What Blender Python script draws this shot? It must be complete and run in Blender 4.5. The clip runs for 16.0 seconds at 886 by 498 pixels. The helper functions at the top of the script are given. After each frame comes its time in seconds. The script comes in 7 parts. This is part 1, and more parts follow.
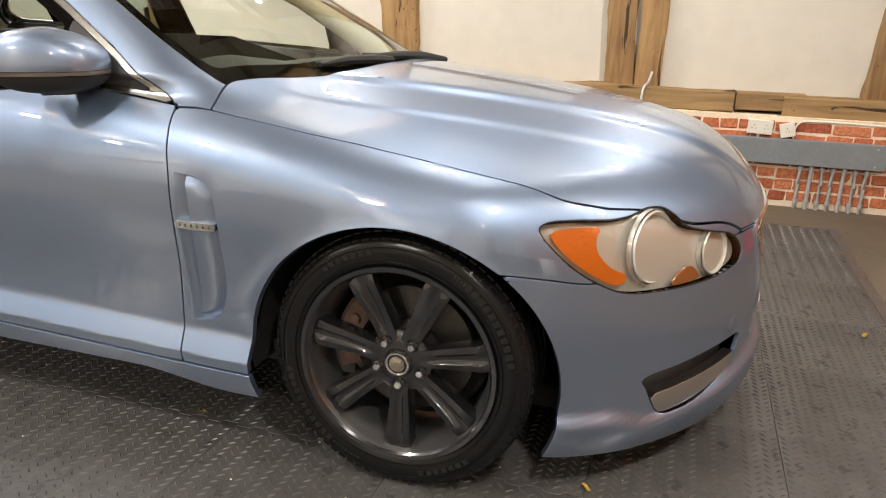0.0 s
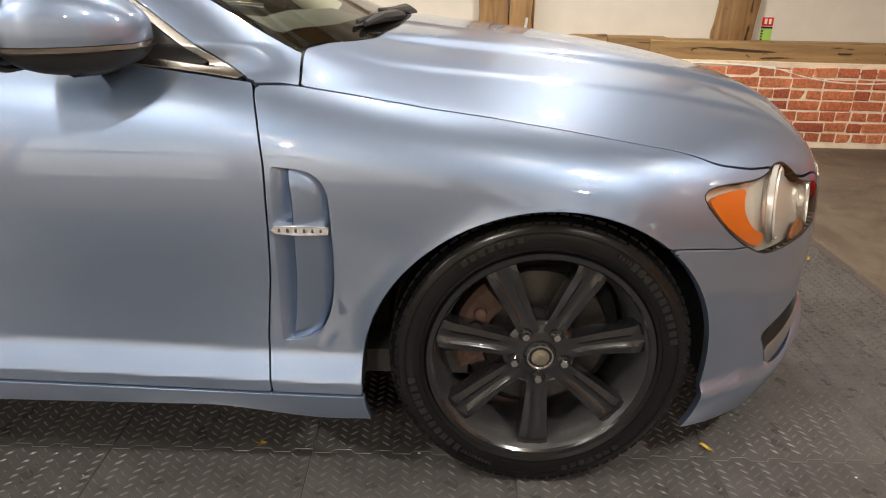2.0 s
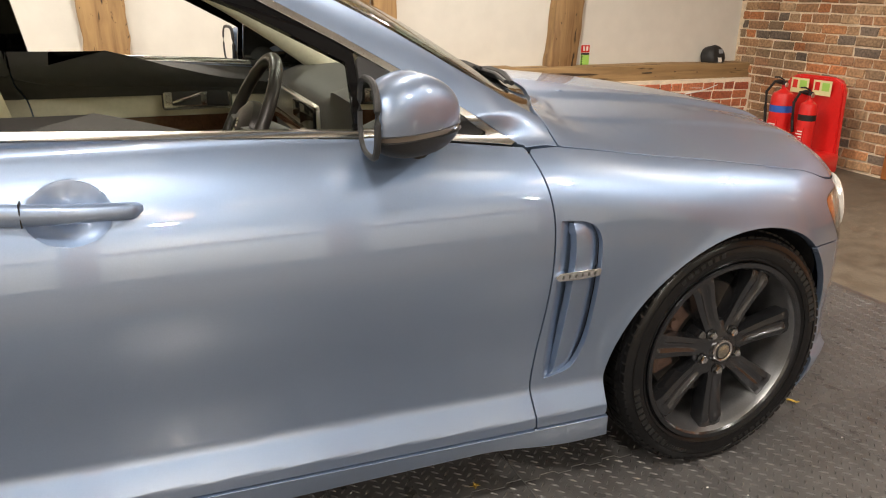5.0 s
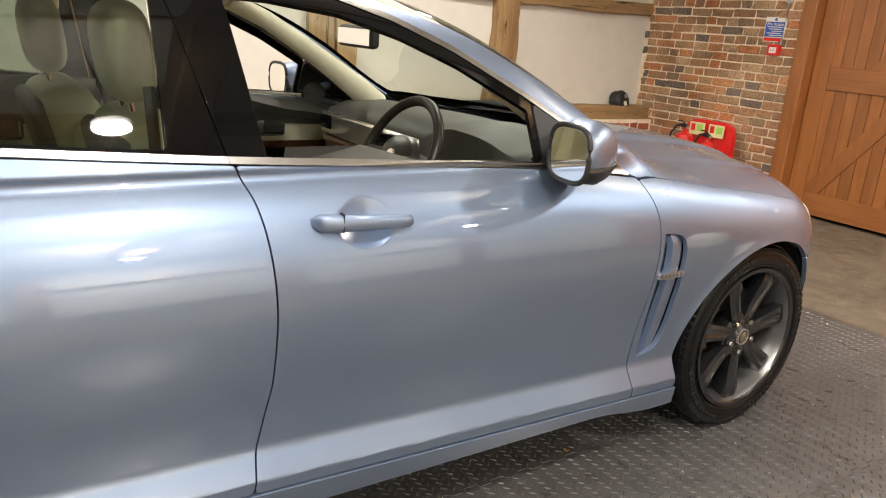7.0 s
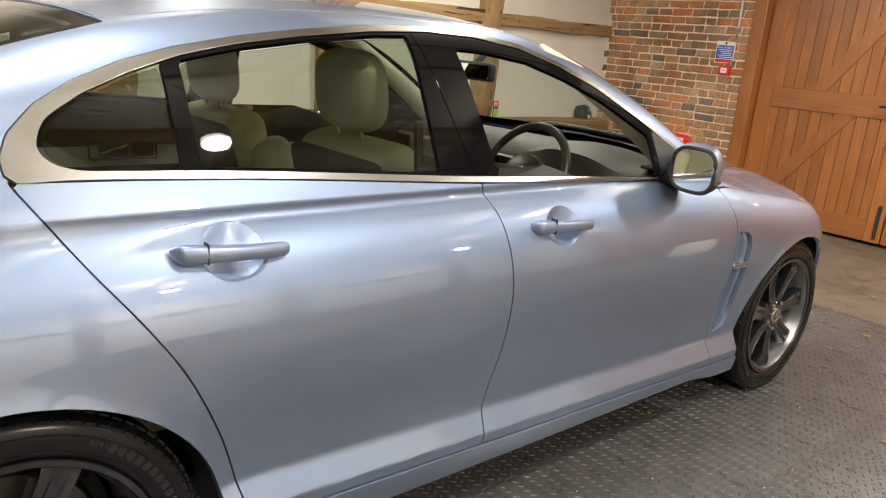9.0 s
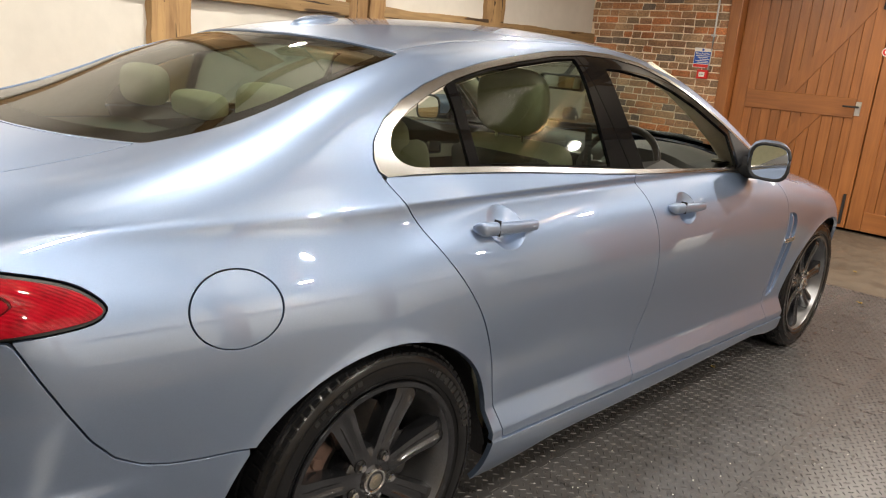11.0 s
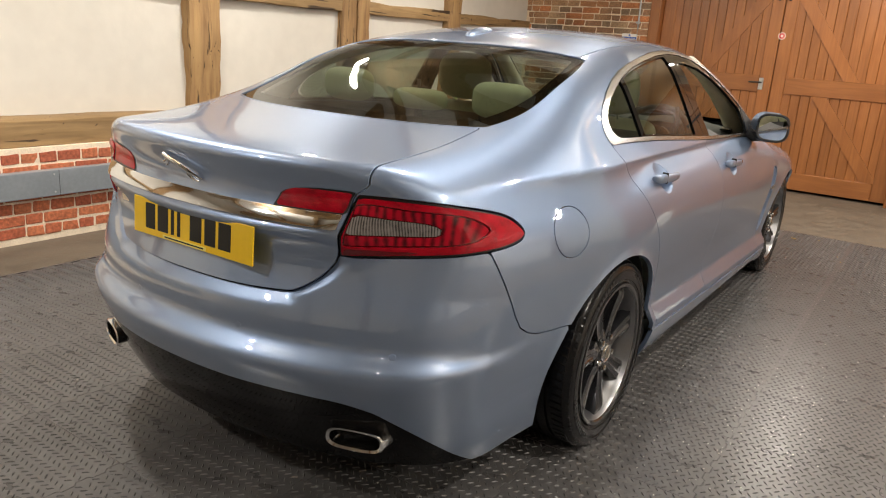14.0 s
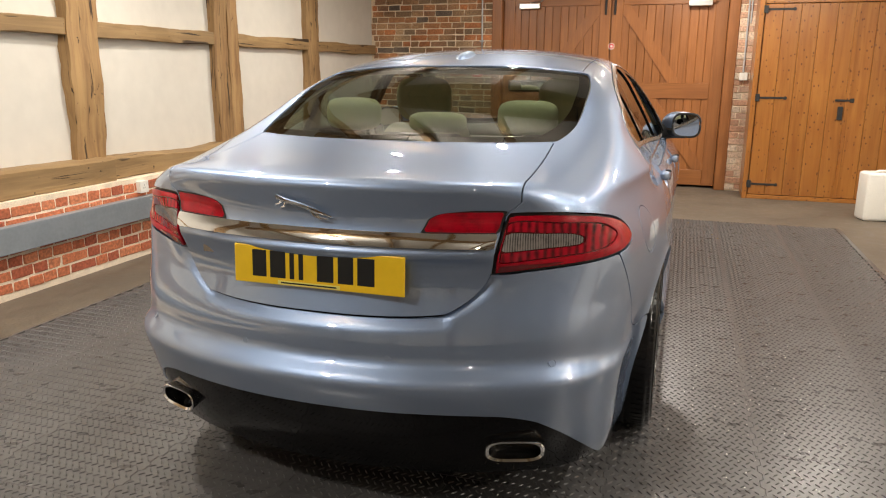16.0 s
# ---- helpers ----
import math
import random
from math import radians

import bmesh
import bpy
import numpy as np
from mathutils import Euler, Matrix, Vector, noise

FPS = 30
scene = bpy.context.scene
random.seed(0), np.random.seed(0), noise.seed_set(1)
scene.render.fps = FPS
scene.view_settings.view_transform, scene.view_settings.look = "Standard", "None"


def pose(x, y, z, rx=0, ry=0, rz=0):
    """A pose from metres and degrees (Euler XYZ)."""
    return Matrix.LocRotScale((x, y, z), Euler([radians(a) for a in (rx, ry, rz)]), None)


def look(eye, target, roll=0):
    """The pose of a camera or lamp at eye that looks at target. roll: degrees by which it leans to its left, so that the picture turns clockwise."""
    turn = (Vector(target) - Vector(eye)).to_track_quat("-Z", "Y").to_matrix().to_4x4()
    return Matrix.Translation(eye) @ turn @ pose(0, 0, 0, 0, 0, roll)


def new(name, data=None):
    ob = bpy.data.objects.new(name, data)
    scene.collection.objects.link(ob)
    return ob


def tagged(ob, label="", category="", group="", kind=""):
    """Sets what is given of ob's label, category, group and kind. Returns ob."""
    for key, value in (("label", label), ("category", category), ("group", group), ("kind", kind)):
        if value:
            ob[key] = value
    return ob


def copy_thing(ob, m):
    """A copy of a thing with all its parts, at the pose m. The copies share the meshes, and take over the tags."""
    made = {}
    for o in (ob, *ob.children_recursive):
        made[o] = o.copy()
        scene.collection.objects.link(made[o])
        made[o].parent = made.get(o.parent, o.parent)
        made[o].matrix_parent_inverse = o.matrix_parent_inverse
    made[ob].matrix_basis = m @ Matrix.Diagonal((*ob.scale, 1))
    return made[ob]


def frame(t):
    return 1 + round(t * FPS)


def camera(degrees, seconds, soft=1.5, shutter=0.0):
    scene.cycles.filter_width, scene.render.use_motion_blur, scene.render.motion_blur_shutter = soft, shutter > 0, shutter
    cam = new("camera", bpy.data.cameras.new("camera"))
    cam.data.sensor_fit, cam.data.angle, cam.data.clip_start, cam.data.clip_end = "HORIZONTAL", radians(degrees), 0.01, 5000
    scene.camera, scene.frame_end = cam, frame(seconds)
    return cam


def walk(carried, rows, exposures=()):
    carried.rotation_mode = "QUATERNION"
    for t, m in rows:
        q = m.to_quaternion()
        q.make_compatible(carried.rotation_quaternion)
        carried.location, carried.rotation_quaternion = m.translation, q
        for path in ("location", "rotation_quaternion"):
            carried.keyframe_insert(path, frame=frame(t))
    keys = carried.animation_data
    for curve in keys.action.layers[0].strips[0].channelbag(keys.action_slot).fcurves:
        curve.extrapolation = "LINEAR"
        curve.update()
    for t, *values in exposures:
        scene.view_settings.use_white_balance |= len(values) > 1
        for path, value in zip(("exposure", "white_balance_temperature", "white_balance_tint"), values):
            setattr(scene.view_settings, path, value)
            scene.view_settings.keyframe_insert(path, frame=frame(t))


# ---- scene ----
import functools

cam = camera(61.7, 16.0, soft=1.1)
PATH = [
    (0, (2.06, -2.42, 1.181), (1.484, -0.607, 0.563), 1.5),
    (0.5, (1.857, -2.433, 1.176), (1.434, -0.59, 0.524), 2.1),
    (1, (1.627, -2.363, 1.158), (1.357, -0.506, 0.465), 2.4),
    (1.5, (1.429, -2.31, 1.154), (1.31, -0.449, 0.431), 2.2),
    (2, (1.208, -2.342, 1.175), (1.236, -0.481, 0.443), 1.7),
    (2.5, (1.019, -2.346, 1.189), (1.174, -0.492, 0.456), 1.0),
    (3, (0.85, -2.225, 1.167), (1.117, -0.384, 0.434), 0.4),
    (3.5, (0.73, -2.139, 1.184), (1.102, -0.313, 0.458), 0.1),
    (4, (0.558, -2.164, 1.198), (1.042, -0.356, 0.492), 0.1),
    (4.2, (0.454, -2.204, 1.209), (0.985, -0.406, 0.513), 0.1),
    (6.3, (-0.544, -2.283, 1.306), (0.454, -0.655, 0.713), 3.6),
    (6.5, (-0.63, -2.296, 1.309), (0.393, -0.681, 0.72), 4.0),
    (7, (-0.81, -2.275, 1.305), (0.274, -0.694, 0.733), 4.4),
    (7.5, (-1.003, -2.221, 1.332), (0.141, -0.68, 0.771), 5.0),
    (8, (-1.248, -2.222, 1.34), (-0.051, -0.717, 0.79), 5.3),
    (8.5, (-1.474, -2.231, 1.349), (-0.231, -0.761, 0.808), 5.4),
    (9, (-1.657, -2.185, 1.35), (-0.378, -0.743, 0.815), 5.1),
    (9.2, (-1.731, -2.157, 1.353), (-0.437, -0.727, 0.82), 5.0),
    (11.3, (-2.635, -2.019, 1.353), (-1.211, -0.714, 0.833), 5.1),
    (11.5, (-2.707, -1.999, 1.363), (-1.269, -0.71, 0.841), 5.3),
    (12, (-2.975, -1.998, 1.368), (-1.502, -0.749, 0.847), 5.5),
    (12.5, (-3.238, -2.005, 1.367), (-1.731, -0.797, 0.847), 5.6),
    (13, (-3.434, -1.935, 1.348), (-1.897, -0.768, 0.822), 5.3),
    (13.5, (-3.624, -1.819, 1.362), (-2.054, -0.701, 0.825), 4.8),
    (14, (-3.828, -1.713, 1.365), (-2.216, -0.661, 0.824), 4.0),
    (14.5, (-4.028, -1.569, 1.385), (-2.361, -0.604, 0.85), 3.1),
    (15, (-4.103, -1.358, 1.383), (-2.375, -0.497, 0.862), 2.1),
    (15.5, (-4.179, -1.151, 1.367), (-2.386, -0.415, 0.874), 1.1),
    (16, (-4.298, -0.938, 1.335), (-2.444, -0.346, 0.871), 0.4),
]
walk(cam, [(t, look(eye, target, roll)) for t, eye, target, roll in PATH],
     exposures=[(0, 0.28), (3.5, 0.36), (6.5, 0.50), (9.2, 0.44), (12.5, 0.18), (16, 0.22)])

# ---------------------------------------------------------------- light
world = bpy.data.worlds.new("world")
scene.world = world
world.use_nodes = True
world.node_tree.nodes["Background"].inputs[0].default_value = (0.9, 0.95, 1.0, 1)
world.node_tree.nodes["Background"].inputs[1].default_value = 0.15


def lamp_at(name, x, y, z, power, size, tilt=(0, 0)):
    data = bpy.data.lights.new(name, "AREA")
    data.shape, data.size, data.size_y, data.energy, data.color = "ELLIPSE", size, size * 0.55, power, (1.0, 0.925, 0.83)
    ob = new(name, data)
    ob.matrix_world = pose(x, y, z, tilt[0], tilt[1], 0)
    return ob


# x, y, z and watts of the lamps under the roof, each with an added uplight
# Those at x 4.0, y -5.0 and x below -4 are added fill
LAMPS = [(-0.2, -2.2, 2.65, 34), (0.0, 2.1, 2.65, 28), (-2.3, 1.5, 2.70, 60), (2.3, 1.7, 2.75, 34), (2.7, -2.4, 2.75, 46), (-5.4, -1.8, 2.75, 8), (-4.7, 1.2, 2.75, 60), (1.3, 0.3, 2.9, 18), (-1.3, -0.5, 2.9, 26), (-2.2, -2.7, 2.75, 42),
         (4.0, -0.9, 2.75, 46), (-3.2, -5.0, 2.75, 66), (0.2, -5.0, 2.75, 76), (3.4, -5.0, 2.75, 26)]
for lx, ly, lz, lp in LAMPS:
    lamp_at("lamp_light", lx, ly, lz - 0.03, lp, 0.17)
    # upward light added above the housing to brighten the ceiling
    lamp_at("added_uplight", lx, ly, lz + 0.05, lp * 0.55, 0.15, (180, 0))

# ---------------------------------------------------------------- helpers for building
def mat(name, colour, rough=0.5, metal=0.0, coat=0.0, noise_scale=0, amount=0.0, bump=0.0, bump_scale=0, trans=0.0, emit=0.0, ior=1.45, rand=0.0):
    m = bpy.data.materials.new(name)
    m.use_nodes = True
    nt = m.node_tree
    b = nt.nodes["Principled BSDF"]
    b.inputs["Base Color"].default_value = (*colour, 1)
    b.inputs["Roughness"].default_value = rough
    b.inputs["Metallic"].default_value = metal
    b.inputs["Coat Weight"].default_value = coat
    b.inputs["Coat Roughness"].default_value = 0.03
    b.inputs["IOR"].default_value = ior
    b.inputs["Transmission Weight"].default_value = trans
    if emit:
        b.inputs["Emission Color"].default_value = (*colour, 1)
        b.inputs["Emission Strength"].default_value = emit
    tc = nt.nodes.new("ShaderNodeTexCoord")
    if amount or rand:
        val = None
        if amount:
            n1 = nt.nodes.new("ShaderNodeTexNoise")
            n1.inputs["Scale"].default_value, n1.inputs["Detail"].default_value = noise_scale, 8
            nt.links.new(tc.outputs["Object"], n1.inputs["Vector"])
            n2 = nt.nodes.new("ShaderNodeTexNoise")
            n2.inputs["Scale"].default_value, n2.inputs["Detail"].default_value = noise_scale * 7.3, 4
            nt.links.new(tc.outputs["Object"], n2.inputs["Vector"])
            add = nt.nodes.new("ShaderNodeMath")
            add.operation = "ADD"
            nt.links.new(n1.outputs["Fac"], add.inputs[0])
            nt.links.new(n2.outputs["Fac"], add.inputs[1])
            mr = nt.nodes.new("ShaderNodeMapRange")
            mr.inputs["From Min"].default_value, mr.inputs["From Max"].default_value = 0.6, 1.4
            mr.inputs["To Min"].default_value, mr.inputs["To Max"].default_value = 1 - amount, 1 + amount
            nt.links.new(add.outputs[0], mr.inputs["Value"])
            val = mr.outputs["Result"]
            rr = nt.nodes.new("ShaderNodeMapRange")
            rr.inputs["From Min"].default_value, rr.inputs["From Max"].default_value = 0.3, 0.7
            rr.inputs["To Min"].default_value, rr.inputs["To Max"].default_value = max(0.02, rough * (1 - amount * 0.6)), min(1, rough * (1 + amount * 0.6))
            nt.links.new(n2.outputs["Fac"], rr.inputs["Value"])
            nt.links.new(rr.outputs["Result"], b.inputs["Roughness"])
        if rand:
            oi = nt.nodes.new("ShaderNodeObjectInfo")
            m2 = nt.nodes.new("ShaderNodeMapRange")
            m2.inputs["To Min"].default_value, m2.inputs["To Max"].default_value = 1 - rand, 1 + rand
            nt.links.new(oi.outputs["Random"], m2.inputs["Value"])
            if val is None:
                val = m2.outputs["Result"]
            else:
                mu = nt.nodes.new("ShaderNodeMath")
                mu.operation = "MULTIPLY"
                nt.links.new(val, mu.inputs[0])
                nt.links.new(m2.outputs["Result"], mu.inputs[1])
                val = mu.outputs[0]
        mix = nt.nodes.new("ShaderNodeVectorMath")
        mix.operation = "SCALE"
        mix.inputs[0].default_value = colour
        nt.links.new(val, mix.inputs["Scale"])
        nt.links.new(mix.outputs["Vector"], b.inputs["Base Color"])
    if bump:
        nb = nt.nodes.new("ShaderNodeTexNoise")
        nb.inputs["Scale"].default_value, nb.inputs["Detail"].default_value = bump_scale, 6
        nt.links.new(tc.outputs["Object"], nb.inputs["Vector"])
        bp = nt.nodes.new("ShaderNodeBump")
        bp.inputs["Strength"].default_value, bp.inputs["Distance"].default_value = bump, 0.01
        nt.links.new(nb.outputs["Fac"], bp.inputs["Height"])
        nt.links.new(bp.outputs["Normal"], b.inputs["Normal"])
    return m


def part(name, bm, material, parent=None, label="", smooth=False):
    me = bpy.data.meshes.new(name)
    bmesh.ops.recalc_face_normals(bm, faces=bm.faces[:])
    bm.to_mesh(me)
    bm.free()
    if smooth:
        me.polygons.foreach_set("use_smooth", [True] * len(me.polygons))
        me.set_sharp_from_angle(angle=radians(38))
    if material:
        me.materials.append(material)
    ob = new(name, me)
    ob.parent = parent
    if label:
        tagged(ob, label)
    return ob


def thing(name, label, category, m=None, group="", kind=""):
    ob = new(name)
    ob.empty_display_size = 0.1
    if m is not None:
        ob.matrix_world = m
    return tagged(ob, label, category, group, kind)


def box(x0, x1, y0, y1, z0, z1, bevel=0.0, seg=1, bm=None):
    bm = bm or bmesh.new()
    r = bmesh.ops.create_cube(bm, size=1, matrix=Matrix.LocRotScale(((x0 + x1) / 2, (y0 + y1) / 2, (z0 + z1) / 2), None, (x1 - x0, y1 - y0, z1 - z0)))
    if bevel:
        es = list({e for v in r["verts"] for e in v.link_edges})
        bmesh.ops.bevel(bm, geom=es, offset=bevel, segments=seg, affect="EDGES", profile=0.5)
    return bm


def lathe(profile, n=48, bm=None, m=None):
    """Turns (radius, height) pairs about z."""
    bm = bm or bmesh.new()
    rings = []
    for r, h in profile:
        rings.append([bm.verts.new((r * math.cos(2 * math.pi * i / n), r * math.sin(2 * math.pi * i / n), h)) for i in range(n)] if r > 1e-5 else [bm.verts.new((0, 0, h))])
    for a, b in zip(rings, rings[1:]):
        for i in range(n):
            j = (i + 1) % n
            if len(a) == 1 and len(b) > 1:
                bm.faces.new((a[0], b[i], b[j]))
            elif len(b) == 1 and len(a) > 1:
                bm.faces.new((a[i], a[j], b[0]))
            elif len(a) > 1:
                bm.faces.new((a[i], a[j], b[j], b[i]))
    if m is not None:
        bm.transform(m)
    return bm


def tube(points, r, n=8, bm=None, close=False):
    """A round bar along points."""
    bm = bm or bmesh.new()
    pts = [Vector(p) for p in points]
    rings = []
    for i, p in enumerate(pts):
        d = (pts[min(i + 1, len(pts) - 1)] - pts[max(i - 1, 0)]).normalized()
        if close:
            d = (pts[(i + 1) % len(pts)] - pts[i - 1]).normalized()
        q = d.to_track_quat("Z", "Y")
        rr = r[i] if isinstance(r, (list, tuple)) else r
        rings.append([bm.verts.new(p + q @ Vector((rr * math.cos(2 * math.pi * k / n), rr * math.sin(2 * math.pi * k / n), 0))) for k in range(n)])
    pairs = list(zip(rings, rings[1:])) + ([(rings[-1], rings[0])] if close else [])
    for a, b in pairs:
        for k in range(n):
            bm.faces.new((a[k], a[(k + 1) % n], b[(k + 1) % n], b[k]))
    if not close:
        bm.faces.new(rings[0][::-1])
        bm.faces.new(rings[-1])
    return bm


def spline(xs, ys):
    """A smooth curve through the given places, straight beyond the ends (monotone cubic)."""
    xs, ys = np.asarray(xs, float), np.asarray(ys, float)
    if xs[0] > xs[-1]:
        xs, ys = xs[::-1], ys[::-1]
    h, d = np.diff(xs), np.diff(ys) / np.diff(xs)
    m = np.empty_like(xs)
    m[0], m[-1] = d[0], d[-1]
    for i in range(1, len(xs) - 1):
        if d[i - 1] * d[i] <= 0:
            m[i] = 0
        else:
            w1, w2 = 2 * h[i] + h[i - 1], h[i] + 2 * h[i - 1]
            m[i] = (w1 + w2) / (w1 / d[i - 1] + w2 / d[i])

    def f(x):
        x = np.asarray(x, float)
        k = np.clip(np.searchsorted(xs, x) - 1, 0, len(xs) - 2)
        t = np.clip((x - xs[k]) / h[k], 0, 1)
        v = (2 * t**3 - 3 * t**2 + 1) * ys[k] + (t**3 - 2 * t**2 + t) * h[k] * m[k] + (3 * t**2 - 2 * t**3) * ys[k + 1] + (t**3 - t**2) * h[k] * m[k + 1]
        return v + np.where(x < xs[0], (x - xs[0]) * m[0], 0) + np.where(x > xs[-1], (x - xs[-1]) * m[-1], 0)

    return f


def fair(xs, ys):
    """A curve of even bend through the given places (natural cubic), straight beyond the ends."""
    xs, ys = np.asarray(xs, float), np.asarray(ys, float)
    n, h = len(xs), np.diff(xs)
    a, r = np.eye(n), np.zeros(n)
    for i in range(1, n - 1):
        a[i, i - 1:i + 2] = h[i - 1], 2 * (h[i - 1] + h[i]), h[i]
        r[i] = 6 * ((ys[i + 1] - ys[i]) / h[i] - (ys[i] - ys[i - 1]) / h[i - 1])
    m = np.linalg.solve(a, r)
    s0 = (ys[1] - ys[0]) / h[0] - h[0] * m[1] / 6
    s1 = (ys[-1] - ys[-2]) / h[-1] + h[-1] * m[-2] / 6

    def f(x):
        x = np.asarray(x, float)
        k = np.clip(np.searchsorted(xs, x) - 1, 0, n - 2)
        xc = np.clip(x, xs[0], xs[-1])
        b, c = xc - xs[k], xs[k + 1] - xc
        v = (m[k] * c**3 + m[k + 1] * b**3) / (6 * h[k]) + (ys[k] / h[k] - m[k] * h[k] / 6) * c + (ys[k + 1] / h[k] - m[k + 1] * h[k] / 6) * b
        return v + np.where(x < xs[0], (x - xs[0]) * s0, 0) + np.where(x > xs[-1], (x - xs[-1]) * s1, 0)

    return f


def smax(a, b, k):
    h = np.clip(k - np.abs(a - b), 0, None) / k
    return np.maximum(a, b) + h * h * k / 4


def smin(a, b, k):
    return -smax(-a, -b, k)


def closed_curve(points, n=12):
    """A smooth loop (Catmull-Rom) through points of the plane."""
    p = np.asarray(points, float)
    out = []
    for i in range(len(p)):
        a, b, c, d = p[i - 1], p[i], p[(i + 1) % len(p)], p[(i + 2) % len(p)]
        for t in np.arange(n) / n:
            out.append(0.5 * (2 * b + (c - a) * t + (2 * a - 5 * b + 4 * c - d) * t * t + (3 * b - a - 3 * c + d) * t**3))
    return np.array(out)


def inside_loop(loop, u, v):
    """Signed distance to a loop of the plane, positive inside."""
    u, v = np.asarray(u, float), np.asarray(v, float)
    best, odd = np.full(u.shape, 9.0), np.zeros(u.shape, bool)
    lo, hi = loop.min(0) - 0.12, loop.max(0) + 0.12
    near = (u > lo[0]) & (u < hi[0]) & (v > lo[1]) & (v < hi[1])
    uu, vv = u[near], v[near]
    bb, oo = np.full(uu.shape, 9.0), np.zeros(uu.shape, bool)
    for a, b in zip(loop, np.roll(loop, -1, 0)):
        e = b - a
        t = np.clip(((uu - a[0]) * e[0] + (vv - a[1]) * e[1]) / max(e @ e, 1e-12), 0, 1)
        bb = np.minimum(bb, np.hypot(uu - a[0] - t * e[0], vv - a[1] - t * e[1]))
        if abs(e[1]) > 1e-12:
            cross = ((a[1] > vv) != (b[1] > vv)) & (uu < a[0] + e[0] * (vv - a[1]) / e[1])
            oo ^= cross
    best[near], odd[near] = bb, oo
    return np.where(odd, best, -best)

# ---------------------------------------------------------------- materials
def paint_mat():
    m = mat("blue_metallic_paint", (0.225, 0.305, 0.455), rough=0.46, metal=0.84, coat=1.0)
    nt = m.node_tree
    b = nt.nodes["Principled BSDF"]
    b.inputs["Coat IOR"].default_value = 2.3
    b.inputs["Coat Roughness"].default_value = 0.012
    tc = nt.nodes.new("ShaderNodeTexCoord")
    v = nt.nodes.new("ShaderNodeTexVoronoi")
    v.inputs["Scale"].default_value = 1500
    nt.links.new(tc.outputs["Object"], v.inputs["Vector"])
    mr = nt.nodes.new("ShaderNodeMapRange")
    mr.inputs["To Min"].default_value, mr.inputs["To Max"].default_value = 0.86, 1.12
    nt.links.new(v.outputs["Color"], mr.inputs["Value"])
    s = nt.nodes.new("ShaderNodeVectorMath")
    s.operation = "SCALE"
    s.inputs[0].default_value = (0.225, 0.305, 0.455)
    nt.links.new(mr.outputs["Result"], s.inputs["Scale"])
    nt.links.new(s.outputs["Vector"], b.inputs["Base Color"])
    return m


PAINT = paint_mat()
CHROME = mat("chrome", (0.82, 0.82, 0.82), rough=0.06, metal=1.0)
TRIM_METAL = mat("satin_window_trim", (0.50, 0.50, 0.49), rough=0.24, metal=1.0, noise_scale=30, amount=0.05)
SATIN = mat("satin_aluminium", (0.70, 0.69, 0.66), rough=0.28, metal=1.0)
GLOSS_BLACK = mat("gloss_black_plastic", (0.004, 0.004, 0.0045), rough=0.03, ior=1.30)
PLASTIC = mat("black_plastic", (0.018, 0.018, 0.019), rough=0.55, noise_scale=40, amount=0.2, bump=0.05, bump_scale=400)
RUBBER = mat("tyre_rubber", (0.006, 0.006, 0.0065), rough=0.22, ior=1.40, noise_scale=18, amount=0.30, bump=0.03, bump_scale=220)
UNDER = mat("underbody_black", (0.010, 0.010, 0.011), rough=0.8, noise_scale=20, amount=0.3)
ALLOY = mat("dark_grey_alloy", (0.066, 0.068, 0.075), rough=0.18, metal=0.85, coat=0.6, noise_scale=30, amount=0.10)
# rim barrel, a lighter grey than the spokes
ALLOY_LIGHT = mat("light_grey_alloy", (0.27, 0.272, 0.28), rough=0.32, metal=0.9, noise_scale=25, amount=0.12)
STEEL = mat("worn_brake_steel", (0.13, 0.12, 0.11), rough=0.42, metal=0.9, noise_scale=30, amount=0.3)
RUST = mat("rusty_caliper", (0.10, 0.060, 0.045), rough=0.75, metal=0.2, noise_scale=35, amount=0.5, bump=0.4, bump_scale=180)
CREAM = mat("cream_leather", (0.52, 0.49, 0.33), rough=0.48, noise_scale=9, amount=0.10, bump=0.10, bump_scale=350)
CREAM_TRIM = mat("ivory_trim", (0.68, 0.64, 0.52), rough=0.6, noise_scale=9, amount=0.08)
DARK_TRIM = mat("charcoal_dash_trim", (0.055, 0.053, 0.050), rough=0.55, noise_scale=25, amount=0.15, bump=0.12, bump_scale=500)
WALNUT = mat("dark_walnut_veneer", (0.085, 0.04, 0.022), rough=0.2, coat=0.8, noise_scale=14, amount=0.4)


def glass_mat(name, colour):
    m = bpy.data.materials.new(name)
    m.use_nodes = True
    nt = m.node_tree
    nt.nodes.remove(nt.nodes["Principled BSDF"])
    out = nt.nodes["Material Output"]
    tr, gl, mix, fr, pw, ma = (nt.nodes.new("ShaderNode" + k) for k in ("BsdfTransparent", "BsdfGlossy", "MixShader", "LayerWeight", "Math", "Math"))
    tr.inputs["Color"].default_value = (*colour, 1)
    gl.inputs["Roughness"].default_value = 0.015
    fr.inputs["Blend"].default_value = 0.5
    pw.operation, ma.operation = "POWER", "MULTIPLY_ADD"
    pw.inputs[1].default_value = 4.8
    ma.inputs[1].default_value, ma.inputs[2].default_value = 0.92, 0.055
    nt.links.new(fr.outputs["Facing"], pw.inputs[0])
    nt.links.new(pw.outputs[0], ma.inputs[0])
    nt.links.new(ma.outputs[0], mix.inputs[0])
    nt.links.new(tr.outputs[0], mix.inputs[1])
    nt.links.new(gl.outputs[0], mix.inputs[2])
    nt.links.new(mix.outputs[0], out.inputs["Surface"])
    return m


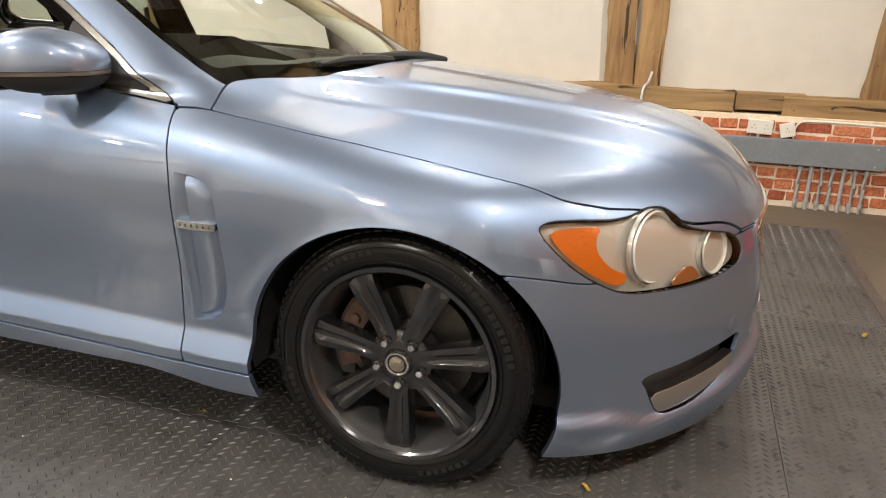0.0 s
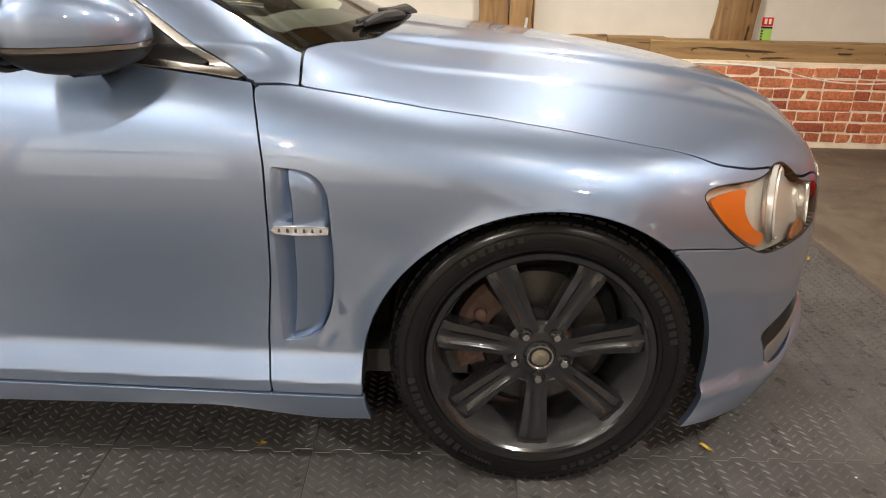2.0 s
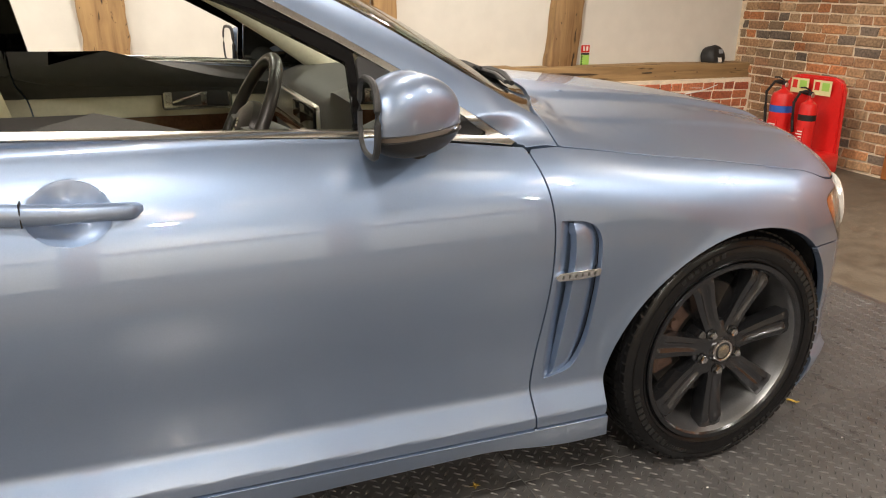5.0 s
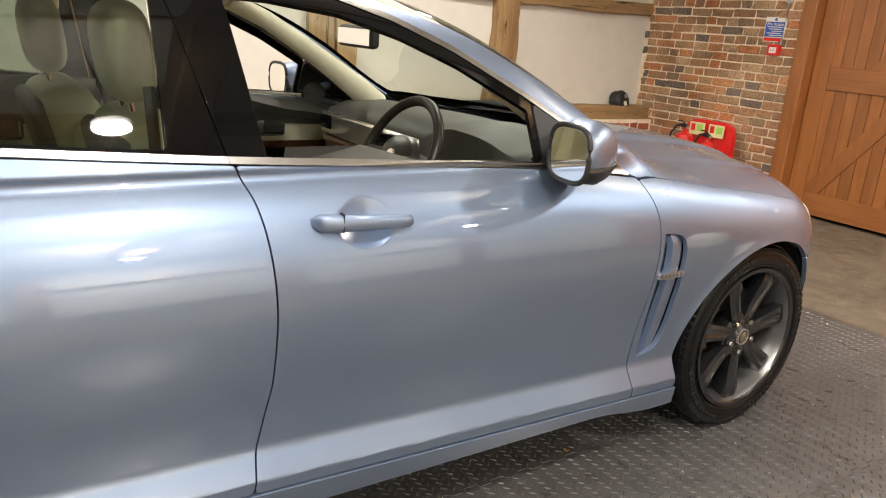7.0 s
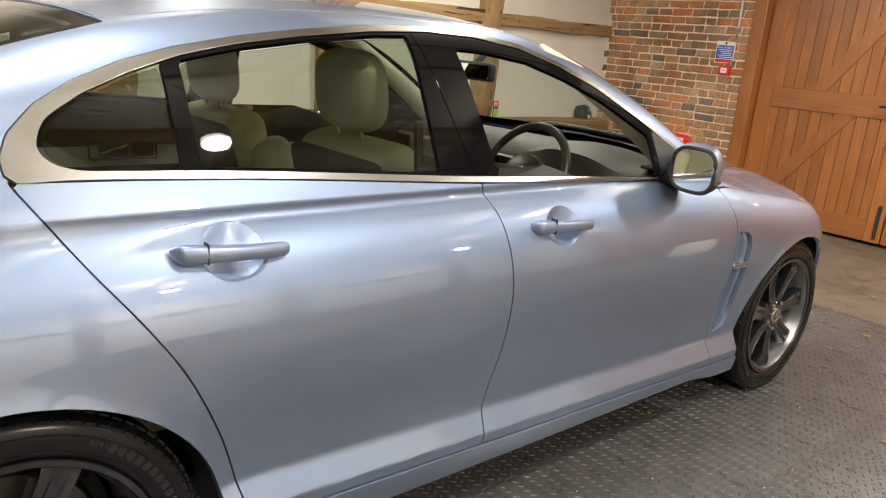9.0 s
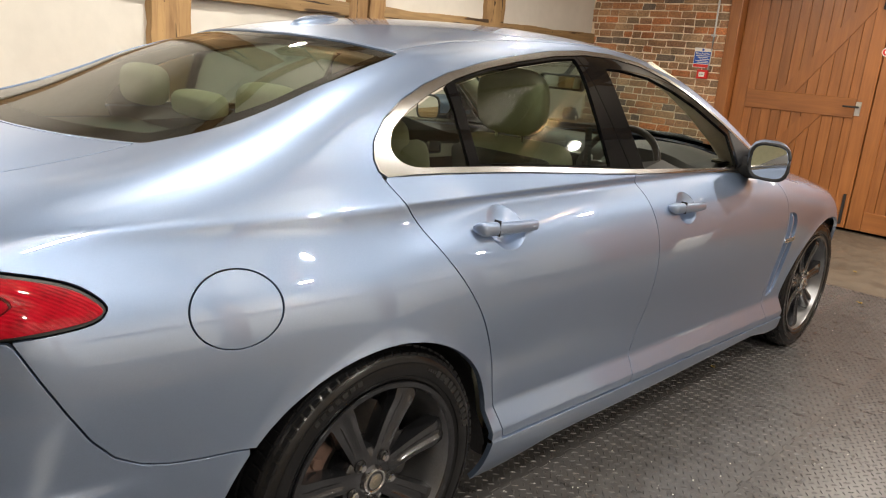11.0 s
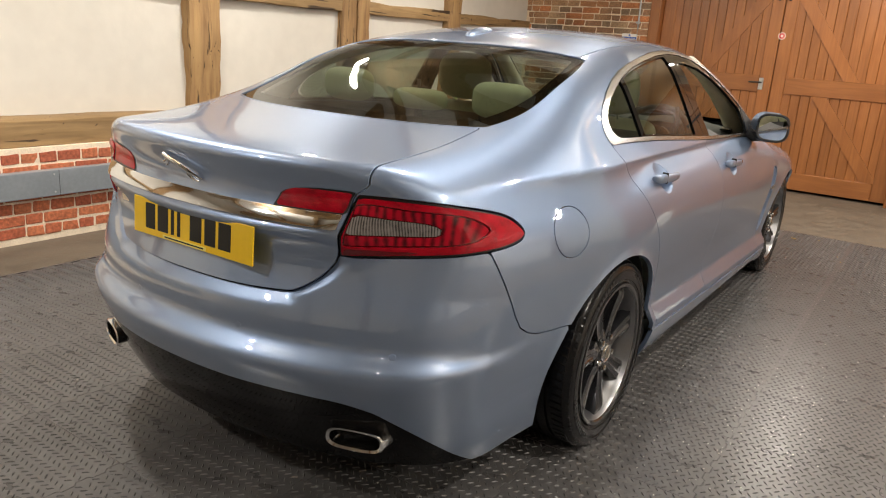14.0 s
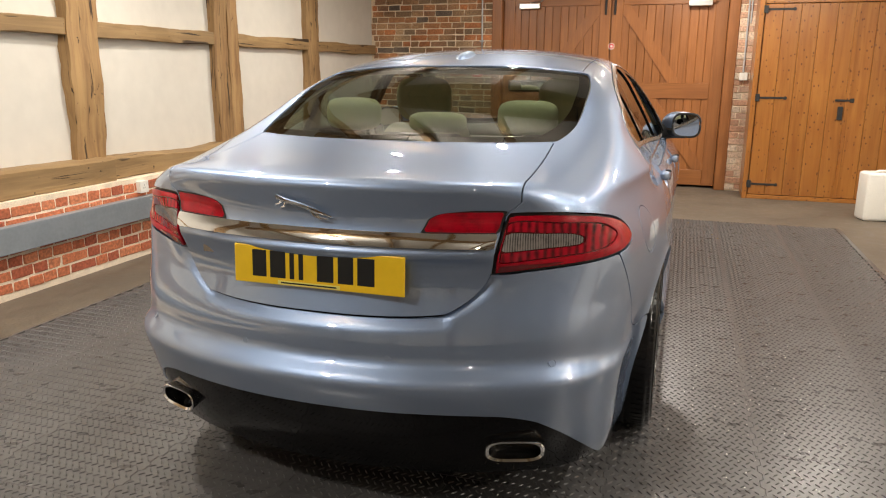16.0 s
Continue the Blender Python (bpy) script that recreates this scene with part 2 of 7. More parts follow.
GLASS = glass_mat("tinted_green_glass", (0.78, 0.85, 0.79))
DARK_GLASS = glass_mat("dark_tinted_glass", (0.42, 0.48, 0.42))
CLEAR = glass_mat("clear_lens", (0.93, 0.93, 0.90))
def ribbed_mat(name, dark, light, scale, axis, rough=0.12):
    """Moulded lens: fine ribs under a smooth clear face."""
    m = mat(name, light, rough=rough, coat=0.6)
    nt = m.node_tree
    b = nt.nodes["Principled BSDF"]
    b.inputs["Specular IOR Level"].default_value = 0.08
    tc = nt.nodes.new("ShaderNodeTexCoord")
    w, n, add, cr = (nt.nodes.new("ShaderNode" + k) for k in ("TexWave", "TexNoise", "Math", "ValToRGB"))
    w.bands_direction = axis
    w.inputs["Scale"].default_value, w.inputs["Distortion"].default_value = scale, 0.6
    n.inputs["Scale"].default_value, n.inputs["Detail"].default_value = 38, 3
    nt.links.new(tc.outputs["Object"], w.inputs["Vector"])
    nt.links.new(tc.outputs["Object"], n.inputs["Vector"])
    add.operation = "MULTIPLY_ADD"
    add.inputs[1].default_value, add.inputs[2].default_value = 0.55, -0.05
    nt.links.new(w.outputs["Fac"], add.inputs[0])
    sm = nt.nodes.new("ShaderNodeMath")
    sm.operation = "ADD"
    nt.links.new(add.outputs[0], sm.inputs[0])
    nt.links.new(n.outputs["Fac"], sm.inputs[1])
    cr.color_ramp.elements[0].position, cr.color_ramp.elements[1].position = 0.32, 0.92
    cr.color_ramp.elements[0].color, cr.color_ramp.elements[1].color = (*dark, 1), (*light, 1)
    nt.links.new(sm.outputs[0], cr.inputs["Fac"])
    nt.links.new(cr.outputs["Color"], b.inputs["Base Color"])
    bp = nt.nodes.new("ShaderNodeBump")
    bp.inputs["Strength"].default_value, bp.inputs["Distance"].default_value = 0.35, 0.002
    nt.links.new(w.outputs["Fac"], bp.inputs["Height"])
    nt.links.new(bp.outputs["Normal"], b.inputs["Normal"])
    return m


RED_LENS = ribbed_mat("red_lens", (0.10, 0.0005, 0.004), (0.44, 0.0015, 0.014), 160, "Z", 0.28)
RED_INNER = ribbed_mat("inner_red_lens", (0.035, 0.003, 0.005), (0.36, 0.004, 0.016), 16, "Y")
RED_DARK = mat("dark_red_lens", (0.10, 0.002, 0.005), rough=0.10, coat=1.0)
SMOKE = ribbed_mat("clear_ribbed_lens", (0.035, 0.032, 0.030), (0.24, 0.215, 0.20), 52, "Y", 0.2)
AMBER = mat("amber_lens", (0.62, 0.135, 0.010), rough=0.25, coat=1.0, bump=0.25, bump_scale=120)
MIRROR = mat("mirror_glass", (0.9, 0.9, 0.9), rough=0.01, metal=1.0)
YELLOW = mat("yellow_plate", (0.85, 0.55, 0.015), rough=0.35, coat=0.5, noise_scale=6, amount=0.05)
GLASS_PRINT = mat("black_glass_print", (0.003, 0.003, 0.003), rough=0.9, ior=1.05)
INK = mat("black_ink", (0.012, 0.012, 0.012), rough=0.4)


def wood_mat(name, dark, light, axis, rough=0.5, scale=6.0, coat=0.0, knots=False, bump=0.3, rand=0.15, contrast=1.0, cracks=False):
    """Timber whose grain runs along one axis."""
    m = bpy.data.materials.new(name)
    m.use_nodes = True
    nt = m.node_tree
    b = nt.nodes["Principled BSDF"]
    b.inputs["Coat Weight"].default_value = coat
    b.inputs["Coat Roughness"].default_value = 0.2
    tc, mp, oi, add = (nt.nodes.new("ShaderNode" + k) for k in ("TexCoord", "Mapping", "ObjectInfo", "VectorMath"))
    s = [scale * 5] * 3
    s["xyz".index(axis)] = scale * 0.35
    mp.inputs["Scale"].default_value = s
    mul = nt.nodes.new("ShaderNodeMath")
    mul.operation, mul.inputs[1].default_value = "MULTIPLY", 37.0
    nt.links.new(oi.outputs["Random"], mul.inputs[0])
    nt.links.new(tc.outputs["Object"], add.inputs[0])
    nt.links.new(mul.outputs[0], add.inputs[1])
    nt.links.new(add.outputs[0], mp.inputs["Vector"])
    n1, n2 = nt.nodes.new("ShaderNodeTexNoise"), nt.nodes.new("ShaderNodeTexNoise")
    n1.inputs["Scale"].default_value, n1.inputs["Detail"].default_value, n1.inputs["Distortion"].default_value = 1.0, 9, 1.2
    n2.inputs["Scale"].default_value, n2.inputs["Detail"].default_value = 2.2, 5
    nt.links.new(mp.outputs[0], n1.inputs["Vector"])
    nt.links.new(add.outputs[0], n2.inputs["Vector"])
    mix = nt.nodes.new("ShaderNodeMath")
    mix.operation = "MULTIPLY_ADD"
    mix.inputs[1].default_value = 0.65
    half = nt.nodes.new("ShaderNodeMath")
    half.operation, half.inputs[1].default_value = "MULTIPLY", 0.35
    nt.links.new(n2.outputs["Fac"], half.inputs[0])
    nt.links.new(n1.outputs["Fac"], mix.inputs[0])
    nt.links.new(half.outputs[0], mix.inputs[2])
    cr = nt.nodes.new("ShaderNodeValToRGB")
    cr.color_ramp.elements[0].position, cr.color_ramp.elements[1].position = 0.5 - 0.15 * contrast, 0.5 + 0.15 * contrast
    cr.color_ramp.elements[0].color, cr.color_ramp.elements[1].color = (*dark, 1), (*light, 1)
    nt.links.new(mix.outputs[0], cr.inputs["Fac"])
    col = cr.outputs["Color"]
    if knots:
        v = nt.nodes.new("ShaderNodeTexVoronoi")
        mp2 = nt.nodes.new("ShaderNodeMapping")
        k = [4.6] * 3
        k["xyz".index(axis)] = 3.0
        mp2.inputs["Scale"].default_value = k
        nt.links.new(add.outputs[0], mp2.inputs["Vector"])
        nt.links.new(mp2.outputs[0], v.inputs["Vector"])
        r2 = nt.nodes.new("ShaderNodeMapRange")
        r2.inputs["From Min"].default_value, r2.inputs["From Max"].default_value = 0.12, 0.20
        nt.links.new(v.outputs["Distance"], r2.inputs["Value"])
        mc = nt.nodes.new("ShaderNodeMixRGB")
        mc.inputs["Color1"].default_value = (dark[0] * 0.42, dark[1] * 0.36, dark[2] * 0.4, 1)
        nt.links.new(r2.outputs["Result"], mc.inputs["Fac"])
        nt.links.new(col, mc.inputs["Color2"])
        col = mc.outputs["Color"]
    if cracks:
        for kind, along, across, lo, hi in (("split", 1.6, 26.0, 0.335, 0.375), ("pit", 20.0, 34.0, 0.27, 0.31)):
            mp3, n3, r3, m3 = (nt.nodes.new("ShaderNode" + k) for k in ("Mapping", "TexNoise", "MapRange", "MixRGB"))
            k3 = [across] * 3
            k3["xyz".index(axis)] = along
            mp3.inputs["Scale"].default_value = k3
            n3.inputs["Scale"].default_value, n3.inputs["Detail"].default_value, n3.inputs["Distortion"].default_value = 1.0, 3, 0.4
            r3.inputs["From Min"].default_value, r3.inputs["From Max"].default_value = lo, hi
            m3.inputs["Color1"].default_value = (0.045, 0.024, 0.010, 1)
            nt.links.new(add.outputs[0], mp3.inputs["Vector"])
            nt.links.new(mp3.outputs[0], n3.inputs["Vector"])
            nt.links.new(n3.outputs["Fac"], r3.inputs["Value"])
            nt.links.new(r3.outputs["Result"], m3.inputs["Fac"])
            nt.links.new(col, m3.inputs["Color2"])
            col = m3.outputs["Color"]
    mr = nt.nodes.new("ShaderNodeMapRange")
    mr.inputs["To Min"].default_value, mr.inputs["To Max"].default_value = 1 - rand, 1 + rand
    nt.links.new(oi.outputs["Random"], mr.inputs["Value"])
    sc = nt.nodes.new("ShaderNodeVectorMath")
    sc.operation = "SCALE"
    nt.links.new(col, sc.inputs[0])
    nt.links.new(mr.outputs["Result"], sc.inputs["Scale"])
    nt.links.new(sc.outputs["Vector"], b.inputs["Base Color"])
    rr = nt.nodes.new("ShaderNodeMapRange")
    rr.inputs["To Min"].default_value, rr.inputs["To Max"].default_value = rough * 0.75, min(1, rough * 1.25)
    nt.links.new(n1.outputs["Fac"], rr.inputs["Value"])
    nt.links.new(rr.outputs["Result"], b.inputs["Roughness"])
    bp = nt.nodes.new("ShaderNodeBump")
    bp.inputs["Strength"].default_value, bp.inputs["Distance"].default_value = bump, 0.004
    nt.links.new(n1.outputs["Fac"], bp.inputs["Height"])
    nt.links.new(bp.outputs["Normal"], b.inputs["Normal"])
    return m


def brick_mat(name, tones, soot=0.4):
    """Bricks that differ one from the next in tone."""
    m = bpy.data.materials.new(name)
    m.use_nodes = True
    nt = m.node_tree
    b = nt.nodes["Principled BSDF"]
    tc, oi, geo = (nt.nodes.new("ShaderNode" + k) for k in ("TexCoord", "ObjectInfo", "NewGeometry"))
    cr = nt.nodes.new("ShaderNodeValToRGB")
    cr.color_ramp.interpolation = "CONSTANT"
    e = cr.color_ramp.elements
    while len(e) < len(tones):
        e.new(0.5)
    for k, c in enumerate(tones):
        e[k].position, e[k].color = k / len(tones), (*c, 1)
    nt.links.new(oi.outputs["Random"], cr.inputs["Fac"])
    n1, n2 = nt.nodes.new("ShaderNodeTexNoise"), nt.nodes.new("ShaderNodeTexNoise")
    n1.inputs["Scale"].default_value, n1.inputs["Detail"].default_value = 2.3, 6
    n2.inputs["Scale"].default_value, n2.inputs["Detail"].default_value = 55, 8
    nt.links.new(geo.outputs["Position"], n1.inputs["Vector"])
    nt.links.new(geo.outputs["Position"], n2.inputs["Vector"])
    r1, r2 = nt.nodes.new("ShaderNodeMapRange"), nt.nodes.new("ShaderNodeMapRange")
    r1.inputs["From Min"].default_value, r1.inputs["From Max"].default_value = 0.35, 0.65
    r1.inputs["To Min"].default_value, r1.inputs["To Max"].default_value = 1 - soot, 1.12
    r2.inputs["From Min"].default_value, r2.inputs["From Max"].default_value = 0.3, 0.7
    r2.inputs["To Min"].default_value, r2.inputs["To Max"].default_value = 0.62, 1.35
    nt.links.new(n1.outputs["Fac"], r1.inputs["Value"])
    nt.links.new(n2.outputs["Fac"], r2.inputs["Value"])
    mu = nt.nodes.new("ShaderNodeMath")
    mu.operation = "MULTIPLY"
    nt.links.new(r1.outputs[0], mu.inputs[0])
    nt.links.new(r2.outputs[0], mu.inputs[1])
    sc = nt.nodes.new("ShaderNodeVectorMath")
    sc.operation = "SCALE"
    nt.links.new(cr.outputs["Color"], sc.inputs[0])
    nt.links.new(mu.outputs[0], sc.inputs["Scale"])
    nt.links.new(sc.outputs["Vector"], b.inputs["Base Color"])
    b.inputs["Roughness"].default_value = 0.85
    bp = nt.nodes.new("ShaderNodeBump")
    bp.inputs["Strength"].default_value, bp.inputs["Distance"].default_value = 0.6, 0.004
    nt.links.new(n2.outputs["Fac"], bp.inputs["Height"])
    nt.links.new(bp.outputs["Normal"], b.inputs["Normal"])
    return m


PLASTER = mat("white_plaster", (0.645, 0.618, 0.555), rough=0.88, noise_scale=1.1, amount=0.06, bump=0.35, bump_scale=7)
CONCRETE = mat("worn_concrete", (0.115, 0.092, 0.067), rough=0.62, noise_scale=1.3, amount=0.40, bump=0.25, bump_scale=45)
MAT_RUBBER = mat("dusty_black_rubber", (0.080, 0.077, 0.076), rough=0.31, noise_scale=1.6, amount=0.30, bump=0.05, bump_scale=160)
OAK_Z = wood_mat("old_oak_upright", (0.19, 0.10, 0.040), (0.42, 0.265, 0.115), "z", 0.7, 4, bump=0.8, rand=0.1, contrast=1.2, cracks=True)
OAK_X = wood_mat("old_oak_level", (0.20, 0.12, 0.05), (0.38, 0.25, 0.115), "x", 0.7, 4, bump=0.8, rand=0.1, contrast=1.2, cracks=True)
DOOR_Z = wood_mat("varnished_timber_upright", (0.225, 0.080, 0.020), (0.33, 0.125, 0.034), "z", 0.38, 5, coat=0.25, bump=0.12)
DOOR_Y = wood_mat("varnished_timber_level", (0.225, 0.080, 0.020), (0.33, 0.125, 0.034), "y", 0.38, 5, coat=0.25, bump=0.12, rand=0.06)
PINE_Z = wood_mat("knotty_pine_upright", (0.26, 0.088, 0.014), (0.37, 0.150, 0.028), "z", 0.32, 3.5, coat=0.35, knots=True, bump=0.08, rand=0.07)
PINE_Y = wood_mat("knotty_pine_level", (0.26, 0.088, 0.014), (0.37, 0.150, 0.028), "y", 0.32, 3.5, coat=0.35, knots=True, bump=0.08, rand=0.07)
RED_BRICK = brick_mat("red_plinth_brick", [(0.50, 0.155, 0.07), (0.45, 0.13, 0.06), (0.56, 0.20, 0.095), (0.38, 0.10, 0.05), (0.53, 0.175, 0.08)], 0.2)
OLD_BRICK = brick_mat("old_stock_brick", [(0.42, 0.235, 0.12), (0.36, 0.225, 0.125), (0.50, 0.235, 0.105), (0.30, 0.20, 0.12), (0.50, 0.33, 0.19), (0.40, 0.22, 0.115), (0.55, 0.215, 0.085), (0.19, 0.145, 0.11), (0.46, 0.28, 0.15), (0.37, 0.20, 0.11)], 0.50)
MORTAR = mat("lime_mortar", (0.74, 0.62, 0.46), rough=0.95, noise_scale=14, amount=0.25, bump=0.5, bump_scale=120)
PALE_MORTAR = mat("pale_mortar", (0.84, 0.72, 0.56), rough=0.95, noise_scale=14, amount=0.20, bump=0.5, bump_scale=120)
GREY_METAL = mat("grey_painted_metal", (0.22, 0.245, 0.27), rough=0.42, noise_scale=6, amount=0.12)
ZINC = mat("galvanised_pipe", (0.50, 0.51, 0.52), rough=0.45, metal=0.4, noise_scale=20, amount=0.2)
WHITE = mat("white_plastic", (0.78, 0.76, 0.70), rough=0.35, noise_scale=10, amount=0.04)
RED = mat("red_moulding", (0.62, 0.018, 0.016), rough=0.30, coat=0.4, noise_scale=8, amount=0.08)
IRON = mat("black_ironmongery", (0.02, 0.02, 0.02), rough=0.5, noise_scale=40, amount=0.3)
BLUE_INK = mat("blue_print", (0.03, 0.10, 0.42), rough=0.4)
GREEN_INK = mat("green_print", (0.35, 0.62, 0.12), rough=0.4)
CREAM_INK = mat("cream_print", (0.72, 0.66, 0.36), rough=0.4)
BRASS = mat("brass", (0.60, 0.42, 0.15), rough=0.35, metal=1.0)
LAMP_FACE = mat("lit_diffuser", (1.0, 0.93, 0.83), emit=9.0)

PALE_BRICK = brick_mat("limewashed_brick", [(0.52, 0.34, 0.24), (0.60, 0.44, 0.32), (0.48, 0.27, 0.17), (0.62, 0.50, 0.38), (0.50, 0.30, 0.20)], 0.3)

# ---------------------------------------------------------------- the car's outer form
AXLE, HUB_Z = 1.457, 0.333
plan = fair([-2.62, -2.35, -2.05, -1.75, -1.40, -0.9, -0.2, 0.5, 1.1, 1.55, 1.8, 2.05, 2.35],
            [0.755, 0.802, 0.848, 0.888, 0.921, 0.933, 0.937, 0.936, 0.934, 0.920, 0.898, 0.852, 0.765])
flank_smooth = fair([0.08, 0.18, 0.25, 0.285, 0.31, 0.375, 0.42, 0.48, 0.57, 0.67, 0.77, 0.86, 0.93, 1.00, 1.10],
             [0.172, 0.090, 0.062, 0.054, 0.051, 0.048, 0.046, 0.040, 0.024, 0.010, 0.010, 0.032, 0.068, 0.122, 0.225])
top_line = fair([-2.62, -2.45, -2.25, -2.0, -1.6, -1.1, -0.3, 0.4, 0.95, 1.4, 1.8, 2.1, 2.25, 2.36],
                [1.035, 1.066, 1.078, 1.078, 1.078, 1.09, 1.105, 1.085, 1.020, 0.974, 0.922, 0.854, 0.792, 0.71])
nose = fair([0.10, 0.19, 0.30, 0.45, 0.60, 0.72, 0.85, 1.0], [2.285, 2.335, 2.338, 2.346, 2.335, 2.295, 2.19, 2.05])
tail = fair([0.15, 0.25, 0.36, 0.45, 0.495, 0.52, 0.558, 0.60, 0.66, 0.74, 0.82, 0.90, 0.97, 1.03, 1.10],
            [-2.44, -2.50, -2.550, -2.584, -2.598, -2.594, -2.563, -2.554, -2.543, -2.518, -2.499, -2.491, -2.502, -2.520, -2.52])
roof_line = fair([-2.3, -2.0, -1.75, -1.5, -1.25, -1.0, -0.7, -0.35, 0.0, 0.25, 0.5, 0.75, 1.0, 1.2],
                 [0.93, 1.062, 1.162, 1.267, 1.358, 1.412, 1.442, 1.452, 1.437, 1.395, 1.305, 1.175, 1.02, 0.88])
glass_half = fair([-2.3, -2.0, -1.7, -1.35, -0.9, -0.4, 0.2, 0.6, 1.0, 1.2], [0.62, 0.70, 0.765, 0.808, 0.825, 0.827, 0.826, 0.824, 0.815, 0.80])




def flank(z):
    """Inset of the side: a smooth flank with a crisp flare above the sill."""
    u = np.clip((np.asarray(z, float) - 0.318) / 0.062, -0.2, 1.2)
    ramp = np.clip(u, 0, 1) + 0.0
    soft = np.where(u > 0.8, 1 - np.clip(1.2 - u, 0, 1) ** 2 / 0.8, ramp)
    return flank_smooth(z) - 0.036 * (1 - np.where(u > 0.8, soft, ramp))


flank_end = fair([0.08, 0.18, 0.25, 0.31, 0.40, 0.48, 0.57, 0.67, 0.77, 0.86, 0.93, 1.00, 1.10],
                 [0.110, 0.072, 0.056, 0.045, 0.034, 0.028, 0.020, 0.010, 0.010, 0.032, 0.068, 0.122, 0.225])


def step(v, lo, hi):
    u = np.clip((v - lo) / (hi - lo), 0, 1)
    return u * u * (3 - 2 * u)


def arch_lip(x, z):
    """The rolled edge round the wheel openings."""
    d = np.minimum(np.hypot(x - AXLE, z - 0.305), np.hypot(x + AXLE, z - 0.305)) - 0.395
    return 0.014 * np.exp(-np.clip(d, 0, None) / 0.03) * (z < 0.95) * step(z, 0.26, 0.5)


def form_low(x, y, z):
    a = np.abs(y)
    fade = np.clip((np.abs(x + 0.05) - 1.0) / 0.5, 0, 1)
    low = np.clip((0.50 - z) / 0.1, 0, 1) * np.clip((z - 0.25) / 0.1, 0, 1)
    zs = z + 0.03 * np.clip(x, -1.2, 1.2) * np.clip((0.55 - z) / 0.15, 0, 1)
    side = plan(x) - flank(zs) - fade * low * 0.006 + arch_lip(x, z)
    ends = step(np.abs(x), 1.62, 1.80)
    side = side + ends * (flank(zs) - flank_end(z))
    side = side + 0.016 * step(z, 0.548, 0.515) * step(x, -1.92, -2.25)
    side = side + 0.010 * step(z, 0.345, 0.31) * step(x, 1.92, 2.10)
    crown = (0.115 - 0.02 * np.clip((1.4 - x) / 0.5, 0, 1) + 0.024 * step(x, 1.3, 1.85)) * (a / 0.85) ** 2.2
    rise = np.clip((x - 0.9) / 0.3, 0, 1)
    ridge_y = 0.20 + 0.24 * np.clip((2.3 - x) / 1.4, 0, 1.2)
    bulge = rise * 0.016 / (1 + np.exp((a - ridge_y) / 0.010))
    bulge = bulge + rise * 0.006 / (1 + np.exp((a - ridge_y - 0.21) / 0.007))
    lid = 1 - np.clip((x + 1.6) / 0.3, 0, 1)
    top = top_line(x) - crown * (1 - 0.35 * lid) + bulge - 0.014 * rise
    f = smax(a - side, (z - top) * 0.97, 0.10)
    front = x - (nose(z) - 0.50 * (a / 0.85) ** 2.5)
    back = (tail(z) + 0.42 * (a / 0.97) ** 2.3) - x
    f = smax(f, front * 0.93, 0.10)
    return smax(f, back * 0.95, 0.030 + 0.07 * np.clip((0.86 - z) / 0.15, 0, 1) + 0.05 * np.clip((a - 0.45) / 0.2, 0, 1))


def form_high(x, y, z):
    a = np.abs(y)
    up = z - 1.0
    side = (a - (glass_half(x) - np.where(up > 0, 0.53 * up, -0.9 * up) - 0.10 * np.clip(z - 1.15, 0, None) ** 1.5)) * 0.88
    top = (z - (roof_line(x) - (0.060 - 0.016 * step(x, -1.0, -1.5)) * (a / 0.6) ** 2.4)) * 0.93
    wide = 0.09 - 0.02 * step(x, -1.0, -1.5)
    return smax(smax(side, top, wide), 0.90 - z, 0.02)


def form(x, y, z):
    k = 0.025 + 0.15 * step(x, -0.95, -1.6) + 0.035 * step(x, 0.3, 0.85)
    return smin(form_low(x, y, z), form_high(x, y, z), k)


SPINE_A, SPINE_B, SPINE_Z = -1.85, 1.75, 0.62


def cast(o, d):
    """Distance along rays d from inside points o to the outer form."""
    n = len(o)
    near, far = np.full(n, 0.02), np.full(n, 2.2)
    found = np.zeros(n, bool)
    for s in np.linspace(0.1, 2.0, 39):
        p = o + d * s
        out = form(p[:, 0], p[:, 1], p[:, 2]) > 0
        far = np.where(out & ~found, s, far)
        found |= out
        near = np.where(found, near, s)
    for _ in range(22):
        mid = (near + far) / 2
        p = o + d * mid[:, None]
        out = form(p[:, 0], p[:, 1], p[:, 2]) > 0
        far, near = np.where(out, mid, far), np.where(out, near, mid)
    return (near + far) / 2


def form_normal(p, e=0.002):
    g = np.stack([form(*(p + e * np.eye(3)[i]).T) - form(*(p - e * np.eye(3)[i]).T) for i in range(3)], 1)
    return g / np.maximum(np.linalg.norm(g, axis=1, keepdims=True), 1e-9)


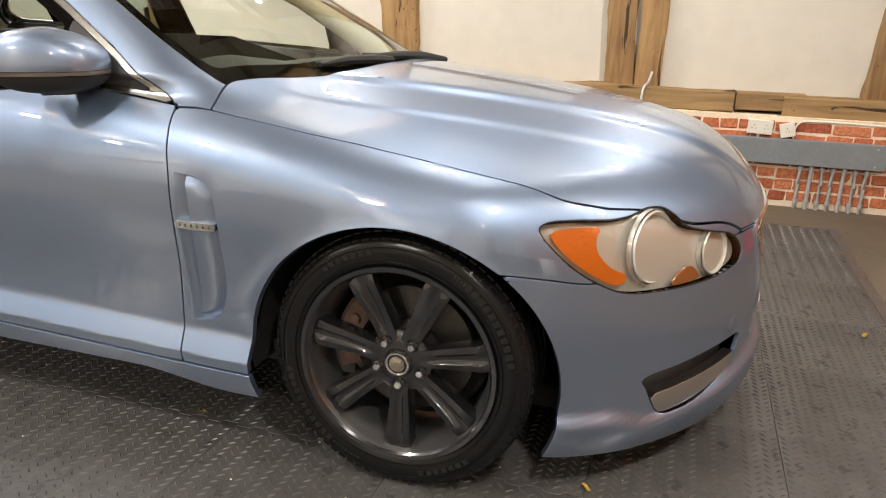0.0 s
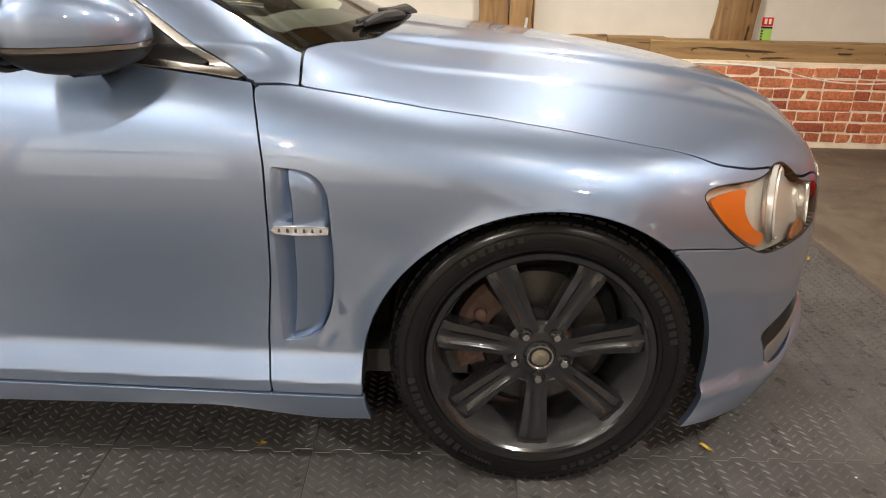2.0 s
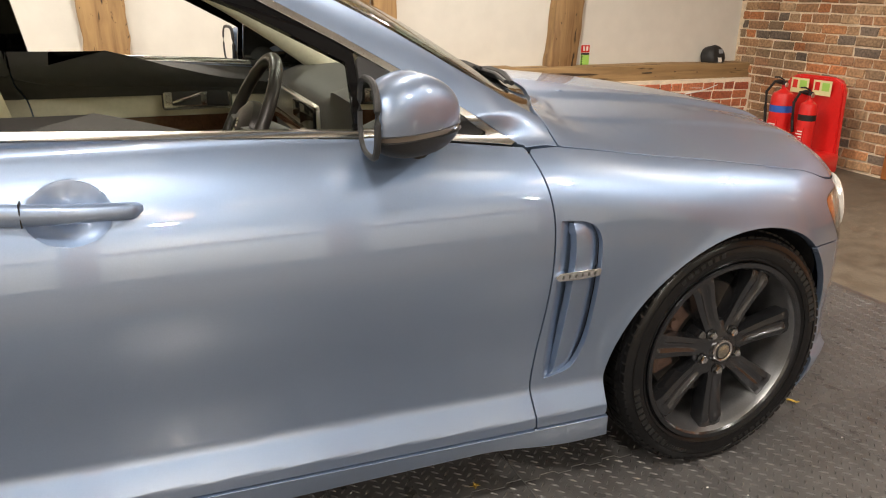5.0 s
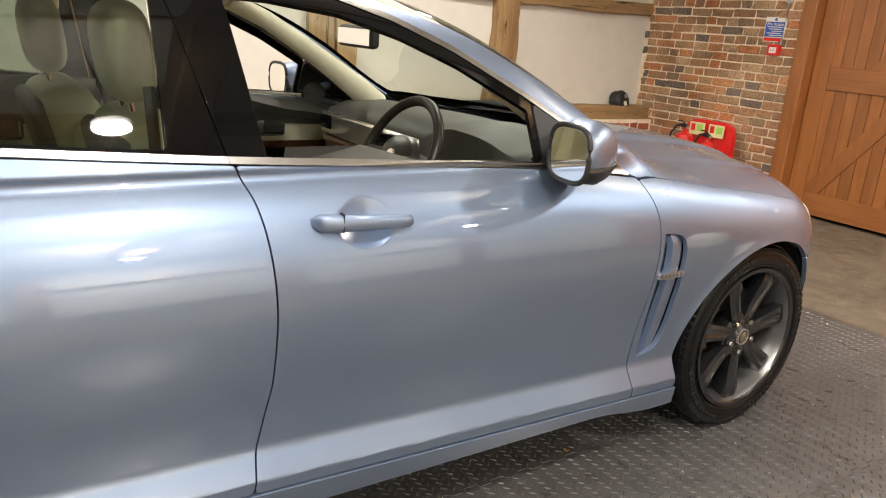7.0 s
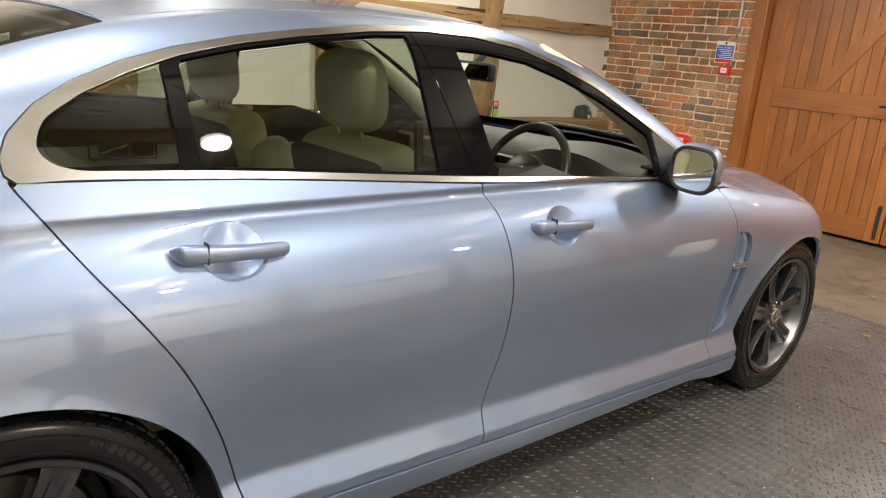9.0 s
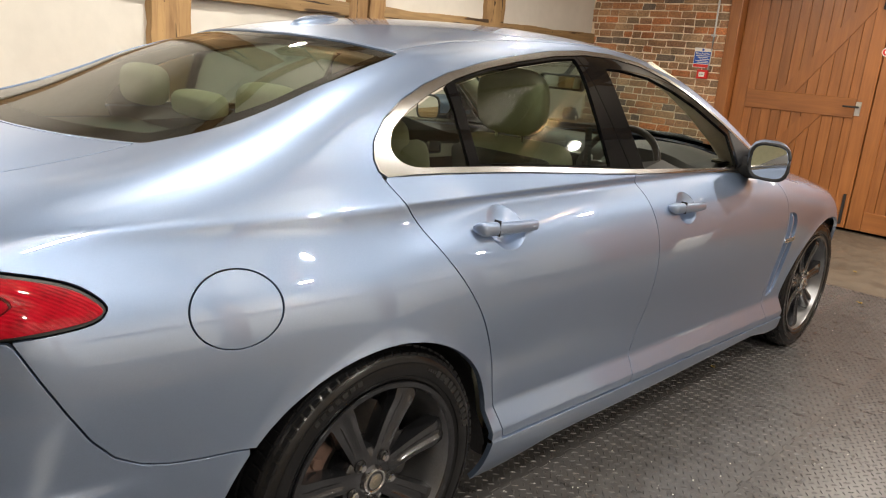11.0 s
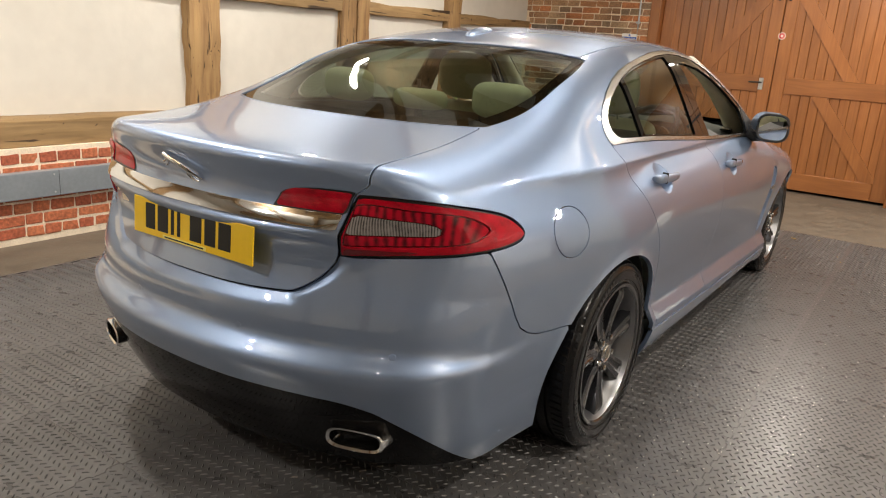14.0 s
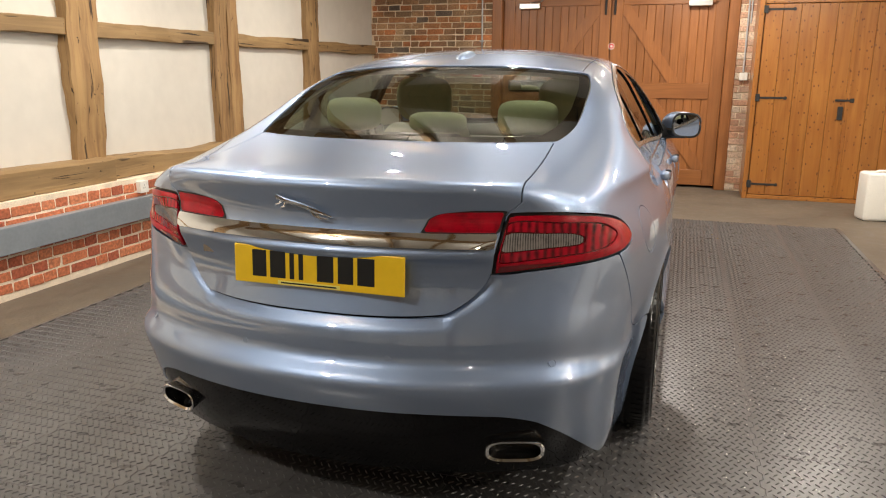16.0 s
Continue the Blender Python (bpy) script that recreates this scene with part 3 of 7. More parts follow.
def skin():
    """The right half of the outer form as a grid of points, from tail to nose and from sill to the middle."""
    rear = [(SPINE_A, a) for a in np.radians(np.arange(-90, 0, 1.0))]
    mid = [(x, 0.0) for x in np.arange(SPINE_A, SPINE_B + 1e-6, 0.0118)]
    front = [(SPINE_B, a) for a in np.radians(np.arange(1.0, 90.5, 1.0))]
    cols = rear + mid + front
    phi = np.radians(np.concatenate([np.linspace(-47, -24, 34)[:-1], np.linspace(-24, -11, 46)[:-1], np.linspace(-11, 34, 76), np.linspace(34.5, 90, 82)]))
    x0, psi = np.array(cols).T
    o = np.zeros((len(cols), len(phi), 3))
    o[..., 0], o[..., 2] = x0[:, None], SPINE_Z
    d = np.stack([np.sin(psi)[:, None] * np.cos(phi), -np.cos(psi)[:, None] * np.cos(phi), np.broadcast_to(np.sin(phi), (len(cols), len(phi)))], -1)
    t = cast(o.reshape(-1, 3), d.reshape(-1, 3))
    p = (o.reshape(-1, 3) + d.reshape(-1, 3) * t[:, None])
    p[np.abs(p[:, 1]) < 1e-6, 1] = 0
    nu, nv = len(cols), len(phi)
    i = np.arange(nu * nv).reshape(nu, nv)
    q = np.stack([i[:-1, :-1], i[1:, :-1], i[1:, 1:], i[:-1, 1:]], -1).reshape(-1, 4)
    tri = np.concatenate([q[:, [0, 1, 2]], q[:, [0, 2, 3]]])
    return p, form_normal(p), tri


HALF = skin()


def whole(half):
    p, n, t = half
    flip = np.array([1, -1, 1.0])
    return np.concatenate([p, p * flip]), np.concatenate([n, n * flip]), np.concatenate([t, t[:, ::-1] + len(p)])


BOTH = whole(HALF)


def trim(sheet, field):
    """Keeps of a sheet of triangles the side on which the field is positive."""
    p, n, t = sheet
    f = field(p[:, 0], p[:, 1], p[:, 2])
    f = np.where(np.abs(f) < 1e-7, 1e-7, f)
    ins = f[t] > 0
    cnt = ins.sum(1)
    keep = [t[cnt == 3]]
    mixed = t[(cnt == 1) | (cnt == 2)]
    if len(mixed):
        mi = f[mixed] > 0
        one = mi.sum(1) == 1
        k = np.where(one, mi.argmax(1), (~mi).argmax(1))
        r = np.arange(len(mixed))
        a, b, c = mixed[r, k], mixed[r, (k + 1) % 3], mixed[r, (k + 2) % 3]
        edges = np.concatenate([np.stack([a, b], 1), np.stack([a, c], 1)])
        edges.sort(axis=1)
        uniq, inv = np.unique(edges, axis=0, return_inverse=True)
        inv = inv.reshape(-1)
        w = (f[uniq[:, 0]] / (f[uniq[:, 0]] - f[uniq[:, 1]]))[:, None]
        base = len(p)
        p = np.concatenate([p, p[uniq[:, 0]] * (1 - w) + p[uniq[:, 1]] * w])
        nn = n[uniq[:, 0]] * (1 - w) + n[uniq[:, 1]] * w
        n = np.concatenate([n, nn / np.maximum(np.linalg.norm(nn, axis=1, keepdims=True), 1e-9)])
        ab, ac = base + inv[:len(mixed)], base + inv[len(mixed):]
        keep.append(np.stack([a, ab, ac], 1)[one])
        keep.append(np.stack([ab, b, c], 1)[~one])
        keep.append(np.stack([ab, c, ac], 1)[~one])
    t = np.concatenate(keep)
    used, inv = np.unique(t, return_inverse=True)
    return p[used], n[used], inv.reshape(-1, 3)


def sheet_object(name, sheet, material, parent, label="", lip=0.016, raise_by=0.0, shape=None):
    """Links a sheet as a panel whose rim is turned inwards by lip."""
    p, n, t = sheet
    key = np.round(p * 1e5).astype(np.int64)
    _, first, back = np.unique(key, axis=0, return_index=True, return_inverse=True)
    p, n, t = p[first], n[first], back.reshape(-1)[t]
    t = t[(t[:, 0] != t[:, 1]) & (t[:, 1] != t[:, 2]) & (t[:, 0] != t[:, 2])]
    p = p + n * raise_by
    if shape is not None:
        p = p + n * shape(p[:, 0], p[:, 1], p[:, 2])[:, None]
        g = np.cross(p[t[:, 1]] - p[t[:, 0]], p[t[:, 2]] - p[t[:, 0]])
        acc = np.zeros_like(p)
        for k in range(3):
            np.add.at(acc, t[:, k], g)
        acc *= np.sign((acc * n).sum(1, keepdims=True))
        n = acc / np.maximum(np.linalg.norm(acc, axis=1, keepdims=True), 1e-12)
    nv = len(p)
    if lip:
        e = np.concatenate([t[:, [0, 1]], t[:, [1, 2]], t[:, [2, 0]]])
        s = np.sort(e, axis=1)
        _, idx, cnt = np.unique(s, axis=0, return_index=True, return_counts=True)
        rim = e[idx[cnt == 1]]
        a, b = rim[:, 0], rim[:, 1]
        side = np.cross(p[b] - p[a], n[a])
        side /= np.maximum(np.linalg.norm(side, axis=1, keepdims=True), 1e-9)
        acc = np.zeros_like(p)
        np.add.at(acc, a, side)
        np.add.at(acc, b, side)
        acc /= np.maximum(np.linalg.norm(acc, axis=1, keepdims=True), 1e-9)
        rv = np.unique(rim)
        m = -np.ones(nv, int)
        m[rv] = np.arange(len(rv))
        r0, r1, r2 = nv, nv + len(rv), nv + 2 * len(rv)
        soft = 0.0011
        p = np.concatenate([p, p[rv] + (acc[rv] - n[rv]) * soft, p[rv] + acc[rv] * soft - n[rv] * lip])
        n = np.concatenate([n, acc[rv], acc[rv]])
        ia, ib = m[a], m[b]
        t = np.concatenate([t, np.stack([b, a, r0 + ia], 1), np.stack([b, r0 + ia, r0 + ib], 1),
                            np.stack([r0 + ib, r0 + ia, r1 + ia], 1), np.stack([r0 + ib, r1 + ia, r1 + ib], 1)])
    me = bpy.data.meshes.new(name)
    me.vertices.add(len(p))
    me.vertices.foreach_set("co", p.astype(np.float32).ravel())
    me.loops.add(len(t) * 3)
    me.loops.foreach_set("vertex_index", t.astype(np.int32).ravel())
    me.polygons.add(len(t))
    me.polygons.foreach_set("loop_start", np.arange(0, len(t) * 3, 3, dtype=np.int32))
    me.polygons.foreach_set("use_smooth", np.ones(len(t), bool))
    me.update(calc_edges=True)
    me.validate()
    me.normals_split_custom_set_from_vertices([tuple(v) for v in n])
    me.materials.append(material)
    ob = new(name, me)
    ob.parent = parent
    if label:
        tagged(ob, label)
    return ob


# ---------------------------------------------------------------- the car
GAP = 0.0027
car = thing("car", "light blue metallic four-door saloon parked on black rubber matting", "car", pose(0, 0, 0))

seam_f = spline([0.20, 0.28, 0.37, 0.45, 0.55, 0.66, 0.76, 0.85, 0.94], [0.868, 0.858, 0.852, 0.858, 0.868, 0.872, 0.871, 0.860, 0.836])
seam_b = spline([0.20, 0.30, 0.36, 0.45, 0.57, 0.70, 0.815, 0.93, 1.02], [-0.334, -0.328, -0.320, -0.302, -0.284, -0.282, -0.288, -0.304, -0.342])
seam_r = spline([0.25, 0.32, 0.40, 0.50, 0.62, 0.71, 0.82, 0.90, 0.98, 1.07], [-0.985, -1.012, -1.032, -1.062, -1.112, -1.158, -1.232, -1.293, -1.350, -1.412])
belt = spline([-1.5, -1.39, -1.08, -0.336, 0.2, 0.52, 0.84], [1.062, 1.060, 1.052, 1.010, 0.985, 0.966, 0.932])
DLO = np.array([(0.835, 0.930), (0.73, 0.995), (0.625, 1.064), (0.45, 1.165), (0.264, 1.262), (0.12, 1.320), (-0.032, 1.364), (-0.20, 1.383), (-0.37, 1.386),
                (-0.56, 1.374), (-0.76, 1.350), (-0.92, 1.325), (-1.07, 1.294), (-1.18, 1.262), (-1.27, 1.226), (-1.345, 1.182), (-1.392, 1.135),
                (-1.410, 1.096), (-1.408, 1.070), (-1.390, 1.057)] + [(x, float(belt(x))) for x in np.linspace(-1.3, 0.78, 24)])


def sill(x):
    return 0.288 - 0.03 * x


def dlo(x, y, z):
    return np.where(z > 0.85, inside_loop(DLO, x, z), -1.0)


def arch(x, y, z):
    return np.minimum(np.hypot(x - AXLE, (z - 0.305)), np.hypot(x + AXLE, (z - 0.305))) - 0.398


def fields(*fs):
    """Where all the fields are positive."""
    return lambda x, y, z: functools.reduce(np.minimum, [f(x, y, z) for f in fs])


def less(f, by=GAP):
    return lambda x, y, z: f(x, y, z) - by


def outside(f, by=GAP):
    return lambda x, y, z: -f(x, y, z) - by


front_door_area = fields(lambda x, y, z: x - seam_b(z), lambda x, y, z: seam_f(z) - x, lambda x, y, z: z - sill(x), lambda x, y, z: belt(x) - z, lambda x, y, z: np.abs(y) - 0.6)
rear_door_area = fields(lambda x, y, z: seam_b(z) - x, lambda x, y, z: x - seam_r(z), lambda x, y, z: z - sill(x), lambda x, y, z: belt(x) - z, lambda x, y, z: np.abs(y) - 0.6, arch)

bonnet_half = spline([0.85, 1.25, 1.55, 1.8, 1.9, 2.0, 2.1, 2.2, 2.26, 2.32], [0.822, 0.808, 0.803, 0.782, 0.738, 0.665, 0.592, 0.47, 0.39, 0.30])
cowl = spline([0.0, 0.25, 0.42, 0.50, 0.66, 0.72, 0.84], [1.125, 1.105, 1.062, 1.028, 0.945, 0.925, 0.932])
screen_half = spline([0.1, 0.25, 0.53, 0.76, 0.87, 0.95, 1.05], [0.585, 0.612, 0.678, 0.728, 0.735, 0.735, 0.735])
bonnet_area = fields(lambda x, y, z: bonnet_half(x) - np.abs(y), lambda x, y, z: (x - cowl(np.abs(y))) * 0.8, lambda x, y, z: z - 0.655)
screen_area = fields(lambda x, y, z: screen_half(x) - np.abs(y), lambda x, y, z: (cowl(np.abs(y)) - 0.004 - x) * 0.8, lambda x, y, z: x - 0.20 + 0.10 * (y / 0.6) ** 2, lambda x, y, z: z - 0.95)
rear_glass_half = spline([-2.05, -2.0, -1.87, -1.6, -1.4, -1.25, -1.15], [0.38, 0.43, 0.54, 0.588, 0.588, 0.572, 0.545])
rear_glass_area = fields(lambda x, y, z: rear_glass_half(x) - np.abs(y), lambda x, y, z: -1.235 + 0.06 * (np.abs(y) / 0.55) ** 2 - x,
                         lambda x, y, z: x + 2.004 - 0.14 * (np.abs(y) / 0.53) ** 2.4, lambda x, y, z: z - 0.9)
lid_half = spline([0.60, 0.69, 0.70, 0.72, 0.75, 0.805, 0.90, 0.97, 1.00, 1.2], [0.345, 0.350, 0.368, 0.402, 0.440, 0.478, 0.497, 0.512, 0.545, 0.545])
lid_top = spline([-2.6, -2.38, -2.2, -2.05, -1.95, -1.88, -1.80], [0.56, 0.548, 0.545, 0.543, 0.541, 0.540, 0.54])


def lid_area(x, y, z):
    a = np.abs(y)
    rear = np.minimum(lid_half(z) - a, z - 0.686 - 0.012 * (a / 0.36) ** 3)
    deck = lid_top(x) - a
    behind = -2.014 + 0.14 * (a / 0.53) ** 2.4 - x
    return np.minimum(np.where(z > 1.0, deck, rear), behind)


TAIL = closed_curve([(-1.885, 0.972), (-1.72, 0.972), (-1.57, 0.962), (-1.43, 0.944), (-1.31, 0.918), (-1.24, 0.884), (-1.232, 0.862), (-1.27, 0.848), (-1.40, 0.838), (-1.60, 0.824), (-1.80, 0.812), (-1.972, 0.806), (-1.985, 0.812), (-1.90, 0.955)], 8)
HEAD = closed_curve([(1.783, 0.718), (1.800, 0.730), (1.85, 0.732), (1.93, 0.728), (1.972, 0.733), (2.000, 0.744), (2.035, 0.742), (2.068, 0.722), (2.10, 0.694), (2.15, 0.675), (2.205, 0.655), (2.235, 0.620), (2.237, 0.580), (2.20, 0.560), (2.12, 0.550), (2.00, 0.553), (1.93, 0.580), (1.86, 0.630), (1.80, 0.690)], 8)


def tail_lamp_area(x, y, z):
    return np.where((x < -1.7), np.minimum(inside_loop(TAIL, x + np.abs(y), z), np.abs(y) - lid_half(z) + 0.0), -1.0)


def head_lamp_area(x, y, z):
    return np.where((x > 1.6) & (np.abs(y) > 0.2), inside_loop(HEAD, x, z), -1.0)


front_seam = spline([1.5, 1.71, 1.80, 1.91, 2.0, 2.2, 2.4], [0.616, 0.614, 0.604, 0.588, 0.60, 0.645, 0.652])
front_bumper_area = fields(lambda x, y, z: front_seam(x) - z, lambda x, y, z: x - 1.5, arch)
BUMPER_EDGE = np.array([(-3.2, 0.0), (-3.2, 0.836), (-2.19, 0.836), (-2.155, 0.765), (-2.12, 0.70), (-2.085, 0.64), (-2.045, 0.592), (-2.00, 0.565), (-1.95, 0.549), (-1.88, 0.540), (-1.5, 0.528), (-1.5, 0.0)])


def rear_bumper_area(x, y, z):
    return np.minimum(np.where(x < -1.4, inside_loop(BUMPER_EDGE, x, z), -1.0), arch(x, y, z))


roof_area = fields(lambda x, y, z: 0.535 + 0.03 * np.clip(x, -0.2, 1) - np.abs(y), lambda x, y, z: x + 1.227 - 0.06 * (np.abs(y) / 0.55) ** 2, lambda x, y, z: 0.192 - 0.10 * (y / 0.6) ** 2 - x, lambda x, y, z: z - 1.2)
VENT = closed_curve([(0.884, 0.779), (0.91, 0.778), (0.945, 0.774), (0.972, 0.762), (0.989, 0.738), (0.996, 0.70), (1.0, 0.60), (0.998, 0.51), (0.988, 0.45), (0.966, 0.404), (0.94, 0.389), (0.91, 0.383), (0.886, 0.381), (0.884, 0.40), (0.886, 0.58), (0.885, 0.76)], 8)
vent_area = lambda x, y, z: np.where(np.abs(y) > 0.6, inside_loop(VENT, x, z), -1.0)
blade_edge = spline([0.38, 0.45, 0.60, 0.70, 0.78], [0.907, 0.916, 0.924, 0.924, 0.917])


def cup_area(cx, cz, half, tall):
    return lambda x, y, z: np.where(np.abs(y) > 0.6, (1 - np.sqrt(((x - cx) / half) ** 2 + ((z - cz) / tall) ** 2)) * tall, -1.0)


front_cup, rear_cup = cup_area(-0.070, 0.885, 0.066, 0.050), cup_area(-1.035, 0.917, 0.066, 0.050)
FOG = closed_curve([(-0.685, 0.318), (-0.60, 0.334), (-0.50, 0.348), (-0.40, 0.354), (-0.375, 0.335), (-0.42, 0.275), (-0.52, 0.236), (-0.61, 0.214), (-0.655, 0.220), (-0.680, 0.285)], 8)
fog_area = lambda x, y, z: np.where(x > 1.7, inside_loop(FOG, -np.abs(y), z), -1.0)
GRILLE = closed_curve([(-0.33, 0.60), (-0.30, 0.655), (0, 0.66), (0.30, 0.655), (0.33, 0.60), (0.27, 0.42), (0.2, 0.38), (0, 0.375), (-0.2, 0.38), (-0.27, 0.42)], 8)
grille_area = lambda x, y, z: np.where(x > 1.9, inside_loop(GRILLE, y, z), -1.0)
fuel_area = lambda x, y, z: np.where(y < 0, 0.094 - np.hypot((x + 1.812) * 1.0, (z - 0.838) * 1.26), -1.0)
fender_area = fields(lambda x, y, z: x - seam_f(z), lambda x, y, z: z - front_seam(x), lambda x, y, z: np.abs(y) - bonnet_half(x), lambda x, y, z: np.where(x < 0.934, 0.928 - z, 0.3), arch)
fender_low = fields(lambda x, y, z: x - seam_f(z), lambda x, y, z: 1.5 - x, lambda x, y, z: 0.7 - z, lambda x, y, z: z - sill(x), arch)


def wing_area(x, y, z):
    return np.maximum(fender_area(x, y, z), fender_low(x, y, z))


LOWER = lambda x, y, z: z - 0.19 + 0.06 * step(x, 1.6, 1.84) - 0.036 * step(np.abs(x), 1.0, 0.70)
base_half = trim(trim(HALF, arch), LOWER)
base_both = trim(trim(BOTH, arch), LOWER)


def cut(sheet, *areas):
    for a in areas:
        sheet = trim(sheet, outside(a))
    return sheet


def keep(sheet, *areas):
    for a in areas:
        sheet = trim(sheet, less(a))
    return sheet


# panels
LIP_LINE = spline([0.0, 0.30, 0.40, 0.55, 0.68, 0.76, 0.90], [0.265, 0.26, 0.245, 0.215, 0.195, 0.225, 0.225])
bonnet = sheet_object("bonnet", cut(keep(base_both, bonnet_area), head_lamp_area), PAINT, car)
lid = sheet_object("boot_lid", cut(keep(base_both, lid_area), rear_glass_area), PAINT, car)
shell = sheet_object("body_shell", cut(base_both, bonnet_area, lid_area, screen_area, rear_glass_area, dlo, front_door_area, rear_door_area, wing_area,
                                       head_lamp_area, tail_lamp_area, front_bumper_area, rear_bumper_area, fuel_area, roof_area), PAINT, car, shape=lambda x, y, z: 0.005 * (z < sill(x)) * (np.abs(y) > 0.6))
front_bumper = sheet_object("front_bumper", cut(keep(base_both, front_bumper_area), head_lamp_area, bonnet_area, fog_area, grille_area), PAINT, car,
                            shape=lambda x, y, z: 0.020 * step(z, LIP_LINE(np.abs(y)) + 0.022, LIP_LINE(np.abs(y)) - 0.004) * step(np.abs(y), 0.90, 0.80))
roof = sheet_object("roof", keep(base_both, roof_area), PAINT, car)
rear_bumper_sheet = cut(keep(base_both, rear_bumper_area), tail_lamp_area, lid_area)
valance_z = spline([0.0, 0.30, 0.50, 0.60, 0.66, 0.72, 0.76, 0.80], [0.425, 0.425, 0.418, 0.395, 0.352, 0.280, 0.20, 0.05])
valance_area = lambda x, y, z: np.where(x < -1.95, valance_z(np.abs(y)) - z, -1.0)
rear_bumper = sheet_object("rear_bumper", cut(rear_bumper_sheet, valance_area), PAINT, car, shape=lambda x, y, z: -0.014 * np.clip(1 + lid_area(x, y, z) / 0.038, 0, 1) * (x < -2.2) * step(np.abs(z), 0.84, 0.78))
valance = sheet_object("rear_valance", keep(rear_bumper_sheet, valance_area), GLOSS_BLACK, car, "gloss black lower rear valance", raise_by=-0.006)
fuel_flap = sheet_object("fuel_flap", keep(base_half, fuel_area), PAINT, car, "round fuel filler flap")


def both_sides(make, parents=None):
    """A part of the right side and its twin on the left."""
    a = make()
    b = a.copy()
    scene.collection.objects.link(b)
    if parents:
        a.parent, b.parent = parents
    else:
        b.scale = (1, -1, 1)
    return a, b


wings = both_sides(lambda: sheet_object("front_wing", cut(keep(base_half, wing_area), head_lamp_area, vent_area), PAINT, car))
front_doors = both_sides(lambda: sheet_object("front_door", cut(keep(base_half, front_door_area), front_cup), PAINT, car))
rear_doors = both_sides(lambda: sheet_object("rear_door", cut(keep(base_half, rear_door_area), rear_cup), PAINT, car))
# glass
screen = sheet_object("windscreen", keep(BOTH, screen_area), GLASS, car, "windscreen of lightly tinted glass", lip=0.004, raise_by=-0.004)
rear_glass = sheet_object("rear_window", keep(BOTH, rear_glass_area), DARK_GLASS, car, "sloping tinted rear window with heater lines", lip=0.004, raise_by=-0.004)

# ---- side windows
dlo_top_x, dlo_top_z = DLO[:20, 0][::-1], DLO[:20, 1][::-1]


def window_top(x):
    return np.interp(x, dlo_top_x, dlo_top_z)


TOP_EDGE = np.concatenate([DLO[:19], [(-1.408, 0.6), (0.9, 0.6)]])


def window_inner(x, y, z):
    """Inside the bright surround, with a round rear corner."""
    back = step(x, -0.95, -1.30)
    above = np.where(z > 0.85, inside_loop(TOP_EDGE, x, z), -1.0) - 0.014 - 0.010 * back
    return smin(above, z - belt(x) - 0.014, 0.004 + 0.115 * back)


rear_pane_area = fields(lambda x, y, z: window_inner(x, y, z) - 0.010, lambda x, y, z: -0.452 - 0.10 * np.clip(1.36 - z, 0, 1) * 0.4 - x, lambda x, y, z: x + 1.066)
quarter_area = fields(lambda x, y, z: window_inner(x, y, z) - 0.003, lambda x, y, z: -1.107 - x)
opening_area = fields(lambda x, y, z: z - belt(x) - 0.016, lambda x, y, z: (window_top(x) - z) * 0.9 - 0.046, lambda x, y, z: x + 0.300 - 0.12 * np.clip(1.33 - z, 0, 1), lambda x, y, z: 0.452 + 0.02 * (z - 1) - x)
pillar_line = lambda x, y, z: x + 0.342 + 0.25 * np.clip(z - 1.0, 0, 1)
sail_area = fields(window_inner, lambda x, y, z: x - 0.475)
chrome_sheet = trim(trim(HALF, less(dlo, 0.001)), outside(window_inner, 0.0))
for tail_side in (True, False):
    sh = trim(chrome_sheet, (lambda x, y, z: -0.342 - 0.25 * np.clip(z - 1.0, 0, 1) - x - 0.001) if tail_side else (lambda x, y, z: x + 0.342 + 0.25 * np.clip(z - 1.0, 0, 1) - 0.001))
    both_sides(lambda: sheet_object("window_trim", sh, TRIM_METAL, None, "satin chrome window surround", lip=0.008, raise_by=0.003), rear_doors if tail_side else front_doors)
frame_sheet = cut(keep(HALF, window_inner), rear_pane_area, quarter_area, opening_area, sail_area)
for way in (1, -1):
    both_sides(lambda: sheet_object("window_frame", trim(frame_sheet, lambda x, y, z: way * pillar_line(x, y, z) - 0.0022), GLOSS_BLACK, car, "gloss black pillar and window frame", lip=0.012))
both_sides(lambda: sheet_object("mirror_sail", keep(HALF, sail_area), PLASTIC, car, lip=0.02, raise_by=0.002))
both_sides(lambda: sheet_object("rear_door_pane", keep(HALF, rear_pane_area), DARK_GLASS, car, "tinted rear door glass", lip=0.004, raise_by=-0.007))
both_sides(lambda: sheet_object("quarter_pane", keep(HALF, quarter_area), DARK_GLASS, car, "tinted rear quarter glass", lip=0.004, raise_by=-0.005))
sheet_object("rear_window_band", cut(keep(BOTH, rear_glass_area), lambda x, y, z: np.minimum(rear_glass_area(x, y, z) - 0.045, 9) - 0.035 * np.clip((-1.55 - x) / 0.3, 0, 1)), GLASS_PRINT, rear_glass, "black printed glass border", lip=0, raise_by=-0.006)
sheet_object("screen_band", cut(keep(BOTH, screen_area), lambda x, y, z: screen_area(x, y, z) - 0.028 - 0.05 * np.clip((x - 0.8) / 0.2, 0, 1)), GLASS_PRINT, screen, "black printed glass border", lip=0, raise_by=-0.006)
cowl_area = fields(lambda x, y, z: 0.74 - np.abs(y), lambda x, y, z: cowl(np.abs(y)) + 0.03 - x, lambda x, y, z: x - cowl(np.abs(y)) + 0.05, lambda x, y, z: z - 0.9)
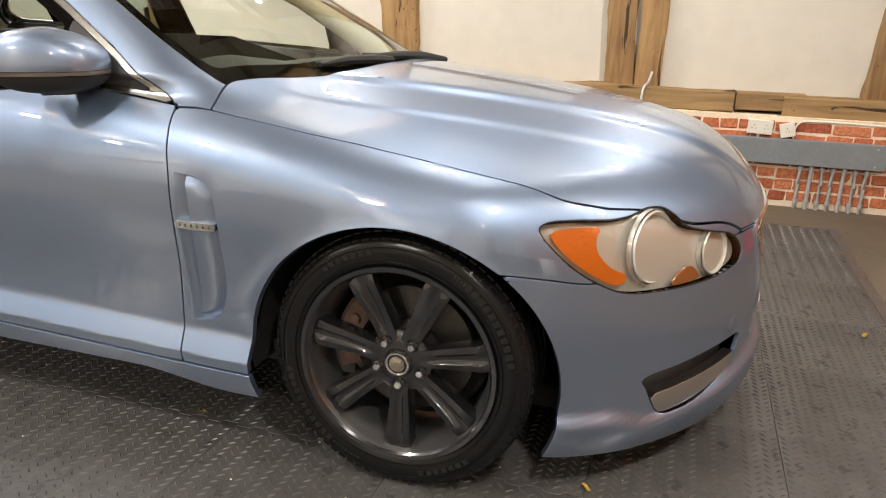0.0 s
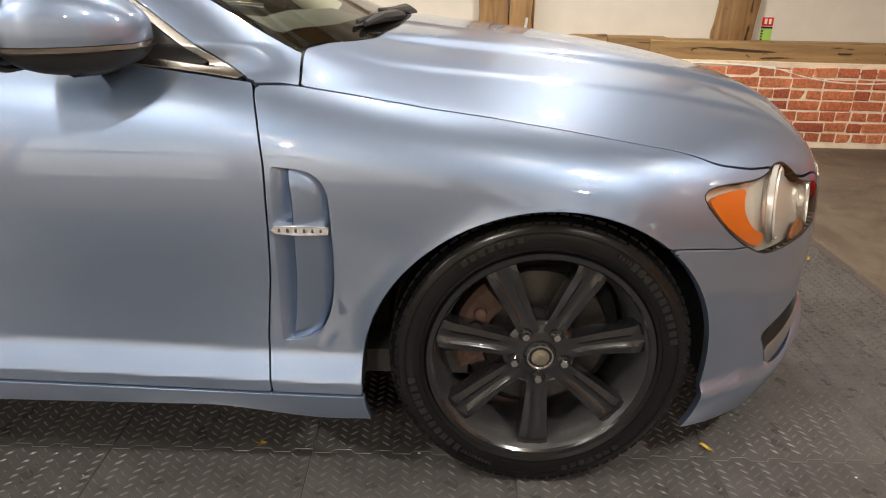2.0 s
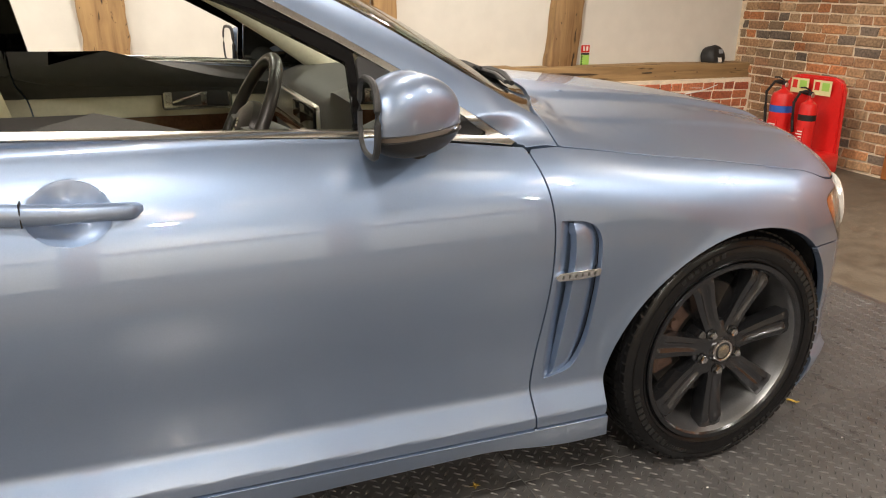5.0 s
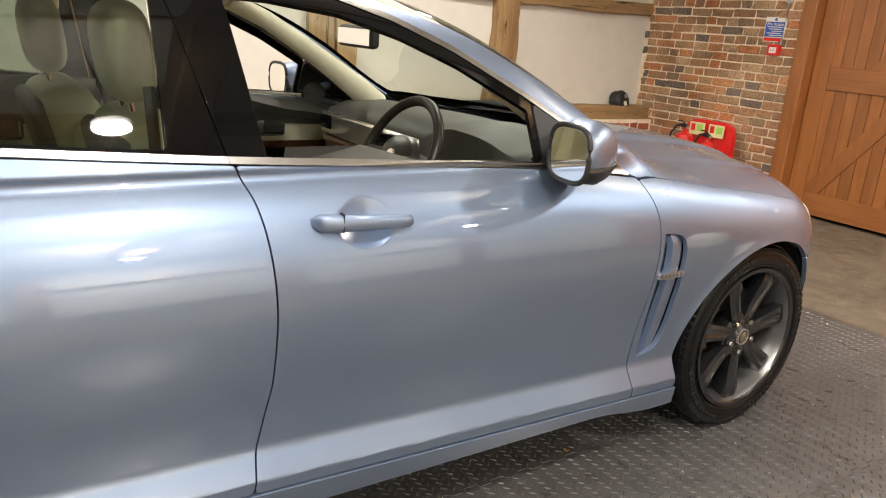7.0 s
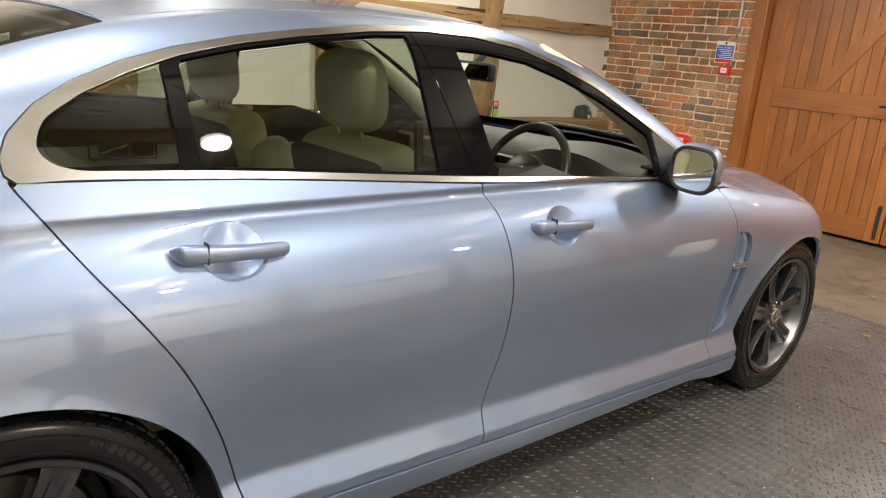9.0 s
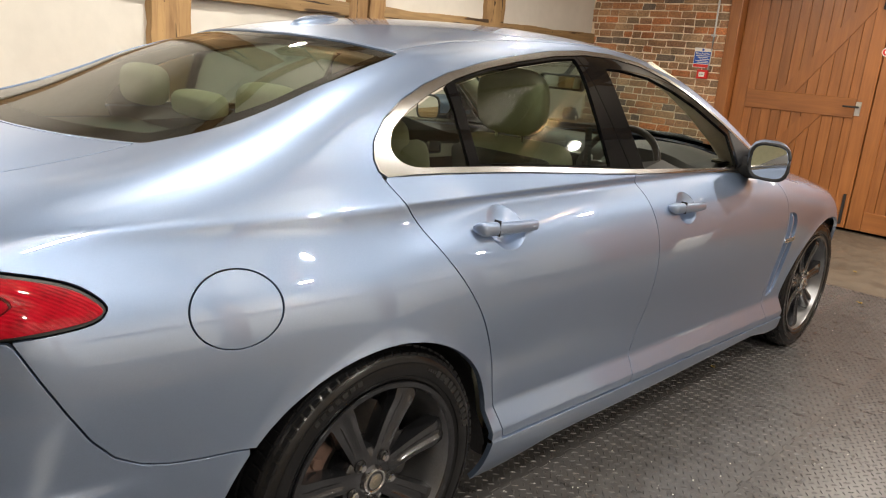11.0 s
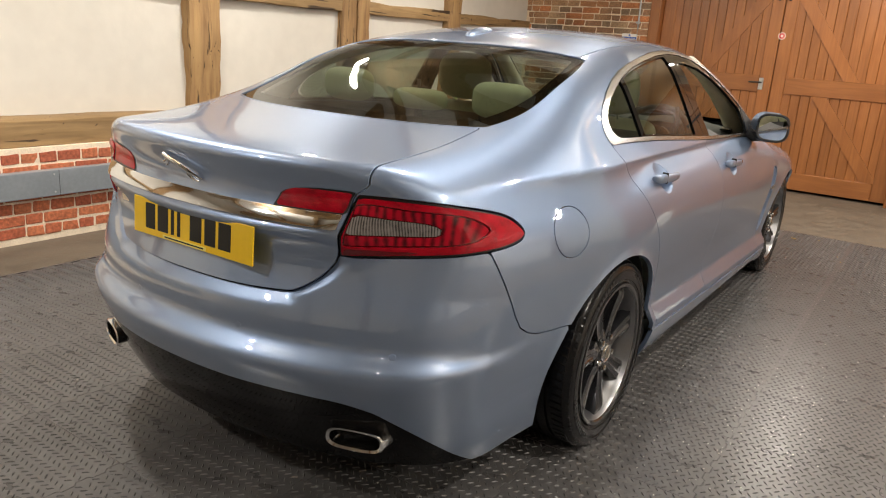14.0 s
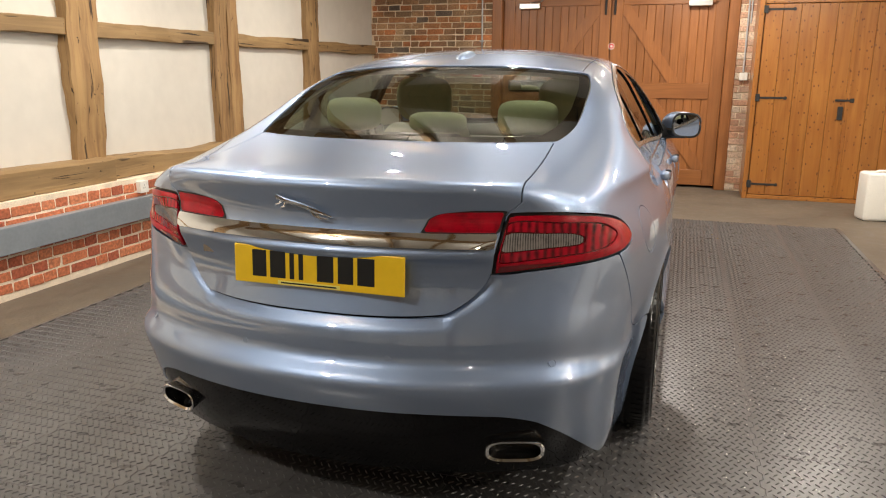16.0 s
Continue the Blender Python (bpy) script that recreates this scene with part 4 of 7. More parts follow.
sheet_object("cowl_panel", keep(BOTH, cowl_area), PLASTIC, car, "black plastic scuttle panel", lip=0, raise_by=-0.012)

# ---- door handles
for cup, cx, cz, doors in ((front_cup, -0.070, 0.885, front_doors), (rear_cup, -1.035, 0.917, rear_doors)):
    sink = lambda x, y, z: -0.024 * np.clip(1 - ((x - cx) / 0.066) ** 2 - ((z - cz) / 0.050) ** 2, 0, 1) ** 0.8
    for d in doors:
        c = sheet_object("handle_cup", keep(base_half, less(cup, -0.008)), PAINT, d, lip=0.0, shape=sink)
    y0 = -float(plan(cx) - flank(cz))
    bm = bmesh.new()
    n, rows = 14, []
    for i in range(25):
        u = i / 24
        x = cx - 0.128 + 0.246 * u
        end = min(1, 14 * u, 14 * (1 - u)) ** 0.5
        tall = (0.0195 - 0.006 * u) * (0.35 + 0.65 * end)
        deep = 0.0145 * (0.4 + 0.6 * end)
        yy = y0 - 0.010 - 0.012 * math.sin(math.pi * u) + 0.012 * (1 - end)
        rows.append([bm.verts.new((x, yy - deep * math.copysign(abs(math.cos(a)) ** 0.7, math.cos(a)), cz + 0.013 - 0.012 * u + tall * math.copysign(abs(math.sin(a)) ** 0.7, math.sin(a)))) for a in [2 * math.pi * k / n for k in range(n)]])
    for a, b in zip(rows, rows[1:]):
        for k in range(n):
            bm.faces.new((a[k], a[(k + 1) % n], b[(k + 1) % n], b[k]))
    bm.faces.new(rows[0])
    bm.faces.new(rows[-1])
    h = part("door_handle", bm, PAINT, doors[0], "body-coloured pull handle", smooth=True)
    g = h.copy()
    scene.collection.objects.link(g)
    g.parent = doors[1]
    kx = cx - 0.068
    part("key_cap_joint", box(kx - 0.0012, kx + 0.0012, y0 - 0.0325, y0 - 0.010, cz - 0.008, cz + 0.033, 0.0005), INK, doors[0])

# ---- wing vents and badge
for w in wings:
    sheet_object("vent_recess", keep(base_half, less(fields(vent_area, lambda x, y, z: blade_edge(z) + 0.003 - x), -0.007)), PAINT, w, lip=0.0, shape=lambda x, y, z: -0.026 * np.clip((x - 0.886) / 0.036, 0, 1) ** 1.3)
    sheet_object("vent_blade", keep(base_half, fields(less(vent_area, -0.007), lambda x, y, z: x - blade_edge(z))), PAINT, w, lip=0.022, shape=lambda x, y, z: 0.003 - 0.016 * np.clip((x - blade_edge(z)) / 0.075, 0, 1) ** 1.5 - 0.010 * np.clip(1 - (vent_area(x, y, z)) / 0.02, 0, 1))
badge_area = fields(lambda x, y, z: x - 0.878, lambda x, y, z: 0.999 - x, lambda x, y, z: z - 0.639 - 0.10 * (x - 0.938) ** 2 * 10, lambda x, y, z: 0.664 - z, lambda x, y, z: np.abs(y) - 0.6)
for w in wings:
    sheet_object("badge", keep(base_half, badge_area), CHROME, w, "chrome strip badge", lip=0.020, raise_by=0.007)
    for k in range(6):
        bx = 0.8965 + 0.0168 * k
        by = -float(plan(bx) - flank(0.651))
        part("badge_mark", box(bx - 0.0026, bx + 0.0026, by - 0.0080, by - 0.0062, 0.6475, 0.6560, 0.0006), DARK_TRIM, w, "dark raised mark")

# ---- tail lamps
CLEAR_LENS = closed_curve([(-1.915, 0.920), (-1.75, 0.917), (-1.64, 0.911), (-1.59, 0.899), (-1.585, 0.886), (-1.62, 0.877), (-1.75, 0.873), (-1.935, 0.871), (-1.94, 0.876)], 8)
clear_area = lambda x, y, z: np.where(x < -1.7, np.minimum(inside_loop(CLEAR_LENS, x + np.abs(y), z), np.abs(y) - lid_half(z) - 0.012), -1.0)
inner_arc = closed_curve([(-1.90, 0.945), (-1.70, 0.945), (-1.52, 0.932), (-1.42, 0.905), (-1.41, 0.885), (-1.50, 0.862), (-1.70, 0.848), (-1.93, 0.842), (-1.945, 0.86)], 8)
arc_area = lambda x, y, z: np.where(x < -1.7, np.minimum(inside_loop(inner_arc, x + np.abs(y), z), np.abs(y) - lid_half(z) - 0.012), -1.0)
lens_sheet = keep(HALF, less(tail_lamp_area, 0.005))
for k, parent_scale in enumerate((1, -1)):
    tl = sheet_object("tail_lamp", cut(lens_sheet, clear_area, arc_area), RED_LENS, car, "red and clear wrap-round tail lamp", lip=0.02, raise_by=0.001,
                      shape=lambda x, y, z: 0.004 * np.clip(tail_lamp_area(x, y, z) / 0.02, 0, 1) )
    cl = sheet_object("reversing_lens", keep(HALF, clear_area), SMOKE, tl, "ribbed clear reversing lens", lip=0.004, raise_by=0.002)
    ia = sheet_object("lamp_inner_band", cut(keep(HALF, arc_area), clear_area), RED_INNER, tl, "darker ribbed red band", lip=0.003, raise_by=0.003)
    dk = sheet_object("lamp_lower_band", keep(HALF, less(fields(tail_lamp_area, lambda x, y, z: 0.845 - z), 0.008)), RED_DARK, tl, lip=0, raise_by=0.0062)
    bg = sheet_object("lamp_backing", keep(HALF, less(tail_lamp_area, 0.004)), RED_DARK, tl, lip=0, raise_by=-0.0006)
    bk = sheet_object("lamp_seal", keep(HALF, less(tail_lamp_area, -0.001)), INK, tl, "black lamp seal", lip=0.03, raise_by=-0.006)
    tl.scale = (1, parent_scale, 1)
lid_lamp_area = fields(lambda x, y, z: np.abs(y) - 0.300 - 0.5 * np.clip(z - 0.921, 0, 1) - np.clip(z - 0.955, 0, 1) ** 2 * 90, lambda x, y, z: lid_half(z) - np.abs(y) - 0.006, lambda x, y, z: z - 0.921, lambda x, y, z: 0.978 - z, lambda x, y, z: -x - 2.0)
for s in (1, -1):
    o = sheet_object("boot_lamp", keep(HALF, lid_lamp_area), RED_LENS, lid, "red boot-lid lamp", lip=0.02, raise_by=0.0025)
    q = sheet_object("boot_lamp_seal", keep(HALF, less(lid_lamp_area, -0.006)), INK, lid, "black lamp seal", lip=0, raise_by=0.0012)
    o.scale = q.scale = (1, s, 1)
bar_area = fields(lambda x, y, z: lid_half(z) - np.abs(y) - 0.006, lambda x, y, z: z - 0.876 - 0.0 * y, lambda x, y, z: 0.921 - z, lambda x, y, z: -x - 2.0)
sheet_object("chrome_bar", keep(BOTH, bar_area), CHROME, lid, "polished chrome boot strip", lip=0.012, raise_by=0.009, shape=lambda x, y, z: 0.004 * np.sin(np.clip((z - 0.876) / 0.045, 0, 1) * np.pi))
for k in range(7):
    y = 0.33 - 0.11 * k
    part("strip_mark", box(-2.524 + 0.42 * (abs(y) / 0.97) ** 2.3, -2.5135 + 0.42 * (abs(y) / 0.97) ** 2.3, y - 0.006, y + 0.006, 0.892, 0.905, 0.001), SATIN, lid)

# ---- number plate: bars in the place of the characters
plate = part("number_plate", box(-0.003, 0.003, -0.258, 0.258, -0.0545, 0.0545, 0.0025, 2), YELLOW, lid, "yellow rear number plate with black bars")
plate.matrix_basis = pose(-2.528, -0.010, 0.806, 0, 2.5, 0)
cx = 0.200
for wd, gap in ((0.044, 0.012), (0.048, 0.013), (0.014, 0.014), (0.014, 0.042), (0.050, 0.013), (0.046, 0.012), (0.050, 0)):
    part("plate_bar", box(-0.0042, -0.0028, cx - wd, cx, -0.034, 0.042, 0.0005), INK, plate)
    cx -= wd + gap
part("plate_strip", box(-0.0040, -0.0028, -0.07, 0.12, -0.052, -0.041), mat("pale_strip", (0.8, 0.72, 0.2), 0.4), plate)
part("plate_strip_bar", box(-0.0044, -0.0038, -0.06, 0.11, -0.0485, -0.0445), INK, plate)

# ---- emblem and model badge as plain shapes
emblem = part("boot_emblem", tube([(-2.514, 0.118, 1.000), (-2.521, 0.108, 1.000), (-2.523, 0.095, 0.996), (-2.525, 0.075, 0.990), (-2.526, 0.045, 0.985), (-2.526, 0.015, 0.977), (-2.525, -0.012, 0.968), (-2.522, -0.035, 0.960), (-2.519, -0.055, 0.953)], [0.003, 0.007, 0.0062, 0.0072, 0.0062, 0.0062, 0.0075, 0.004, 0.0022], 8), CHROME, lid, "chrome leaping emblem", smooth=True)
for pts in ([(-2.524, 0.090, 0.992), (-2.524, 0.100, 0.982), (-2.522, 0.112, 0.980)], [(-2.524, 0.080, 0.988), (-2.524, 0.086, 0.975), (-2.522, 0.096, 0.971)], [(-2.524, -0.005, 0.966), (-2.524, -0.022, 0.952), (-2.522, -0.045, 0.946)], [(-2.524, 0.005, 0.970), (-2.524, -0.004, 0.955), (-2.522, -0.024, 0.946)]):
    part("emblem_limb", tube(pts, [0.0042, 0.0032, 0.0022], 6), CHROME, emblem, smooth=True)
for y0, y1 in ((0.392, 0.352), (0.348, 0.316)):
    part("model_badge", box(-2.476, -2.468, y1, y0, 0.812, 0.834, 0.002), CHROME, lid).matrix_basis = pose(0.001, 0, 0, 0, 0, 0)

# ---- rear bumper fittings
for y, z in ((0.22, 0.577), (-0.22, 0.577), (0.645, 0.561), (-0.645, 0.561)):
    p = np.array([[-2.62, y, z]])
    d = np.array([[1.0, 0, 0]])
    ts = np.arange(0, 0.4, 0.001)
    k = np.argmax(form(-2.7 + ts, np.full_like(ts, y), np.full_like(ts, z)) < 0)
    x = -2.7 + ts[k]
    nrm = form_normal(np.array([[x, y, z]]))[0]
    m = Matrix.Translation((x, y, z)) @ Vector(nrm).to_track_quat("Z", "Y").to_matrix().to_4x4()
    part("parking_sensor", lathe([(0.0, 0.0015), (0.0085, 0.0015), (0.0095, 0.0), (0.0100, -0.002), (0.0118, -0.002), (0.0122, 0.0012), (0.0126, -0.001)], 24, m=m), PAINT, rear_bumper, smooth=True)
for s in (1, -1):
    def oval(k, a, b, cy=0.558, cz=0.302):
        t = 2 * math.pi * k / 32
        c, sn = math.cos(t), math.sin(t)
        return (s * (cy + a * math.copysign(abs(c) ** 0.55, c)), cz + b * math.copysign(abs(sn) ** 0.75, sn))
    bm = bmesh.new()
    rings = []
    for x, a, b in ((-2.28, 0.070, 0.028), (-2.415, 0.077, 0.031), (-2.433, 0.079, 0.033), (-2.437, 0.076, 0.031), (-2.433, 0.069, 0.024), (-2.415, 0.066, 0.022), (-2.18, 0.060, 0.020)):
        rings.append([bm.verts.new((x + 0.10 * (abs(yy) - 0.558) * 4.0 * 0.9, yy, zz)) for yy, zz in [oval(k, a, b) for k in range(32)]])
    for a, b in zip(rings, rings[1:]):
        for k in range(32):
            bm.faces.new((a[k], a[(k + 1) % 32], b[(k + 1) % 32], b[k]))
    ex = part("exhaust_tip", bm, CHROME, car, "oval chrome exhaust tip", smooth=True)
    # black disc that closes the pipe inside the tip
    bm = bmesh.new()
    bm.faces.new([bm.verts.new((-2.345 + 0.36 * (abs(yy) - 0.558), yy, zz)) for yy, zz in [oval(k, 0.066, 0.0225) for k in range(32)]])
    part("black_mouth", bm, UNDER, ex)

# ---- antenna fin
bm = bmesh.new()
rings = []
for z, l, w, off in ((-0.004, 0.092, 0.040, 0), (0.006, 0.088, 0.037, 0.0), (0.013, 0.074, 0.029, 0.004), (0.018, 0.052, 0.019, 0.008), (0.0205, 0.028, 0.009, 0.012), (0.021, 0.010, 0.003, 0.014)):
    rings.append([bm.verts.new((-1.04 - off + l * math.cos(2 * math.pi * k / 20), w * math.sin(2 * math.pi * k / 20), float(roof_line(-1.04)) - 0.003 + z + 0.015 * math.cos(2 * math.pi * k / 20) * l / 0.085)) for k in range(20)])
for a, b in zip(rings, rings[1:]):
    for k in range(20):
        bm.faces.new((a[k], a[(k + 1) % 20], b[(k + 1) % 20], b[k]))
bm.faces.new(rings[-1])
part("antenna_fin", bm, PAINT, car, "body-coloured roof antenna fin", smooth=True)

# ---- head lamps
AMBER_LOOP = closed_curve([(1.812, 0.712), (1.86, 0.720), (1.915, 0.716), (1.912, 0.692), (1.918, 0.660), (1.948, 0.622), (1.985, 0.598), (1.975, 0.574), (1.935, 0.586), (1.862, 0.640), (1.815, 0.692)], 8)
amber_area = lambda x, y, z: np.where(x > 1.7, inside_loop(AMBER_LOOP, x, z), -1.0)
BOWL = mat("lamp_bowl", (0.84, 0.83, 0.80), rough=0.22, metal=0.45, coat=0.5)
REFLECT = mat("lamp_reflector", (0.74, 0.73, 0.71), rough=0.18, metal=0.55, coat=0.3, bump=0.12, bump_scale=60)


def side_y(x, z):
    """The outer form's right side at a length and height."""
    ys = -np.arange(0.2, 1.0, 0.002)
    return float(ys[np.argmax(form(np.full_like(ys, x), ys, np.full_like(ys, z)) > 0)])


BOWLS = (((2.008, -0.648, 0.648), 0.084), ((2.152, -0.500, 0.614), 0.058))
AIM = np.array([0.86, -0.48, 0.10]) / np.linalg.norm([0.86, -0.48, 0.10])

for s in (1, -1):
    hl = sheet_object("head_lamp", keep(HALF, less(head_lamp_area, -0.0022)), CLEAR, car, "clear twin head lamp with amber indicator", lip=0.01, raise_by=0.001)
    parts = [sheet_object("lamp_housing", keep(HALF, less(head_lamp_area, -0.003)), REFLECT, hl, lip=-0.022, raise_by=-0.024, shape=lambda x, y, z: 0.0007 * np.sin(x * 420)),
             part("lamp_seal", tube([(x, side_y(x, z) + 0.003, z) for x, z in HEAD[::2]], 0.0014, 6, close=True), INK, hl, "black lamp seal", smooth=True),
             sheet_object("indicator", keep(HALF, amber_area), AMBER, hl, "amber indicator lens", lip=0.012, raise_by=-0.012)]
    bx = closed_curve([(2.080, 0.558), (2.098, 0.588), (2.118, 0.600), (2.135, 0.590), (2.148, 0.562), (2.115, 0.556)], 6)
    sheet_object("side_reflector", keep(HALF, lambda x, y, z: np.where((x > 1.7) & (np.abs(y) > 0.2), inside_loop(bx, x, z), -1.0)), mat("brown_reflector", (0.30, 0.10, 0.03), 0.2, coat=1.0), hl, "brown side reflector", lip=0.006, raise_by=-0.004)
    for (x, y, z), r in BOWLS:
        m = Matrix.Translation((x + 0.001, y, z)) @ Vector(AIM).to_track_quat("Z", "Y").to_matrix().to_4x4()
        bowl = part("reflector_bowl", lathe([(r * 1.06, 0.022), (r * 1.02, 0.026), (r * 0.98, 0.022), (r * 0.93, 0.0), (r * 0.75, -0.012), (r * 0.35, -0.02), (0, -0.022)], 36, m=m), BOWL, hl, "round chrome reflector", smooth=True)
        bulb = part("lamp_bulb", lathe([(0, 0.012), (0.006, 0.010), (0.008, 0.0), (0.008, -0.02)], 16, m=m), SATIN, bowl, smooth=True)
        bez = part("reflector_bezel", lathe([(r * 1.06, 0.018), (r * 1.11, 0.02), (r * 1.12, 0.008), (r * 1.05, 0.004)], 36, m=m), REFLECT, hl, smooth=True)
    hl.scale = (1, s, 1)
for s in (1, -1):
    fg = sheet_object("fog_recess", keep(HALF, less(fog_area, -0.003)), PLASTIC, front_bumper, "black lower intake", lip=-0.03, raise_by=-0.040)
    bl = sheet_object("intake_blade", keep(HALF, fields(less(fog_area, -0.002), lambda x, y, z: 0.272 + 0.13 * (0.66 - np.abs(y)) - z)), SATIN, front_bumper, "bright metal intake blade", lip=0.03, raise_by=0.002)
    fg.scale = bl.scale = (1, s, 1)
sheet_object("grille_back", keep(BOTH, less(grille_area, -0.004)), UNDER, front_bumper, "dark grille opening", lip=-0.04, raise_by=-0.05)
sheet_object("grille_frame", cut(keep(BOTH, less(grille_area, -0.012)), less(grille_area, 0.004)), CHROME, front_bumper, "chrome grille surround", lip=0.02, raise_by=0.006)
sheet_object("grille_mesh", trim(keep(BOTH, less(grille_area, 0.0)), lambda x, y, z: 0.006 - np.minimum(np.abs((y + z) % 0.036 - 0.018), np.abs((y - z) % 0.036 - 0.018))), CHROME, front_bumper, "chrome mesh grille", lip=0.01, raise_by=-0.012)

ts = np.linspace(1.0, 3.0, 2001)
ray = np.array([2.06, -2.42, 1.181]) + ts[:, None] * np.array([0.088, 0.926, -0.366])
p = ray[np.argmax(form(*ray.T) < 0)]
m = Matrix.Translation(p) @ Vector(form_normal(p[None])[0]).to_track_quat("Z", "Y").to_matrix().to_4x4()
part("towing_eye_cover", lathe([(0.0, 0.0014), (0.0225, 0.0012), (0.0238, 0.0002), (0.0244, -0.002)], 28, m=m), PAINT, front_bumper, "round towing eye cover", smooth=True)

# ---- wipers
for pts in ([(1.10, -0.02, 1.010), (1.085, -0.14, 1.018), (1.055, -0.28, 1.022), (1.025, -0.40, 1.014)], [(1.12, 0.50, 0.985), (1.10, 0.25, 1.012), (1.085, 0.05, 1.02), (1.06, -0.12, 1.026)]):
    w = part("wiper", tube(pts, [0.012, 0.017, 0.015, 0.007], 8), PLASTIC, car, "black windscreen wiper", smooth=True)
    part("wiper_blade", tube([(x - 0.02, y, z + 0.004) for x, y, z in pts], 0.006, 6), PLASTIC, w)
for s in (-0.36, 0.36):
    bm = lathe([(0, 0.005), (0.007, 0.0045), (0.011, 0.002), (0.012, 0)], 16, m=pose(1.20, s, float(top_line(1.20)) - 0.012))
    part("washer_jet", bm, PAINT, bonnet)

# ---- door mirrors
def mirror_form(zlo, zhi, grow=0.0):
    bm = bmesh.new()
    nu, nv = 40, 24
    rows = []
    for j in range(nv + 1):
        b = -math.pi / 2 + math.pi * j / nv
        row = []
        for i in range(nu):
            a = 2 * math.pi * i / nu
            cx, cy, cz = math.cos(b) * math.cos(a), math.cos(b) * math.sin(a), math.sin(b)
            sx, sy, sz = (math.copysign(abs(v) ** e, v) for v, e in ((cx, 0.92), (cy, 0.66), (cz, 0.80)))
            x = 0.5396 + (0.1127 + grow) * sx
            y = -0.9147 + (0.0864 + grow) * sy + 0.4827 * (x - 0.5396)
            z = 1.0334 + (0.0782 + grow) * sz * (1 - 1.1 * max(0, x - 0.5396)) - 0.10 * max(0, x - 0.5396)
            x = max(x, 0.4531 - 0.1122 * (-0.86 - y))
            row.append(bm.verts.new((x, y, min(max(z, zlo + 0.02 * (y + 0.95)), zhi + 0.02 * (y + 0.95)))))
        rows.append(row)
    for a, b in zip(rows, rows[1:]):
        for k in range(nu):
            bm.faces.new((a[k], a[(k + 1) % nu], b[(k + 1) % nu], b[k]))
    bmesh.ops.remove_doubles(bm, verts=bm.verts[:], dist=0.0004)
    return bm


for s in (1, -1):
    mirror = part("door_mirror", mirror_form(1.010, 1.2), PAINT, car, "body-coloured door mirror with indicator strip", smooth=True)
    part("mirror_base_shell", mirror_form(0.90, 0.998, 0.003), PLASTIC, mirror, "black lower mirror shell", smooth=True)
    part("mirror_indicator", mirror_form(0.999, 1.009, 0.0015), mat("indicator_strip", (0.17, 0.145, 0.12), 0.12, coat=1.0), mirror, "clear indicator strip", smooth=True)
    bm = bmesh.new()
    loop = []
    for k in range(36):
        a = 2 * math.pi * k / 36
        c, sn = math.cos(a), math.sin(a)
        loop.append((-0.955 + 0.072 * math.copysign(abs(c) ** 0.6, c), 1.034 + 0.062 * math.copysign(abs(sn) ** 0.62, sn)))
    face = [bm.verts.new((0.4515 - 0.1122 * (-0.86 - y), y, z)) for y, z in loop]
    bm.faces.new(face)
    part("mirror_glass", bm, MIRROR, mirror, "mirror glass")
    part("mirror_bezel", tube([(0.4535 - 0.1122 * (-0.86 - y), -0.955 + (y + 0.955) * 1.09, 1.034 + (z - 1.034) * 1.10) for y, z in loop], 0.0065, 8, close=True), PLASTIC, mirror, smooth=True)
    part("mirror_foot", tube([(0.55, -0.80, 0.985), (0.56, -0.86, 0.980), (0.56, -0.90, 0.975), (0.54, -0.95, 0.975)], [0.05, 0.036, 0.028, 0.026], 12), PLASTIC, mirror, smooth=True)
    mirror.scale = (1, s, 1)

# ---- underside, wheel wells
part("floor_pan", box(-1.95, 1.85, -0.66, 0.66, 0.17, 0.24, 0.01), UNDER, car)
part("under_tray", box(1.84, 2.12, -0.46, 0.46, 0.165, 0.20, 0.01), UNDER, car)
part("engine_block_cover", box(1.86, 2.05, -0.40, 0.40, 0.20, 0.60, 0.02), UNDER, car)
part("boot_tub", box(-2.30, -1.86, -0.48, 0.48, 0.24, 0.62, 0.02), UNDER, car)
for sx in (AXLE, -AXLE):
    for s in (1, -1):
        bm = bmesh.new()
        rings = []
        for y in (0.0, 0.66, 0.50):
            rings.append([bm.verts.new((sx + 0.402 * math.cos(a), -s * (y or float(plan(sx + 0.402 * math.cos(a)) - flank(0.305 + 0.402 * math.sin(a))) - 0.03 - 0.5 * max(0, sx + 0.402 * math.cos(a) - 1.78)), 0.305 + 0.402 * math.sin(a))) for a in [math.radians(d) for d in range(-6, 190, 6)]])
        for a, b in zip(rings, rings[1:]):
            for k in range(len(a) - 1):
                bm.faces.new((a[k], a[k + 1], b[k + 1], b[k]))
        bm.faces.new(rings[-1])
        part("wheel_arch_liner", bm, UNDER, car, smooth=True)
# black strips stand in for the deep shade under the sills
for s in (1, -1):
    bm = box(-0.98, 0.98, -s * 0.82 - 0.03, -s * 0.82 + 0.03, 0.20, 0.25, 0.008)
    part("sill_shade_strip", bm, PLASTIC, car)

